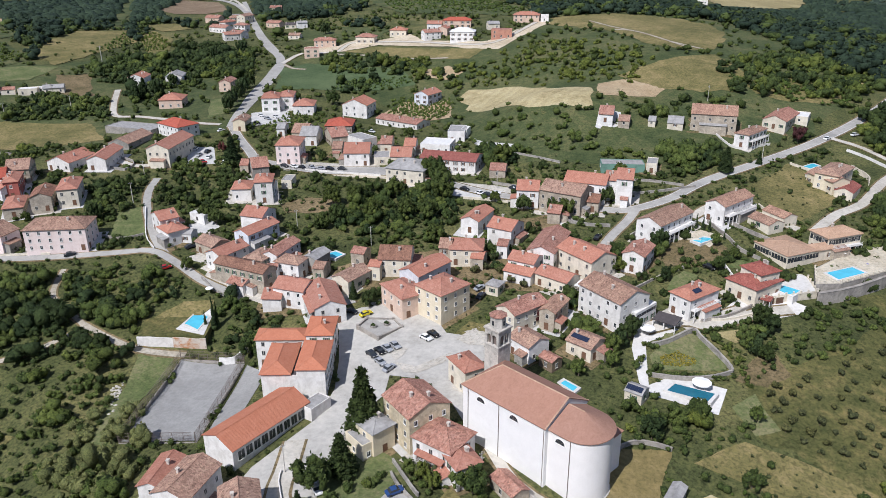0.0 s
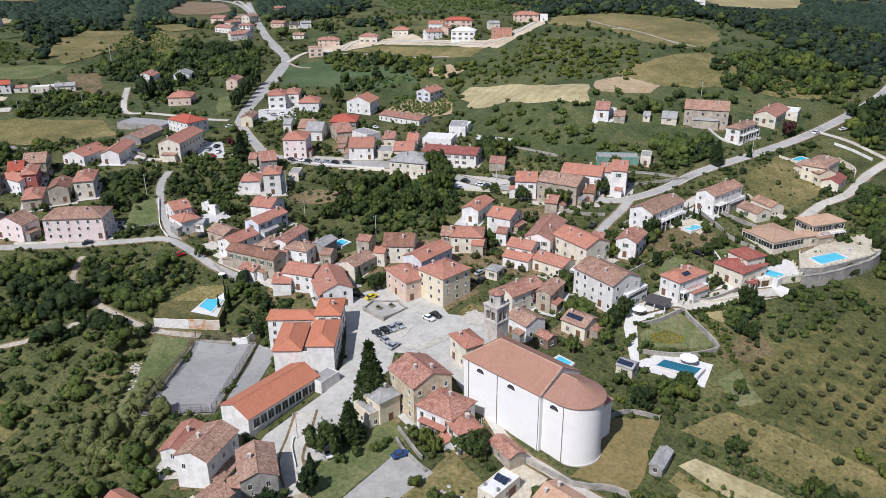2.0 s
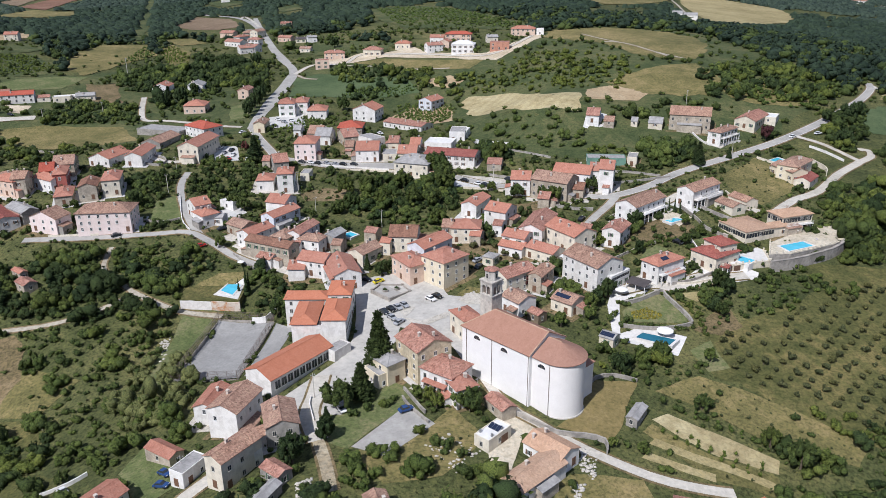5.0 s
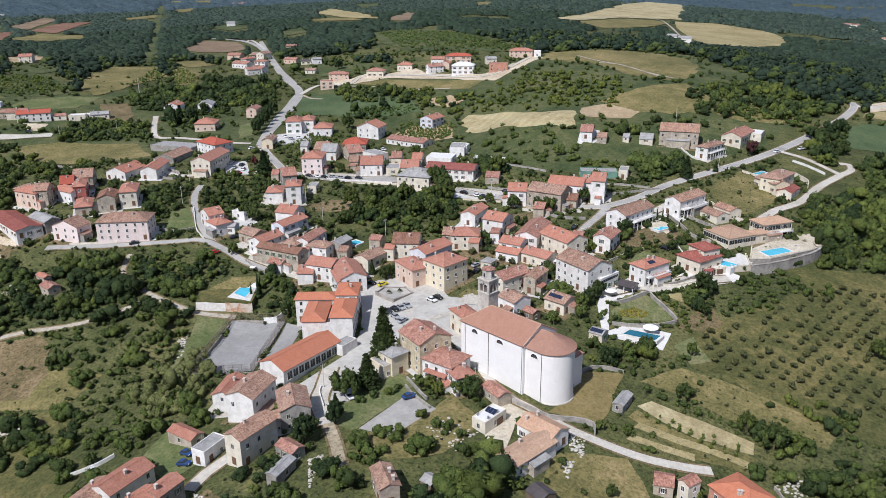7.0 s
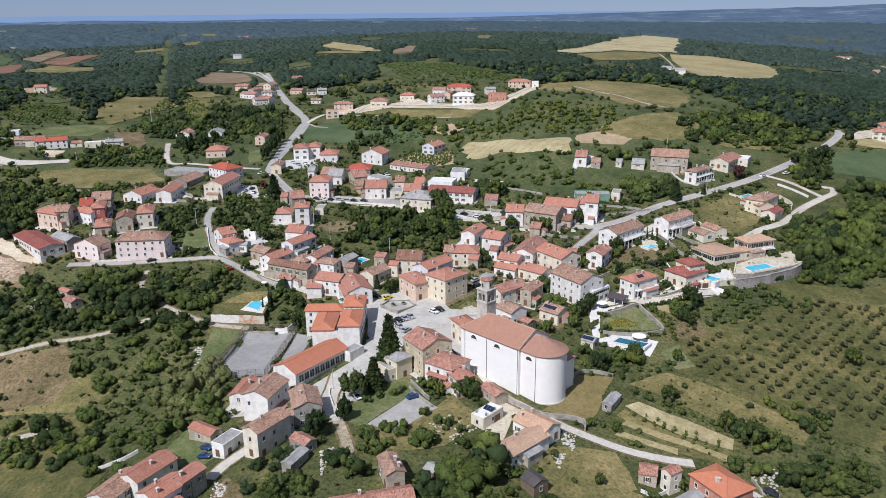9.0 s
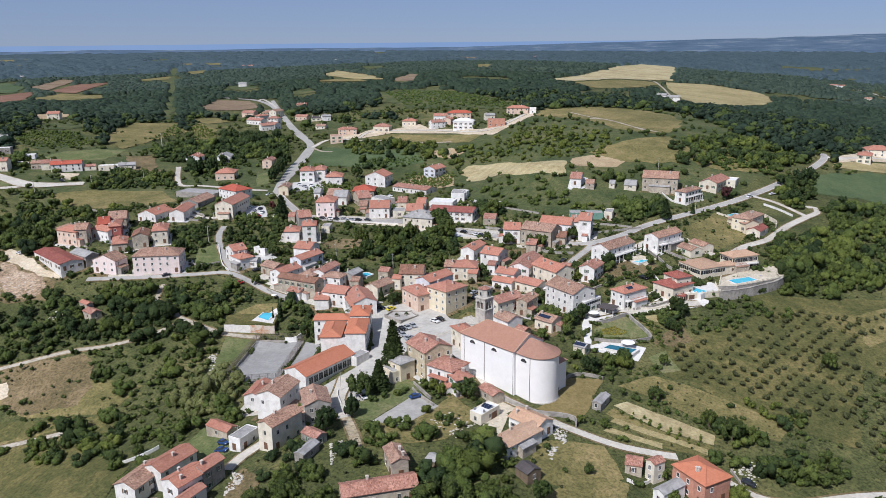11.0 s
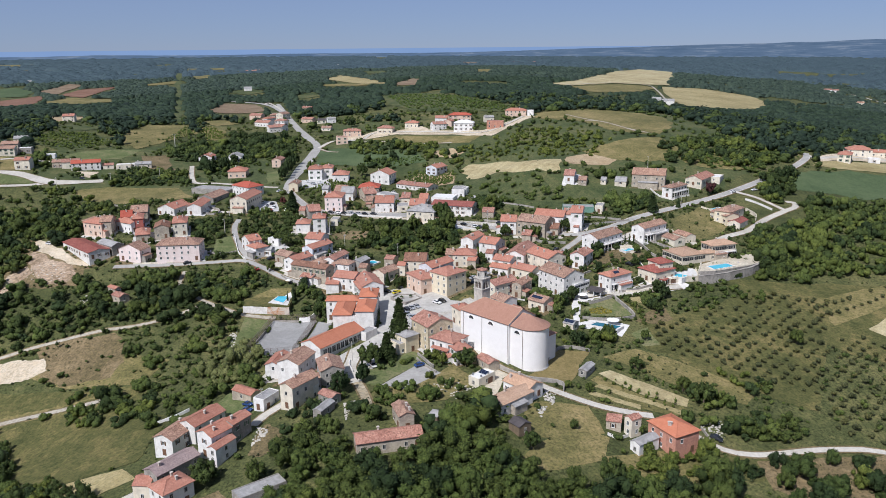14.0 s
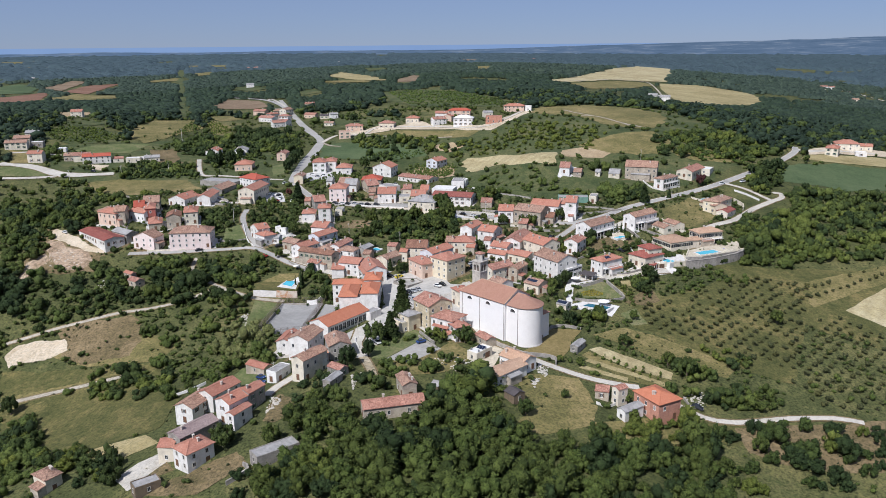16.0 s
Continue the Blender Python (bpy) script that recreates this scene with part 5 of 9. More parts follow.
house(-62.6, 112.9, -27, 4.4, 8.3, 4, "flat", "grey", "white")
house(-16.3, 149.2, -48, 6.8, 6.3, 6.6, "hip", "grey", "yellow", rise=1.0, style='white')
house(-19.8, 147.1, -51, 7.2, 3.3, 4.2, "flat", "grey", "yellow", style='white')
house(-6.6, 153.0, -56, 11.9, 11.3, 10, "gable", "rust", "yellowstone", style='white')
house(-0.1, 143.3, -37, 10.7, 9.5, 7, "hip", "rust", "white")
house(3.8, 136.8, -63, 6.9, 6.1, 6, "hip", "orange", "white")
house(14.0, 132.1, -58, 8.1, 4.5, 3, "gable", "rust", "stone")
house(11.3, 119.9, -42, 4.6, 9.0, 3.2, "flat", "white", "cream")
house(19.9, 105.4, 43, 15.4, 6.7, 4, "gable", "pinktile", "white")
house(25.1, 114.7, -46, 11.1, 7.6, 4, "gable", "pinktile", "white")
house(21.9, 91.4, -55, 5.1, 4.8, 3, "gable", "dark", "wood")
house(50.0, 131.5, 57, 7.8, 3.0, 2.5, "gable", "grey", "grey")
house(53.5, 100.1, -17, 4.7, 5.4, 3, "gable", "rust", "stone")
house(58.8, 97.2, 32, 4.3, 3.2, 6, "gable", "rust", "cream")
house(71.0, 94.2, -62, 12.2, 9.7, 7, "hip", "brightclay", "brick")
house(61.0, 90.1, 35, 9.1, 3.7, 3.5, "gable", "grey", "white")
house(-14.6, 91.0, -71, 8.8, 4.6, 5, "gable", "tan", "stone")
house(-18.5, 79.7, 15, 19.8, 6.5, 3.8, "gable", "rust", "stone")
house(-4.1, 94.3, -40, 3.4, 3.6, 2, "gable", "grey", "wood")
house(6.1, 172.9, -61, 8.8, 6.2, 7, "hip", "orange", "cream")
house(-88.0, 96.7, 69, 13.3, 7.2, 5.8, "gable", "tan", "white")
house(-81.4, 102.2, 61, 13.3, 7.0, 6, "gable", "orange", "white")
house(-72.2, 88.3, 57, 10.3, 6.7, 7.5, "gable", "orange", "white")
house(-69.1, 82.2, 62, 8.5, 3.3, 5.5, "gable", "orange", "white")
house(-67.5, 93.3, 62, 7.9, 4.5, 7, "gable", "orange", "grey")
house(-82.3, 75.9, 55, 14.7, 6.2, 6, "gable", "maroongrey", "grey")
house(-88.4, 70.5, -4, 5.1, 6.0, 5, "gable", "orange", "cream")
house(-78.8, 64.9, 51, 9.4, 7.5, 6, "hip", "orange", "white")
house(-53.0, 61.5, -52, 5.3, 13.9, 3, "flat", "grey", "grey")
house(-90.3, 54.9, -52, 4.5, 7.6, 3, "flat", "grey", "wood")
house(-127.6, 69.1, -33, 7.1, 5.3, 5, "hip", "tan", "cream")
house(-201.2, 300.4, -29, 14.1, 9.0, 7, "hip", "tan", "brick")
house(299.4, 446.9, 59, 14.5, 9.1, 6, "hip", "orange", "cream")
house(-106.3, 273.5, 37, 7.2, 10.0, 6, "gable", "orange", "white")
house(-101.2, 265.9, -47, 9.0, 7.6, 5, "hip", "orange", "white")
house(-94.7, 281.5, -32, 8.0, 5.3, 3.2, "flat", "white", "white")
house(-68.4, 232.2, -27, 6.7, 5.3, 3.4, "gable", "rust", "white")
house(16.8, 221.4, 58, 4.9, 4.5, 3.2, "hip", "grey", "cream")
house(29.1, 179.7, -50, 4.9, 3.9, 3, "gable", "rust", "wood")
house(-164.1, 230.3, -38, 6.9, 3.0, 3, "gable", "orange", "stone")
house(-158.5, 223.5, -39, 7.5, 5.0, 3, "gable", "rust", "stone")
house(116.3, 256.1, -66, 10.2, 6.9, 2.8, "gable", "tan", "cream")
house(-71.7, 385.8, -7, 8.0, 14.0, 4.5, "gable", "tan", "stone")
house(-39.0, 349.9, -40, 6.2, 7.4, 4, "flat", "grey", "white")
house(-28.2, 344.8, 3, 7.3, 11.5, 3.2, "flat", "grey", "cream")
house(11.9, 375.7, -15, 3.2, 7.8, 4, "flat", "white", "white")
house(24.4, 317.6, -11, 6.8, 9.1, 3, "gable", "rust", "stone")
house(-88.9, 333.0, -2, 3.8, 8.1, 4, "gable", "rust", "stone")
house(-66.8, 316.4, -3, 4.4, 8.6, 3.2, "flat", "grey", "cream")
house(-95.5, 266.0, -8, 4.4, 5.5, 3.2, "gable", "grey", "white")
house(-57.9, 237.3, -7, 3.6, 5.4, 5, "gable", "rust", "white")
house(-41.8, 238.8, -14, 4.0, 6.4, 4, "gable", "tan", "stone")
house(-29.0, 247.2, -20, 5.0, 6.1, 4.5, "gable", "rust", "stone")
house(-22.6, 236.4, -15, 4.1, 5.6, 5, "gable", "orange", "cream")
house(12.3, 239.5, -16, 4.4, 6.6, 4, "gable", "orange", "stone")
house(21.4, 245.9, -18, 3.7, 6.2, 4.5, "gable", "rust", "white")
house(54.5, 236.1, -30, 4.2, 8.2, 4, "gable", "rust", "white")
house(42.7, 269.5, -20, 4.7, 8.3, 4, "gable", "rust", "stone")
house(58.3, 276.0, -20, 4.4, 8.8, 4, "gable", "brown", "stone")
house(-14.9, 355.9, -6, 5.3, 10.8, 5, "gable", "orange", "white")
house(-26.8, 363.5, -4, 5.4, 11.1, 4.5, "gable", "rust", "cream")
house(-49.9, 356.5, -3, 4.4, 9.6, 4.5, "gable", "tan", "stone")
house(-83.4, 391.5, -4, 4.1, 8.9, 4, "gable", "grey", "white")
house(-72.0, 306.2, 2, 3.0, 7.5, 5, "gable", "orange", "white")

# hamlets beyond the village
house(-98, 587, 8, 11, 9, 6.5, "flat", "rust", "peach")
house(-92, 618, 5, 17, 9, 5.5, "hip", "rust", "peach")
house(-59, 616, -10, 15, 10, 5, "hip", "rust", "cream")
house(-34, 628, -8, 13, 10, 4.5, "hip", "orange", "cream")
house(-8, 601, 20, 13, 9, 5.5, "gable", "rust", "white")
house(-5, 632, -8, 12, 9, 5, "gable", "orange", "white")
house(2, 611, 75, 11, 8, 5, "gable", "orange", "peach")
house(13, 630, -6, 22, 10, 6, "hip", "red", "peach")
house(16, 582, -8, 18, 12, 7, "hip", "white", "white")
house(44, 572, -6, 15, 10, 6, "flat", "rust", "brick")
house(67, 620, -10, 20, 10, 5.5, "hip", "orange", "peach")
house(80, 611, -8, 6, 5, 5, "flat", "white", "white")
house(40, 609, 10, 9, 7, 4, "gable", "grey", "cream")
house(-221, 771, -15, 15, 10, 5, "gable", "rust", "peach")
house(-198, 708, -30, 20, 10, 4.5, "gable", "rust", "white")
house(-179, 666, 30, 12, 9, 5, "gable", "rust", "white")
house(-200, 739, 60, 14, 8, 5, "hip", "orange", "white")
house(-174, 673, -30, 14, 9, 5, "gable", "rust", "white")
house(-198, 762, 10, 12, 9, 6, "hip", "tan", "stone")
house(-189, 763, 70, 16, 9, 7, "gable", "tan", "cream")
house(-180, 710, -20, 12, 8, 6, "hip", "rust", "white")
house(-209, 798, 0, 12, 8, 4, "flat", "grey", "grey")
house(-154, 730, -20, 14, 8, 4, "gable", "rust", "peach")
house(-137, 717, 0, 10, 7, 3.4, "gable", "dark", "cream")
house(-126, 712, 20, 9, 6, 5, "gable", "grey", "white")
house(-123, 660, -10, 10, 7, 3.4, "gable", "tan", "cream")
house(-174, 838, 0, 12, 8, 5, "gable", "rust", "stone")
house(-328, 460, 10, 11, 9, 7, "gable", "orange", "cream")
house(-304, 470, 15, 12, 8, 4.5, "gable", "tan", "stone")
house(-296, 470, 20, 13, 9, 5, "gable", "rust", "cream")
house(-283, 467, 20, 21, 9, 5.5, "gable", "red", "white")
house(-268, 472, 20, 8, 6, 3, "gable", "rust", "cream")
house(-256, 473, 15, 11, 7, 3.6, "flat", "white", "cream")
house(-243, 479, 18, 12, 7, 3.5, "gable", "grey", "cream")
house(-251, 479, 20, 7, 5, 3, "flat", "white", "white")
house(-367, 514, 15, 13, 9, 5, "gable", "tan", "stone")
house(-370, 537, 15, 11, 8, 5, "gable", "grey", "cream")
house(-362, 495, 15, 17, 9, 5.5, "gable", "tan", "cream")
house(-351, 507, 15, 10, 8, 4, "flat", "white", "grey")
house(-327, 495, 15, 12, 6, 3, "flat", "white", "white")
house(328, 482, -18, 18, 13, 5.5, "hip", "orange", "cream")
house(349, 492, -25, 11, 8, 4, "gable", "orange", "cream")
house(326, 455, -20, 8, 6, 3.4, "flat", "white", "white")
house(213, 2631, -12, 22, 10, 6, "gable", "orange", "peach")
house(256, 2756, -12, 26, 10, 6, "gable", "rust", "cream")
house(307, 2888, -12, 24, 10, 6, "gable", "orange", "white")
house(325, 2783, -12, 18, 10, 6, "gable", "rust", "white")
house(154, 2507, -12, 20, 10, 6, "gable", "tan", "cream")
house(-30, 2741, 12, 18, 10, 6, "gable", "grey", "white")
house(-59, 2646, 12, 14, 10, 6, "gable", "rust", "cream")
house(-495, 2853, 12, 22, 10, 6, "gable", "rust", "white")
house(-441, 2752, 12, 18, 10, 6, "gable", "tan", "white")
house(-351, 2429, 12, 18, 10, 6, "gable", "grey", "white")
house(-284, 3035, 12, 24, 10, 6, "gable", "grey", "white")
house(-560, 2098, 12, 22, 10, 6, "gable", "rust", "peach")
house(-544, 2120, 12, 18, 10, 6, "gable", "rust", "white")
house(-548, 2396, 12, 26, 10, 6, "gable", "tan", "cream")
house(853, 1612, -12, 15, 10, 6, "gable", "rust", "white")
house(871, 1613, -12, 13, 10, 6, "gable", "rust", "white")
house(782, 1336, -12, 12, 10, 6, "gable", "tan", "cream")
house(-1045, 1813, 12, 18, 10, 6, "gable", "grey", "white")
house(-1050, 1858, 12, 14, 10, 6, "gable", "grey", "white")
house(-365, 1300, 12, 14, 10, 6, "gable", "grey", "white")
house(-409, 706, 12, 12, 10, 6, "gable", "orange", "cream")
house(286, 929, -12, 12, 10, 6, "gable", "grey", "white")
house(299, 919, -12, 16, 10, 6, "gable", "grey", "white")


# ---- the church ----
def church():
    """White hall church with a round apse; x along the nave from the entrance, y away from the long lit wall."""
    m = pose(4.6, 152.0, 0.0, 0, 0, -46)
    ch = thing("church", m, "large white rendered church with rust tiled roof and rounded apse", "church")
    N, W, E, RISE = 24.5, 14.8, 15.6, 4.1
    C0, CW, CE, CL = 24.5, 12.8, 15.0, 4.6
    low = -4.0
    bm = bmesh.new()
    lo = [bm.verts.new(p) for p in ((0, 0, low), (N, 0, low), (N, W, low), (0, W, low))]
    hi = [bm.verts.new((v.co.x, v.co.y, E)) for v in lo]
    t1 = bm.verts.new((N, W / 2, E + RISE))
    for i in range(4):
        j = (i + 1) % 4
        bm.faces.new((lo[i], lo[j], hi[j], t1, hi[i]) if i == 1 else (lo[i], lo[j], hi[j], hi[i]))
    part("nave_wall", bm, "church_white", ch)
    bm = bmesh.new()
    y0 = (W - CW) / 2
    ring = [(C0 - 0.05, y0)] + [(C0 + CL + CW / 2 * math.sin(a), W / 2 - CW / 2 * math.cos(a)) for a in np.linspace(0, math.pi, 49)] + [(C0 - 0.05, W - y0)]
    prism(bm, ring, low, CE)
    part("apse_wall", bm, "church_white", ch)
    # cornices under the eaves
    bm = bmesh.new()
    box(bm, -0.12, N + 0.12, -0.14, 0.0, E - 0.55, E - 0.02)
    box(bm, -0.12, N + 0.12, W, W + 0.14, E - 0.55, E - 0.02)
    part("cornice", bm, "frame_stone", ch)
    bm = bmesh.new()
    rings = []
    for r, z in ((0.0, CE - 0.45), (0.16, CE - 0.4), (0.2, CE - 0.03), (0.0, CE - 0.03)):
        rings.append([bm.verts.new((C0 + CL + (CW / 2 + r) * math.sin(a), W / 2 - (CW / 2 + r) * math.cos(a), z)) for a in np.linspace(0, math.pi, 49)])
    for a, b in zip(rings, rings[1:]):
        for i in range(48):
            bm.faces.new((a[i], a[i + 1], b[i + 1], b[i]))
    part("apse_cornice", bm, "frame_stone", ch)
    # nave roof, hipped at the entrance
    bm = bmesh.new()
    o, T = 0.45, 0.18
    dr = RISE * o / (W / 2)
    for dz in (0.0, T):
        a, b, c, d = [bm.verts.new((x, y, E - dr + dz)) for x, y in ((-o, -o), (N + 0.25, -o), (N + 0.25, W + o), (-o, W + o))]
        r0, r1 = bm.verts.new((5.5, W / 2, E + RISE + dz)), bm.verts.new((N + 0.25, W / 2, E + RISE + dz))
        for f in ((a, b, r1, r0), (c, d, r0, r1), (d, a, r0)):
            bm.faces.new(f)
        if dz == 0:
            low_ring = (a, b, r1, c, d)
        else:
            top_ring = (a, b, r1, c, d)
    for i in range(5):
        j = (i + 1) % 5
        bm.faces.new((low_ring[i], low_ring[j], top_ring[j], top_ring[i]))
    part("nave_roof", bm, "church_tile", ch)
    bm = bmesh.new()
    cr = 3.4
    rim = [(C0 + 0.2, y0 - o)] + [(C0 + CL + (CW / 2 + o) * math.sin(a), W / 2 - (CW / 2 + o) * math.cos(a)) for a in np.linspace(0, math.pi, 33)] + [(C0 + 0.2, W - y0 + o)]
    k0, k1 = (C0 + 0.2, W / 2, CE + cr), (C0 + CL, W / 2, CE + cr)
    lo = [bm.verts.new((x, y, CE - 0.12)) for x, y in rim]
    hi = [bm.verts.new((x, y, CE + 0.06)) for x, y in rim]
    v0, v1 = bm.verts.new(k0), bm.verts.new(k1)
    bm.faces.new((hi[0], hi[1], v1, v0))
    bm.faces.new((hi[-2], hi[-1], v0, v1))
    for i in range(1, len(rim) - 2):
        bm.faces.new((hi[i], hi[i + 1], v1))
    for i in range(len(rim) - 1):
        bm.faces.new((lo[i], lo[i + 1], hi[i + 1], hi[i]))
    bm.faces.new(lo[::-1])
    part("apse_roof", bm, "church_tile", ch)
    # ridge tiles
    for a, b, nm in (((5.5, W / 2, E + RISE + 0.18), (N + 0.2, W / 2, E + RISE + 0.18), "ridge"), ((C0 + 0.4, W / 2, CE + cr), (C0 + CL, W / 2, CE + cr), "ridge"), ((-0.4, -0.4, E - 0.05), (5.5, W / 2, E + RISE + 0.18), "hip_ridge"),
                     ((N + 0.1, -0.4, E), (N + 0.1, W / 2, E + RISE + 0.2), "verge"), ((N + 0.1, W + 0.4, E), (N + 0.1, W / 2, E + RISE + 0.2), "verge")):
        a, b = Vector(a), Vector(b)
        side = (b - a).cross(Vector((0, 0, 1))).normalized() * 0.2
        bm = bmesh.new()
        ra, rb = [bm.verts.new(a + q) for q in (side, Vector((0, 0, 0.14)), -side)], [bm.verts.new(b + q) for q in (side, Vector((0, 0, 0.14)), -side)]
        for i in range(2):
            bm.faces.new((ra[i], ra[i + 1], rb[i + 1], rb[i]))
        part(nm, bm, "pinktile", ch)
    # lunette windows high in the long wall
    for x, y, z in ((5.6, 0.0, 13.1), (15.6, 0.0, 13.1), (C0 + 3.2, y0, 12.6)):
        arc = [(1.25 * math.cos(a), 1.25 * math.sin(a)) for a in np.linspace(0, math.pi, 15)]
        bm = bmesh.new()
        o1, o2 = [bm.verts.new((p * 1.14, -0.09, q * 1.14)) for p, q in arc], [bm.verts.new((p, -0.09, q)) for p, q in arc]
        b1, b2 = [bm.verts.new((p * 1.14, 0.02, q * 1.14)) for p, q in arc], [bm.verts.new((p, 0.02, q)) for p, q in arc]
        for i in range(14):
            bm.faces.new((o1[i], o1[i + 1], o2[i + 1], o2[i]))
            bm.faces.new((o1[i], o1[i + 1], b1[i + 1], b1[i]))
            bm.faces.new((o2[i], o2[i + 1], b2[i + 1], b2[i]))
        box(bm, -1.5, 1.5, -0.16, 0.0, -0.16, 0.0)
        win = part("lunette_window", bm, "church_white", ch, at=pose(x, y, z))
        bm = bmesh.new()
        f = [bm.verts.new((p, -0.03, q)) for p, q in arc]
        bk = [bm.verts.new((p, 0.01, q)) for p, q in arc]
        bm.faces.new(f)
        bm.faces.new(bk[::-1])
        part("pane", bm, "pane_dark", win)
        for a in (0.8, 1.57, 2.34):
            bm = bmesh.new()
            box(bm, -0.03, 0.03, -0.06, -0.03, 0, 1.22)
            part("glazing_bar", bm, "gutter", win, at=pose(0, 0, 0, 0, degrees_of(a) - 90, 0))
    # drainpipes and shallow pilasters
    for x, y, e in ((1.6, -0.09, E), (11.2, -0.09, E), (N - 0.4, -0.09, E), (C0 + CL + 1.2, y0 + 0.03, CE)):
        bm = bmesh.new()
        prism(bm, [(x + 0.09 * math.cos(a), y + 0.09 * math.sin(a)) for a in np.linspace(0, 2 * math.pi, 8, endpoint=False)], low, e - 0.1)
        part("drainpipe", bm, "gutter", ch)
    for x in (0.0, N - 0.9):
        bm = bmesh.new()
        box(bm, x - 0.02, x + 0.9, -0.07, 0.02, low, E - 0.56)
        part("pilaster", bm, "church_white", ch)
    bm = bmesh.new()
    box(bm, -0.2, N + 0.2, -0.3, 0.0, low, -0.9)
    part("plinth", bm, "frame_stone", ch)
    bm = bmesh.new()
    prism(bm, [(C0 + CL + (CW / 2 + 0.28) * math.sin(a), W / 2 - (CW / 2 + 0.28) * math.cos(a)) for a in np.linspace(0, math.pi, 49)], low, -0.6)
    part("apse_plinth", bm, "frame_stone", ch)
    # sacristy behind the apse, a low shoulder of the nave on the far side
    bm = bmesh.new()
    box(bm, C0 + 0.5, C0 + 7.5, W - y0 - 0.4, W + 3.4, low, 9.4)
    part("sacristy", bm, "church_white", ch)
    bm = bmesh.new()
    box(bm, C0 + 0.2, C0 + 7.8, W - y0 - 0.4, W + 3.8, 9.4, 9.6)
    part("sacristy_roof", bm, "church_tile", ch)
    PLOTS.append((4.6 + 18 * 0.695 + 7.4 * 0.719, 152.0 - 18 * 0.719 + 7.4 * 0.695, -46, 37, 17))


def degrees_of(a):
    return a * 180 / math.pi


def bell_tower():
    """Square stone tower with paired bell openings and an eight-sided lantern."""
    z0 = gz(13.2, 162.3)
    m = pose(13.2, 162.3, z0, 0, 0, -46)
    t = thing("bell_tower", m, "grey stone bell tower with arched openings and tiled octagonal top", "bell tower")
    s, B, H = 2.25, 20.6 - z0, 25.2 - z0
    bm = bmesh.new()
    box(bm, -s, s, -s, s, -1.5, B)
    part("shaft", bm, "tower_stone", t)
    bm = bmesh.new()
    box(bm, -s - 0.18, s + 0.18, -s - 0.18, s + 0.18, B, B + 0.3)
    part("string_course", bm, "frame_stone", t)
    b0, b1 = B + 0.3, H - 0.9
    for sx in (-1, 1):
        for sy in (-1, 1):
            bm = bmesh.new()
            box(bm, min(sx * s, sx * (s - 0.7)), max(sx * s, sx * (s - 0.7)), min(sy * s, sy * (s - 0.7)), max(sy * s, sy * (s - 0.7)), b0, b1)
            part("belfry_pier", bm, "tower_stone", t)
    for a in range(4):
        q = pose(0, 0, 0, 0, 0, 90 * a)
        bm = bmesh.new()
        box(bm, -0.13, 0.13, -s + 0.12, -s + 0.42, b0, b1 - 1.0)
        part("colonnette", bm, "frame_stone", t, at=q)
        # twin arches over the openings
        bm = bmesh.new()
        for c in (-0.82, 0.82):
            arc = [(c + 0.7 * math.cos(w), b1 - 1.35 + 0.7 * math.sin(w)) for w in np.linspace(0, math.pi, 11)]
            f = [[bm.verts.new((x, y, z)) for x, z in arc] for y in (-s, -s + 0.5)]
            top = [[bm.verts.new((x, y, b1)) for x, z in arc] for y in (-s, -s + 0.5)]
            for i in range(10):
                bm.faces.new((f[0][i], f[0][i + 1], top[0][i + 1], top[0][i]))
                bm.faces.new((f[1][i], f[1][i + 1], top[1][i + 1], top[1][i]))
                bm.faces.new((f[0][i], f[0][i + 1], f[1][i + 1], f[1][i]))
        part("arch", bm, "tower_stone", t, at=q)
    # dark block added behind the arches in place of the shaded inside
    bm = bmesh.new()
    box(bm, -s + 0.75, s - 0.75, -s + 0.75, s - 0.75, b0, b1)
    part("belfry_core", bm, "gutter", t)
    bm = bmesh.new()
    box(bm, -s, s, -s, s, b1, H - 0.4)
    box(bm, -s - 0.25, s + 0.25, -s - 0.25, s + 0.25, H - 0.4, H)
    part("cornice", bm, "tower_stone", t)
    ring = [(2.0 * math.cos(a), 2.0 * math.sin(a)) for a in np.linspace(math.pi / 8, math.pi / 8 + 2 * math.pi, 8, endpoint=False)]
    bm = bmesh.new()
    prism(bm, ring, H, H + 3.0)
    part("lantern", bm, "tower_stone", t)
    bm = bmesh.new()
    rim = [bm.verts.new((x * 1.14, y * 1.14, H + 3.0)) for x, y in ring]
    rim2 = [bm.verts.new((x * 1.14, y * 1.14, H + 3.15)) for x, y in ring]
    tip = bm.verts.new((0, 0, H + 3.95))
    for i in range(8):
        bm.faces.new((rim[i], rim[(i + 1) % 8], rim2[(i + 1) % 8], rim2[i]))
        bm.faces.new((rim2[i], rim2[(i + 1) % 8], tip))
    bm.faces.new(rim[::-1])
    part("lantern_roof", bm, "rust", t)
    for a in (0, 90, 180, 270):
        bm = bmesh.new()
        box(bm, -0.28, 0.28, -1.93, -1.8, H + 0.8, H + 2.0)
        part("lantern_window", bm, "pane_dark", t, at=pose(0, 0, 0, 0, 0, a))
    PLOTS.append((13.2, 162.3, -46, 4.6, 4.6))


church()
bell_tower()


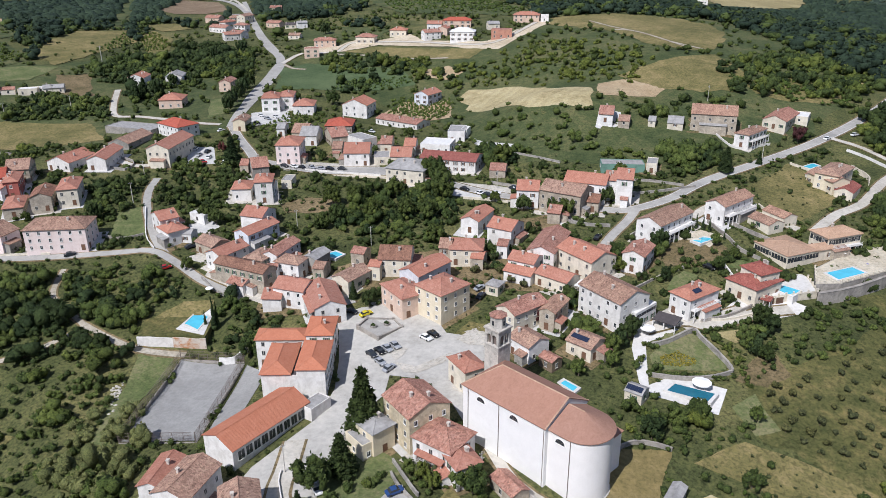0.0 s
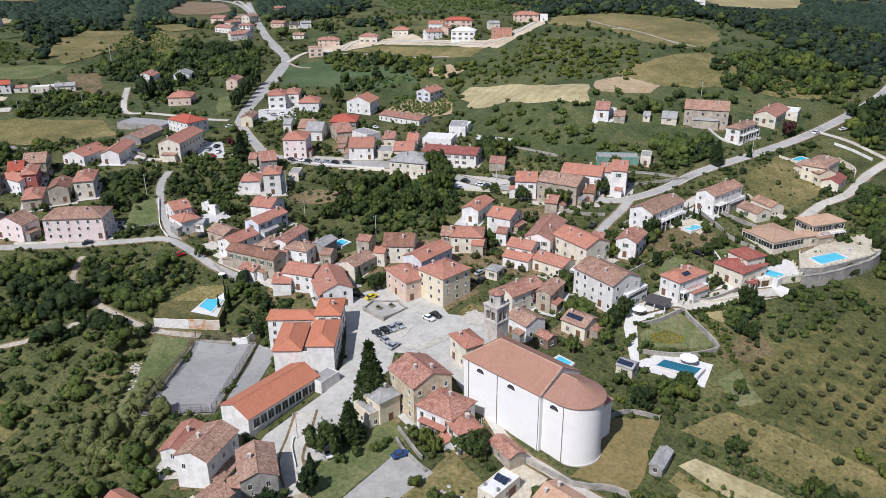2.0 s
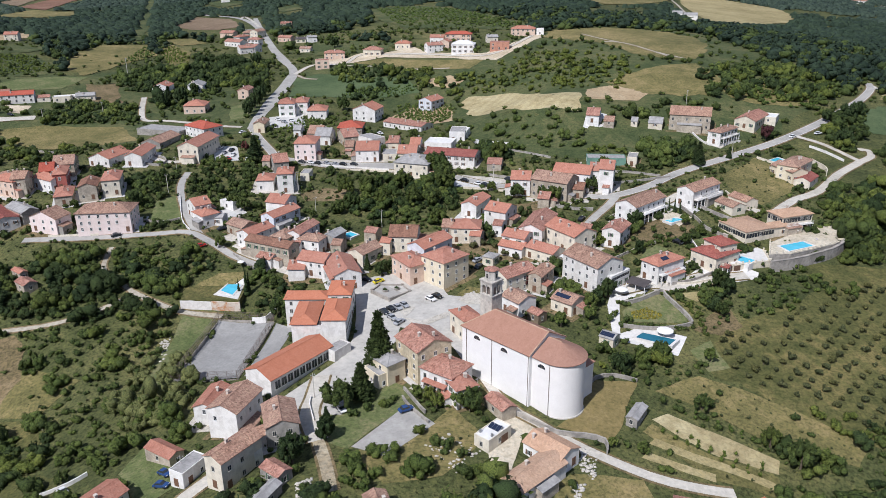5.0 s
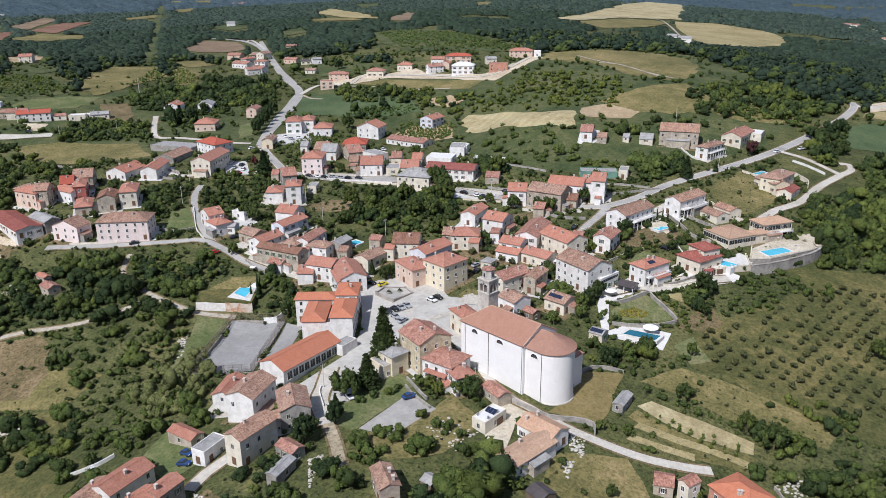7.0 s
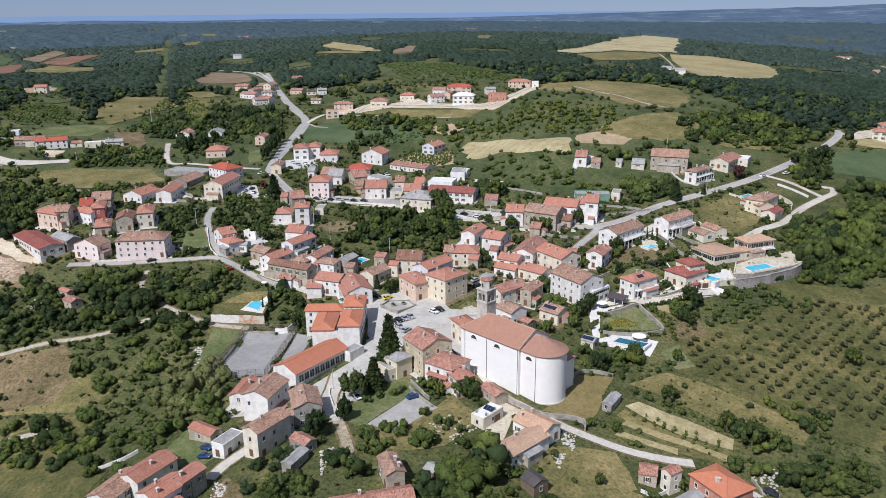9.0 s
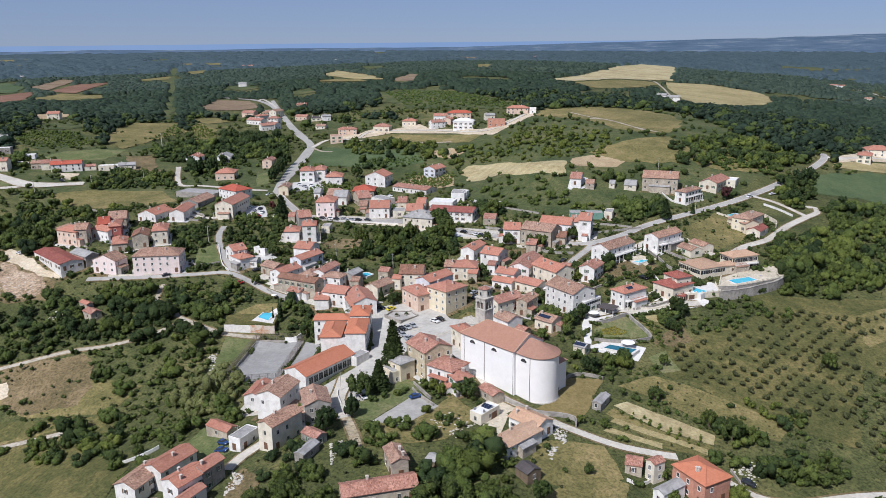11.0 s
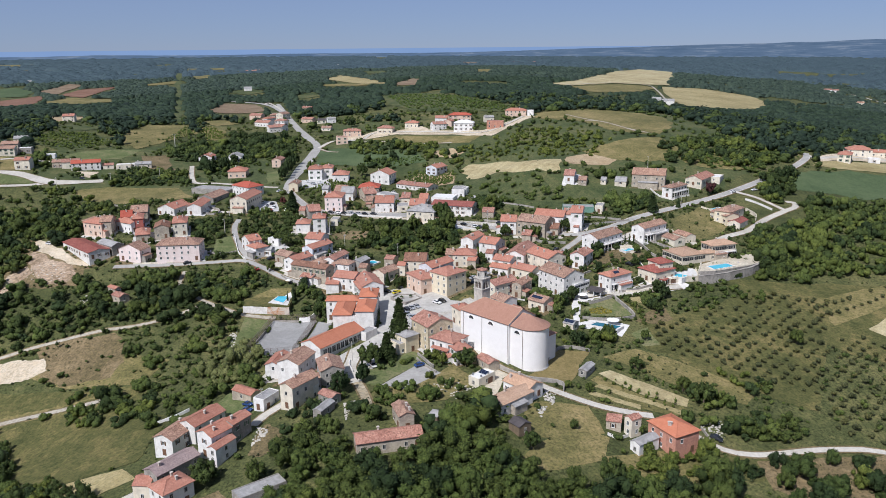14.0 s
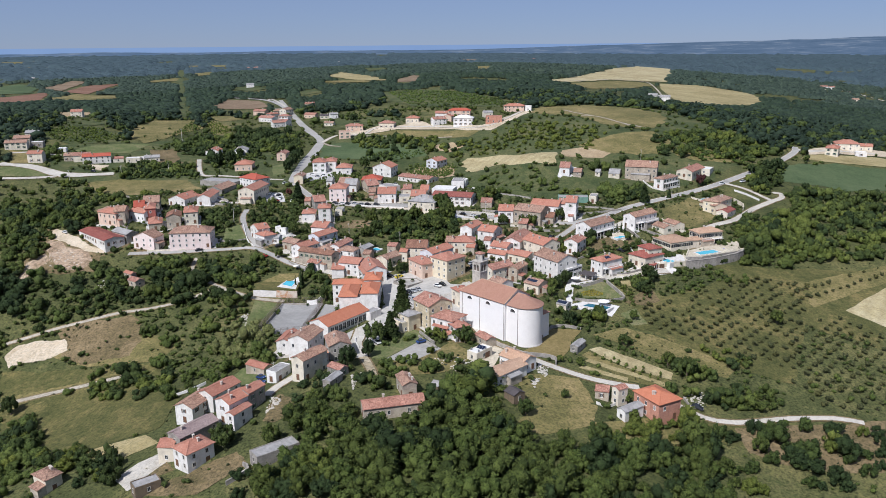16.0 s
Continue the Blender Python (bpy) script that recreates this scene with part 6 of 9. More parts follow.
# ---- the school ----
house(-44.2, 179.2, 90, 16.0, 7.6, 9.0, "hip", "brightclay", "white", label="white school wing with a bright orange hipped roof", windows=False, chimney=False, name="school_building")
wing = house(-34.8, 178.4, 90, 15.0, 7.4, 9.0, "hip", "brightclay", "white", label="white school wing with rows of windows beside the street", windows=False, chimney=False, name="school_building")
for fl in range(3):
    for k in range(6):
        window_on(wing, pose(-6.2 + 2.5 * k, -3.7, 0.9 + 2.85 * fl), 1.5, 1.6, "white")
house(-39.5, 178.5, 90, 15.0, 2.0, 7.4, "flat", "dark", "white", label="narrow white stair hall between two school wings", windows=False, name="school_building")
house(-46.4, 193.2, 0, 14.4, 6.4, 8.9, "hip", "brightclay", "white", label="white rear school block with a bright orange hipped roof", chimney=False, name="school_building")
house(-35.0, 193.4, 90, 11.0, 7.4, 9.2, "hip", "brightclay", "white", label="white rear school wing with a hipped orange roof and chimney", name="school_building")
gym = house(-46.0, 157.0, 54, 24.5, 10.5, 5.4, "gable", "brightclay", "white", label="long white school gym with an orange roof and window band", windows=False, chimney=False, name="school_gym")
for k in range(9):
    window_on(gym, pose(-9.8 + 2.4 * k, -5.25, 1.7), 1.9, 2.5, "white")
house(-33.0, 164.6, 54, 7.0, 4.2, 3.2, "flat", "grey", "white", label="low white entrance annex of the school", windows=False, name="school_annex")


# ---- walls, terraces, pools, cars, poles ----
wall_mat("rusty", (0.66, 0.58, 0.50), (0.50, 0.24, 0.11))
CAR_COLS = {"dark": (0.03, 0.035, 0.045), "black": (0.012, 0.012, 0.014), "grey": (0.36, 0.37, 0.39), "white": (0.78, 0.78, 0.77), "yellow": (0.62, 0.50, 0.03), "blue": (0.03, 0.07, 0.20), "red": (0.40, 0.03, 0.025)}
for cname, ccol in CAR_COLS.items():
    plain_mat("paint_" + cname, ccol, 0.25, 0.1, 0.04)


def garden_wall(mat, height, thick, pts):
    """A free-standing or retaining wall along a line, following the ground, with a coping."""
    line = curve_through(pts, 3.0) if len(pts) > 2 else [Vector(pts[0]).lerp(Vector(pts[1]), k / 6) for k in range(7)]
    bm = bmesh.new()
    prev = None
    for i, p in enumerate(line):
        q = line[min(i + 1, len(line) - 1)] - line[max(i - 1, 0)]
        n = Vector((-q.y, q.x)).normalized() * thick / 2
        z = gz(p.x, p.y)
        top = z + height + noise.noise((p.x * 0.4, p.y * 0.4, 2)) * 0.08 * height
        ring = [bm.verts.new((p.x + s * n.x * e, p.y + s * n.y * e, h)) for s, e, h in ((-1, 1, z - 1.5), (-1, 1, top - 0.12), (-1, 1.3, top - 0.1), (-1, 1.3, top), (1, 1.3, top), (1, 1.3, top - 0.1), (1, 1, top - 0.12), (1, 1, z - 1.5))]
        if prev:
            for k in range(7):
                bm.faces.new((prev[k], prev[k + 1], ring[k + 1], ring[k]))
        else:
            bm.faces.new(ring)
        prev = ring
    bm.faces.new(prev[::-1])
    word = {"terrace_stone": "grey dry-stone wall along the terraces", "white": "white rendered garden wall", "cream": "cream rendered garden wall", "rusty": "white retaining wall stained with rust-brown streaks"}[mat]
    tagged(new("garden_wall", bm_mesh("garden_wall", bm, mat)), word, "wall", "garden walls")


def terrace(mat, paving, ztop, ring, label):
    """A raised platform with a retaining wall on its outer side and paving on top."""
    low = min(gz(*p) for p in ring) - 1.0
    t = thing("terrace", pose(ring[0][0], ring[0][1], 0), label, "terrace")
    rel = [(x - ring[0][0], y - ring[0][1]) for x, y in ring]
    bm = bmesh.new()
    prism(bm, rel, low, ztop)
    part("retaining_wall", bm, mat, t)
    bm = bmesh.new()
    cx, cy = sum(p[0] for p in rel) / len(rel), sum(p[1] for p in rel) / len(rel)
    prism(bm, [(cx + (x - cx) * 0.97, cy + (y - cy) * 0.97) for x, y in rel], ztop, ztop + 0.05)
    part("paving", bm, paving, t)
    n = len(rel)
    for i in range(n):
        a, b = Vector(rel[i]), Vector(rel[(i + 1) % n])
        if (a + b).y / 2 > cy + 1.0:
            continue
        L = (b - a).length
        yaw = math.degrees(math.atan2((b - a).y, (b - a).x))
        for k in range(int(L / 2.6) + 1):
            bm = bmesh.new()
            box(bm, -0.2, 0.2, -0.2, 0.2, 0, 1.0)
            box(bm, -0.26, 0.26, -0.26, 0.26, 1.0, 1.1)
            p = a.lerp(b, min(1, k * 2.6 / L))
            part("parapet_post", bm, "cream", t, at=pose(p.x, p.y, ztop, 0, 0, yaw))
        bm = bmesh.new()
        box(bm, 0, L, -0.07, 0.07, 0, 0.45)
        part("parapet", bm, "cream", t, at=pose(a.x, a.y, ztop, 0, 0, yaw))
    return t


def pool(kind, ring, z=None):
    """A swimming pool: pale coping and water a hand below it."""
    cx, cy = sum(p[0] for p in ring) / len(ring), sum(p[1] for p in ring) / len(ring)
    z = max(gz(*p) for p in ring) + 0.16 if z is None else z
    t = thing("swimming_pool", pose(cx, cy, z), "bright blue swimming pool with a pale stone edge" if kind == "blue" else "dark teal swimming pool in a white terrace", "pool")
    rel = [(x - cx, y - cy) for x, y in ring]
    grow = lambda k: [(x * (1 + k / max(0.1, math.hypot(x, y))), y * (1 + k / max(0.1, math.hypot(x, y)))) for x, y in rel]
    bm = bmesh.new()
    out, inn = grow(1.0), rel
    n = len(rel)
    vo, vi = [bm.verts.new((x, y, 0.06)) for x, y in out], [bm.verts.new((x, y, 0.06)) for x, y in inn]
    wo, wi = [bm.verts.new((x, y, -2.5)) for x, y in out], [bm.verts.new((x, y, -0.5)) for x, y in inn]
    for i in range(n):
        j = (i + 1) % n
        bm.faces.new((vo[i], vo[j], vi[j], vi[i]))
        bm.faces.new((vo[i], vo[j], wo[j], wo[i]))
        bm.faces.new((vi[i], vi[j], wi[j], wi[i]))
    part("coping", bm, "whitepave", t)
    bm = bmesh.new()
    bm.faces.new([bm.verts.new((x, y, -0.05)) for x, y in rel])
    me = bm_mesh("water", bm, "pool_blue" if kind == "blue" else "pool_teal")
    if me.polygons[0].normal.z < 0:
        me.flip_normals()
    part("water", me, None, t)
    PLOTS.append((cx, cy, 0, 9, 7))


CAR = {}


def car(x, y, yaw, col):
    """A parked car."""
    if "glass" not in CAR:
        bm = bmesh.new()
        prof = [(-2.0, 0.62), (-1.55, 0.9), (-1.0, 1.4), (0.35, 1.42), (1.0, 0.95), (1.05, 0.62)]
        sides = [[bm.verts.new((px, s * (0.74 if z > 1.2 else 0.83), z)) for px, z in prof] for s in (-1, 1)]
        for i in range(5):
            bm.faces.new((sides[0][i], sides[0][i + 1], sides[1][i + 1], sides[1][i]))
        bm.faces.new(sides[0])
        bm.faces.new(sides[1][::-1])
        CAR["glass"] = bm_mesh("glasshouse", bm, "pane_dark")
        bm = bmesh.new()
        bmesh.ops.create_cone(bm, cap_ends=True, segments=12, radius1=0.32, radius2=0.32, depth=0.22)
        bmesh.ops.rotate(bm, verts=bm.verts, cent=(0, 0, 0), matrix=Matrix.Rotation(radians(90), 3, "X"))
        CAR["wheel"] = bm_mesh("wheel", bm, "tyre")
        bm = bmesh.new()
        box(bm, -0.04, 0.04, -0.22, 0.22, -0.09, 0.09)
        CAR["lamp"] = bm_mesh("headlight", bm, "frame_white")
    if col not in CAR:
        bm = bmesh.new()
        prof = [(-2.1, 0.28), (-2.15, 0.62), (-2.0, 0.88), (-1.5, 0.94), (0.95, 0.96), (1.95, 0.78), (2.12, 0.55), (2.08, 0.28)]
        sides = [[bm.verts.new((px, s * 0.87, z)) for px, z in prof] for s in (-1, 1)]
        for i in range(8):
            j = (i + 1) % 8
            bm.faces.new((sides[0][i], sides[0][j], sides[1][j], sides[1][i]))
        bm.faces.new(sides[0])
        bm.faces.new(sides[1][::-1])
        bmesh.ops.bevel(bm, geom=bm.edges[:], offset=0.06, segments=1, affect="EDGES")
        bd = bm_mesh("body", bm, "paint_" + col)
        bm = bmesh.new()
        box(bm, -1.0, 0.38, -0.72, 0.72, 1.40, 1.46)
        CAR[col] = (bd, bm_mesh("car_roof", bm, "paint_" + col))
    e = Vector((math.cos(radians(yaw)), math.sin(radians(yaw))))
    pitch = math.degrees(math.atan2(gz(x + e.x * 1.3, y + e.y * 1.3) - gz(x - e.x * 1.3, y - e.y * 1.3), 2.6))
    word = {"dark": "dark blue-grey", "grey": "silver-grey"}.get(col, col)
    c = thing("car", pose(x, y, gz(x, y) + 0.30, 0, -pitch, yaw), "%s parked hatchback car" % word, "car", "parked cars")
    part("body", CAR[col][0], None, c)
    part("car_roof", CAR[col][1], None, c)
    part("glasshouse", CAR["glass"], None, c)
    for wx in (-1.3, 1.3):
        for wy in (-0.8, 0.8):
            part("wheel", CAR["wheel"], None, c, at=pose(wx, wy, 0.3))
    for wy in (-0.6, 0.6):
        part("headlight", CAR["lamp"], None, c, at=pose(2.06, wy, 0.66))
    PLOTS.append((x, y, yaw, 4.6, 2.2))


def pole(x, y, h):
    """A wooden or concrete line pole with a cross-arm."""
    t = thing("utility_pole", pose(x, y, gz(x, y), 0, 0, 30), "slender grey utility pole with a cross-arm", "pole", "utility poles")
    bm = bmesh.new()
    bmesh.ops.create_cone(bm, cap_ends=True, segments=8, radius1=0.02 * h, radius2=0.011 * h, depth=h + 1)
    part("pole", bm, "frame_stone", t, at=pose(0, 0, h / 2 - 0.5))
    bm = bmesh.new()
    box(bm, -0.09 * h, 0.09 * h, -0.06, 0.06, h - 0.7, h - 0.58)
    part("cross_arm", bm, "steel", t)
    for s in (-0.08, 0.0, 0.08):
        bm = bmesh.new()
        bmesh.ops.create_cone(bm, cap_ends=True, segments=6, radius1=0.07, radius2=0.05, depth=0.25)
        part("insulator", bm, "frame_white", t, at=pose(s * h, 0, h - 0.45))


def court_fence(a, b):
    """A tall wire fence with posts and rails."""
    a, b = Vector(a), Vector(b)
    L = (b - a).length
    z0 = gz(*a)
    yaw = math.degrees(math.atan2((b - a).y, (b - a).x))
    t = thing("court_fence", pose(a.x, a.y, z0, 0, 0, yaw), "dark steel mesh fence round the sports court", "fence", "court fences")
    n = int(L / 3)
    for k in range(n + 1):
        p = a.lerp(b, k / n)
        bm = bmesh.new()
        box(bm, -0.05, 0.05, -0.05, 0.05, -0.5, 3.2)
        part("post", bm, "gutter", t, at=pose(L * k / n, 0, gz(p.x, p.y) - z0))
    slope = (gz(*b) - z0) / L
    for h in (0.15, 1.1, 2.1, 3.1):
        bm = bmesh.new()
        box(bm, 0, L, -0.03, 0.03, h - 0.03, h + 0.03)
        part("rail", bm, "gutter", t, at=Matrix.Shear("XY", 4, (0, 0)) @ pose(0, 0, 0, 0, -math.degrees(math.atan(slope)), 0))
    bm = bmesh.new()
    for k in range(int(L / 0.3)):
        box(bm, k * 0.3, k * 0.3 + 0.035, -0.012, 0.012, 0.1, 3.1)
    ob = part("wire_mesh", bm, "gutter", t, at=pose(0, 0, 0, 0, -math.degrees(math.atan(slope)), 0))
    tagged(ob, kind="stuff")
    bm = bmesh.new()
    box(bm, 0, L, -0.2, 0.2, -1.2, 0.12)
    part("base_wall", bm, "terrace_stone", t, at=pose(0, 0, 0, 0, -math.degrees(math.atan(slope)), 0))


def house_at(x, y):
    return min(HOUSES, key=lambda h: (h.matrix_basis.translation.x - x) ** 2 + (h.matrix_basis.translation.y - y) ** 2)


def plot_at(x, y):
    return min(PLOTS, key=lambda p: (p[0] - x) ** 2 + (p[1] - y) ** 2)


def solar_on(x, y, h, d, rise, side, along, w, cols):
    """Solar panels lying on a roof slope of the house nearest to x, y."""
    hs = house_at(x, y)
    tilt = math.degrees(math.atan2(rise, d / 2))
    for k in range(cols):
        bm = bmesh.new()
        box(bm, -w / 2, w / 2, -0.8, 0.8, 0, 0.05)
        box(bm, -w / 2 - 0.03, w / 2 + 0.03, -0.83, 0.83, 0.0, 0.03)
        yy = side * d * 0.25
        part("solar_panel", bm, "solar", hs, at=pose(along + k * (w + 0.08), yy, h + rise * 0.5 + 0.26, -side * tilt, 0, 0))


def veranda(x, y, ax, depth, h, w, d, level=2.9):
    """A columned balcony on one side of the house nearest to x, y."""
    hs = house_at(x, y)
    turn = pose(0, 0, 0, 0, 0, ax)
    off = (d if ax % 180 == 0 else w) / 2
    span = (w if ax % 180 == 0 else d) - 1.0
    bm = bmesh.new()
    box(bm, -span / 2, span / 2, -off - depth, -off, level, level + 0.22)
    part("balcony_slab", bm, "white", hs, at=turn)
    n = max(3, int(span / 2.6))
    for k in range(n + 1):
        bm = bmesh.new()
        px = -span / 2 + 0.15 + (span - 0.3) * k / n
        prism(bm, [(px + 0.17 * math.cos(a), -off - depth + 0.2 + 0.17 * math.sin(a)) for a in np.linspace(0, 2 * math.pi, 8, endpoint=False)], -0.6, level)
        part("column", bm, "white", hs, at=turn)
    for z in (level + 0.65, level + 1.1):
        bm = bmesh.new()
        box(bm, -span / 2, span / 2, -off - depth + 0.03, -off - depth + 0.1, z, z + 0.07)
        part("railing", bm, "frame_white", hs, at=turn)
    for k in range(int(span / 0.5)):
        bm = bmesh.new()
        px = -span / 2 + 0.1 + k * 0.5
        box(bm, px, px + 0.05, -off - depth + 0.05, -off - depth + 0.09, level + 0.2, level + 1.1)
        part("baluster", bm, "frame_white", hs, at=turn)
    bm = bmesh.new()
    box(bm, -span / 2 + 0.4, span / 2 - 0.4, -off - 0.03, -off + 0.02, 0.1, 2.5)
    part("glazed_front", bm, "pane_dark", hs, at=turn)


def parasol(x, y, r, mat, label):
    t = thing("parasol", pose(x, y, gz(x, y)), label, "parasol", "parasols")
    bm = bmesh.new()
    bmesh.ops.create_cone(bm, cap_ends=True, segments=8, radius1=0.05, radius2=0.04, depth=2.6)
    part("pole", bm, "steel", t, at=pose(0, 0, 1.3))
    bm = bmesh.new()
    rim = [bm.verts.new((r * math.cos(a), r * math.sin(a), 2.35)) for a in np.linspace(0, 2 * math.pi, 10, endpoint=False)]
    low = [bm.verts.new((v.co.x, v.co.y, 2.2)) for v in rim]
    tip = bm.verts.new((0, 0, 2.85))
    for i in range(10):
        bm.faces.new((rim[i], rim[(i + 1) % 10], tip))
        bm.faces.new((low[i], low[(i + 1) % 10], rim[(i + 1) % 10], rim[i]))
    part("canopy", bm, mat, t)


plain_mat("canvas_white", (0.80, 0.79, 0.76), 0.9, 0, 0.05)
plain_mat("canvas_blue", (0.10, 0.10, 0.42), 0.9, 0, 0.1)
car(-24.2, 211.9, 32, "yellow")
car(-28.9, 213.8, -29, "black")
car(-28.1, 133.7, -62, "white")
car(-72.8, 338.5, -37, "dark")
car(-68.2, 337.4, -37, "white")
car(-64.3, 336.2, -38, "black")
car(-59.8, 336.1, -46, "grey")
car(-55.2, 334.3, -24, "grey")
car(-51.4, 334.1, -25, "black")
car(-45.7, 333.7, -26, "dark")
car(9.2, 302.6, -37, "black")
car(15.4, 297.1, -47, "white")
car(18.3, 295.2, -31, "dark")
car(21.8, 295.6, -13, "white")
car(29.5, 299.5, -37, "dark")
car(55.2, 251.4, 56, "black")
car(54.6, 242.2, 66, "grey")
car(-120.3, 361.5, 83, "white")
car(-116.2, 352.7, 83, "grey")
car(-113.5, 357.6, 73, "dark")
car(-111.6, 342.6, -29, "red")
car(-110.6, 349.5, 87, "white")
car(-101.7, 422.8, -50, "white")
car(-96.8, 417.1, -35, "grey")
car(-92.9, 420.8, -35, "white")
car(-100.6, 407.8, -36, "dark")
car(-135.6, 254.7, 27, "dark")
car(-98.0, 245.5, 29, "red")
car(-93.2, 259.6, 33, "dark")
car(-68.9, 110.6, -19, "blue")
car(-27.7, 380.3, -49, "black")
car(-37.5, 398.6, -43, "white")
car(-101.3, 342.6, 83, "white")
car(-116.1, 392.6, 52, "white")
car(-274.0, 438.7, -23, "dark")
car(178.2, 343.6, 34, "white")
car(193.7, 349.3, 26, "white")
car(-224.1, 287.4, -33, "white")
car(-69.8, 115.3, -36, "blue")
car(87.0, 99.8, -30, "dark")
car(87.3, 227.7, -43, "black")
car(12.1, 218.3, 59, "dark")
car(12.0, 223.4, 39, "grey")
car(-96.5, 116.3, -42, "white")
def raised_garden(ring, patio, ztop):
    """A level garden held by a wall, with a paved corner."""
    t = thing("raised_garden", pose(ring[0][0], ring[0][1], 0), "level walled garden of worn grass with a white paved pool corner", "garden")
    rel = lambda r: [(x - ring[0][0], y - ring[0][1]) for x, y in r]
    bm = bmesh.new()
    prism(bm, rel(ring), min(gz(*p) for p in ring) - 1.0, ztop)
    part("grass", bm, "grovegrass", t)
    bm = bmesh.new()
    prism(bm, rel(patio), ztop - 0.3, ztop + 0.12)
    part("paving", bm, "whitepave", t)
    CLEAR.append(("gravel", ring))


raised_garden([(-94.9, 206.8), (-83.8, 206.9), (-73.6, 206.2), (-73.8, 217), (-79.5, 225.9), (-90.3, 228), (-96.3, 217.5)], [(-84.2, 211.1), (-74.3, 207.1), (-75.1, 218.8), (-79.7, 226.5)], -1.6)
pool("blue", [(-82.4, 214.4), (-77.1, 210.4), (-76.2, 218.8), (-80.5, 223.6)], -1.35)
pool("blue", [(104.1, 212.7), (107.3, 216.3), (110.9, 212.5), (106.9, 209.0)], 9.7)
pool("blue", [(132.4, 335.0), (138.0, 340.2), (141.1, 336.9), (135.2, 331.6)])
pool("blue", [(-43.7, 252.0), (-39.1, 255.4), (-36.0, 252.6), (-38.5, 249.2)])
pool("blue", [(154.0, 312.3), (160.2, 317.0), (161.2, 313.2), (155.6, 309.3)])
pool("blue", [(30.9, 171.8), (32.3, 173.3), (35.1, 169.9), (33.6, 168.0)])
pool("blue", [(-3.8, 368.8), (-2.5, 374.5), (5.6, 367.2), (4.9, 362.0)])
garden_wall("white", 2.4, .3, [(-67.5, 198.3), (-62.6, 197.5), (-59.6, 201.9)])
garden_wall("white", 3.2, .4, [(-94.9, 206.5), (-83.8, 206.6)])
garden_wall("rusty", 3.5, .4, [(-83.8, 206.6), (-73.4, 205.9)])
garden_wall("terrace_stone", 4.2, .8, [(114.7, 208.5), (122.4, 210.7), (133.0, 215.5), (144.9, 222.5), (155.7, 233.8)])
garden_wall("cream", 1.2, .3, [(137.6, 226.6), (148.2, 232.7), (155.5, 236.1), (155.7, 233.8)])
garden_wall("terrace_stone", 1.6, .5, [(58.8, 187.6), (64.1, 189.4), (72.3, 194.2), (73.6, 191.2), (77.6, 179.9), (78.0, 176.5)])
garden_wall("terrace_stone", 1.3, .4, [(54.9, 174.9), (64.4, 173.3), (72.3, 174.3), (78.0, 176.5)])
garden_wall("cream", 1.0, .3, [(72.8, 200.9), (82.9, 199.5), (94.2, 202.7)])
garden_wall("white", 1.0, .25, [(66.1, 198.3), (74.8, 202.0)])
garden_wall("terrace_stone", 1.2, .4, [(36.9, 138.7), (41.9, 147.7), (47.8, 149.4), (53.9, 147.4)])
garden_wall("terrace_stone", 1.6, .4, [(18.4, 130.4), (27.9, 123.4), (34.6, 123.0), (39.8, 121.5), (39.5, 117.4)])
garden_wall("terrace_stone", 1.0, .4, [(-12.1, 138.6), (-10.1, 134.1), (-4.8, 126.4)])
garden_wall("white", .9, .2, [(-37.5, 141.6), (-37.3, 137.7), (-34.9, 129.7)])
garden_wall("terrace_stone", 1.2, .4, [(-159.6, 351.4), (-143.6, 341.9), (-143.3, 330.9), (-157.8, 336.9)])
garden_wall("terrace_stone", 1.0, .4, [(-128.9, 267.5), (-120.3, 265.8), (-113.7, 268.9)])
garden_wall("white", 1.0, .25, [(-120.3, 291.0), (-112.3, 267.7), (-106.4, 258.8)])
garden_wall("terrace_stone", 1.1, .35, [(-83.7, 239.3), (-77.2, 231.9), (-70.1, 227.1)])
garden_wall("cream", 1.0, .25, [(-164.3, 255.5), (-143.4, 255.7)])
garden_wall("terrace_stone", 1.4, .4, [(99.4, 266.6), (107.4, 253.2), (114.9, 244.4)])
garden_wall("terrace_stone", 1.2, .4, [(66.1, 250.6), (76.6, 258.6), (79.0, 251.8)])
garden_wall("cream", 1.1, .25, [(149.3, 315.1), (155.6, 307.8), (161.7, 293.3)])
garden_wall("cream", 2.2, .3, [(174.7, 312.5), (177.2, 303.0), (174.9, 297.4)])
garden_wall("white", 1.0, .3, [(126.4, 352.3), (131.5, 330.7), (148.5, 335.6)])
garden_wall("terrace_stone", 1.2, .4, [(20.7, 307.6), (31.9, 300.5)])
garden_wall("white", 1.0, .2, [(-62.7, 334.1), (-27.5, 324.0)])
garden_wall("terrace_stone", 1.0, .4, [(16.4, 351.4), (34.9, 338.2), (51.9, 323.3)])
garden_wall("terrace_stone", 1.1, .4, [(-237.1, 374.9), (-208.5, 358)])
garden_wall("white", 1.2, .25, [(-103.8, 117.4), (-101.7, 117.6), (-96.4, 119.5), (-92.9, 122.3)])
garden_wall("terrace_stone", 1.5, .4, [(-65.3, 51.0), (-59.8, 55.8), (-62.2, 58.8)])
garden_wall("white", 1.0, .25, [(50.3, 94.7), (53.9, 93.3), (58.5, 96.6)])
garden_wall("terrace_stone", 1.0, .3, [(83.6, 104.8), (84.5, 100.8), (84.5, 98.8)])
pole(-127.1, 295.9, 9)
pole(-131.5, 322.5, 8)
pole(-56.0, 273.9, 8)
pole(-26.3, 258.5, 8)
pole(-67.8, 298.6, 10)
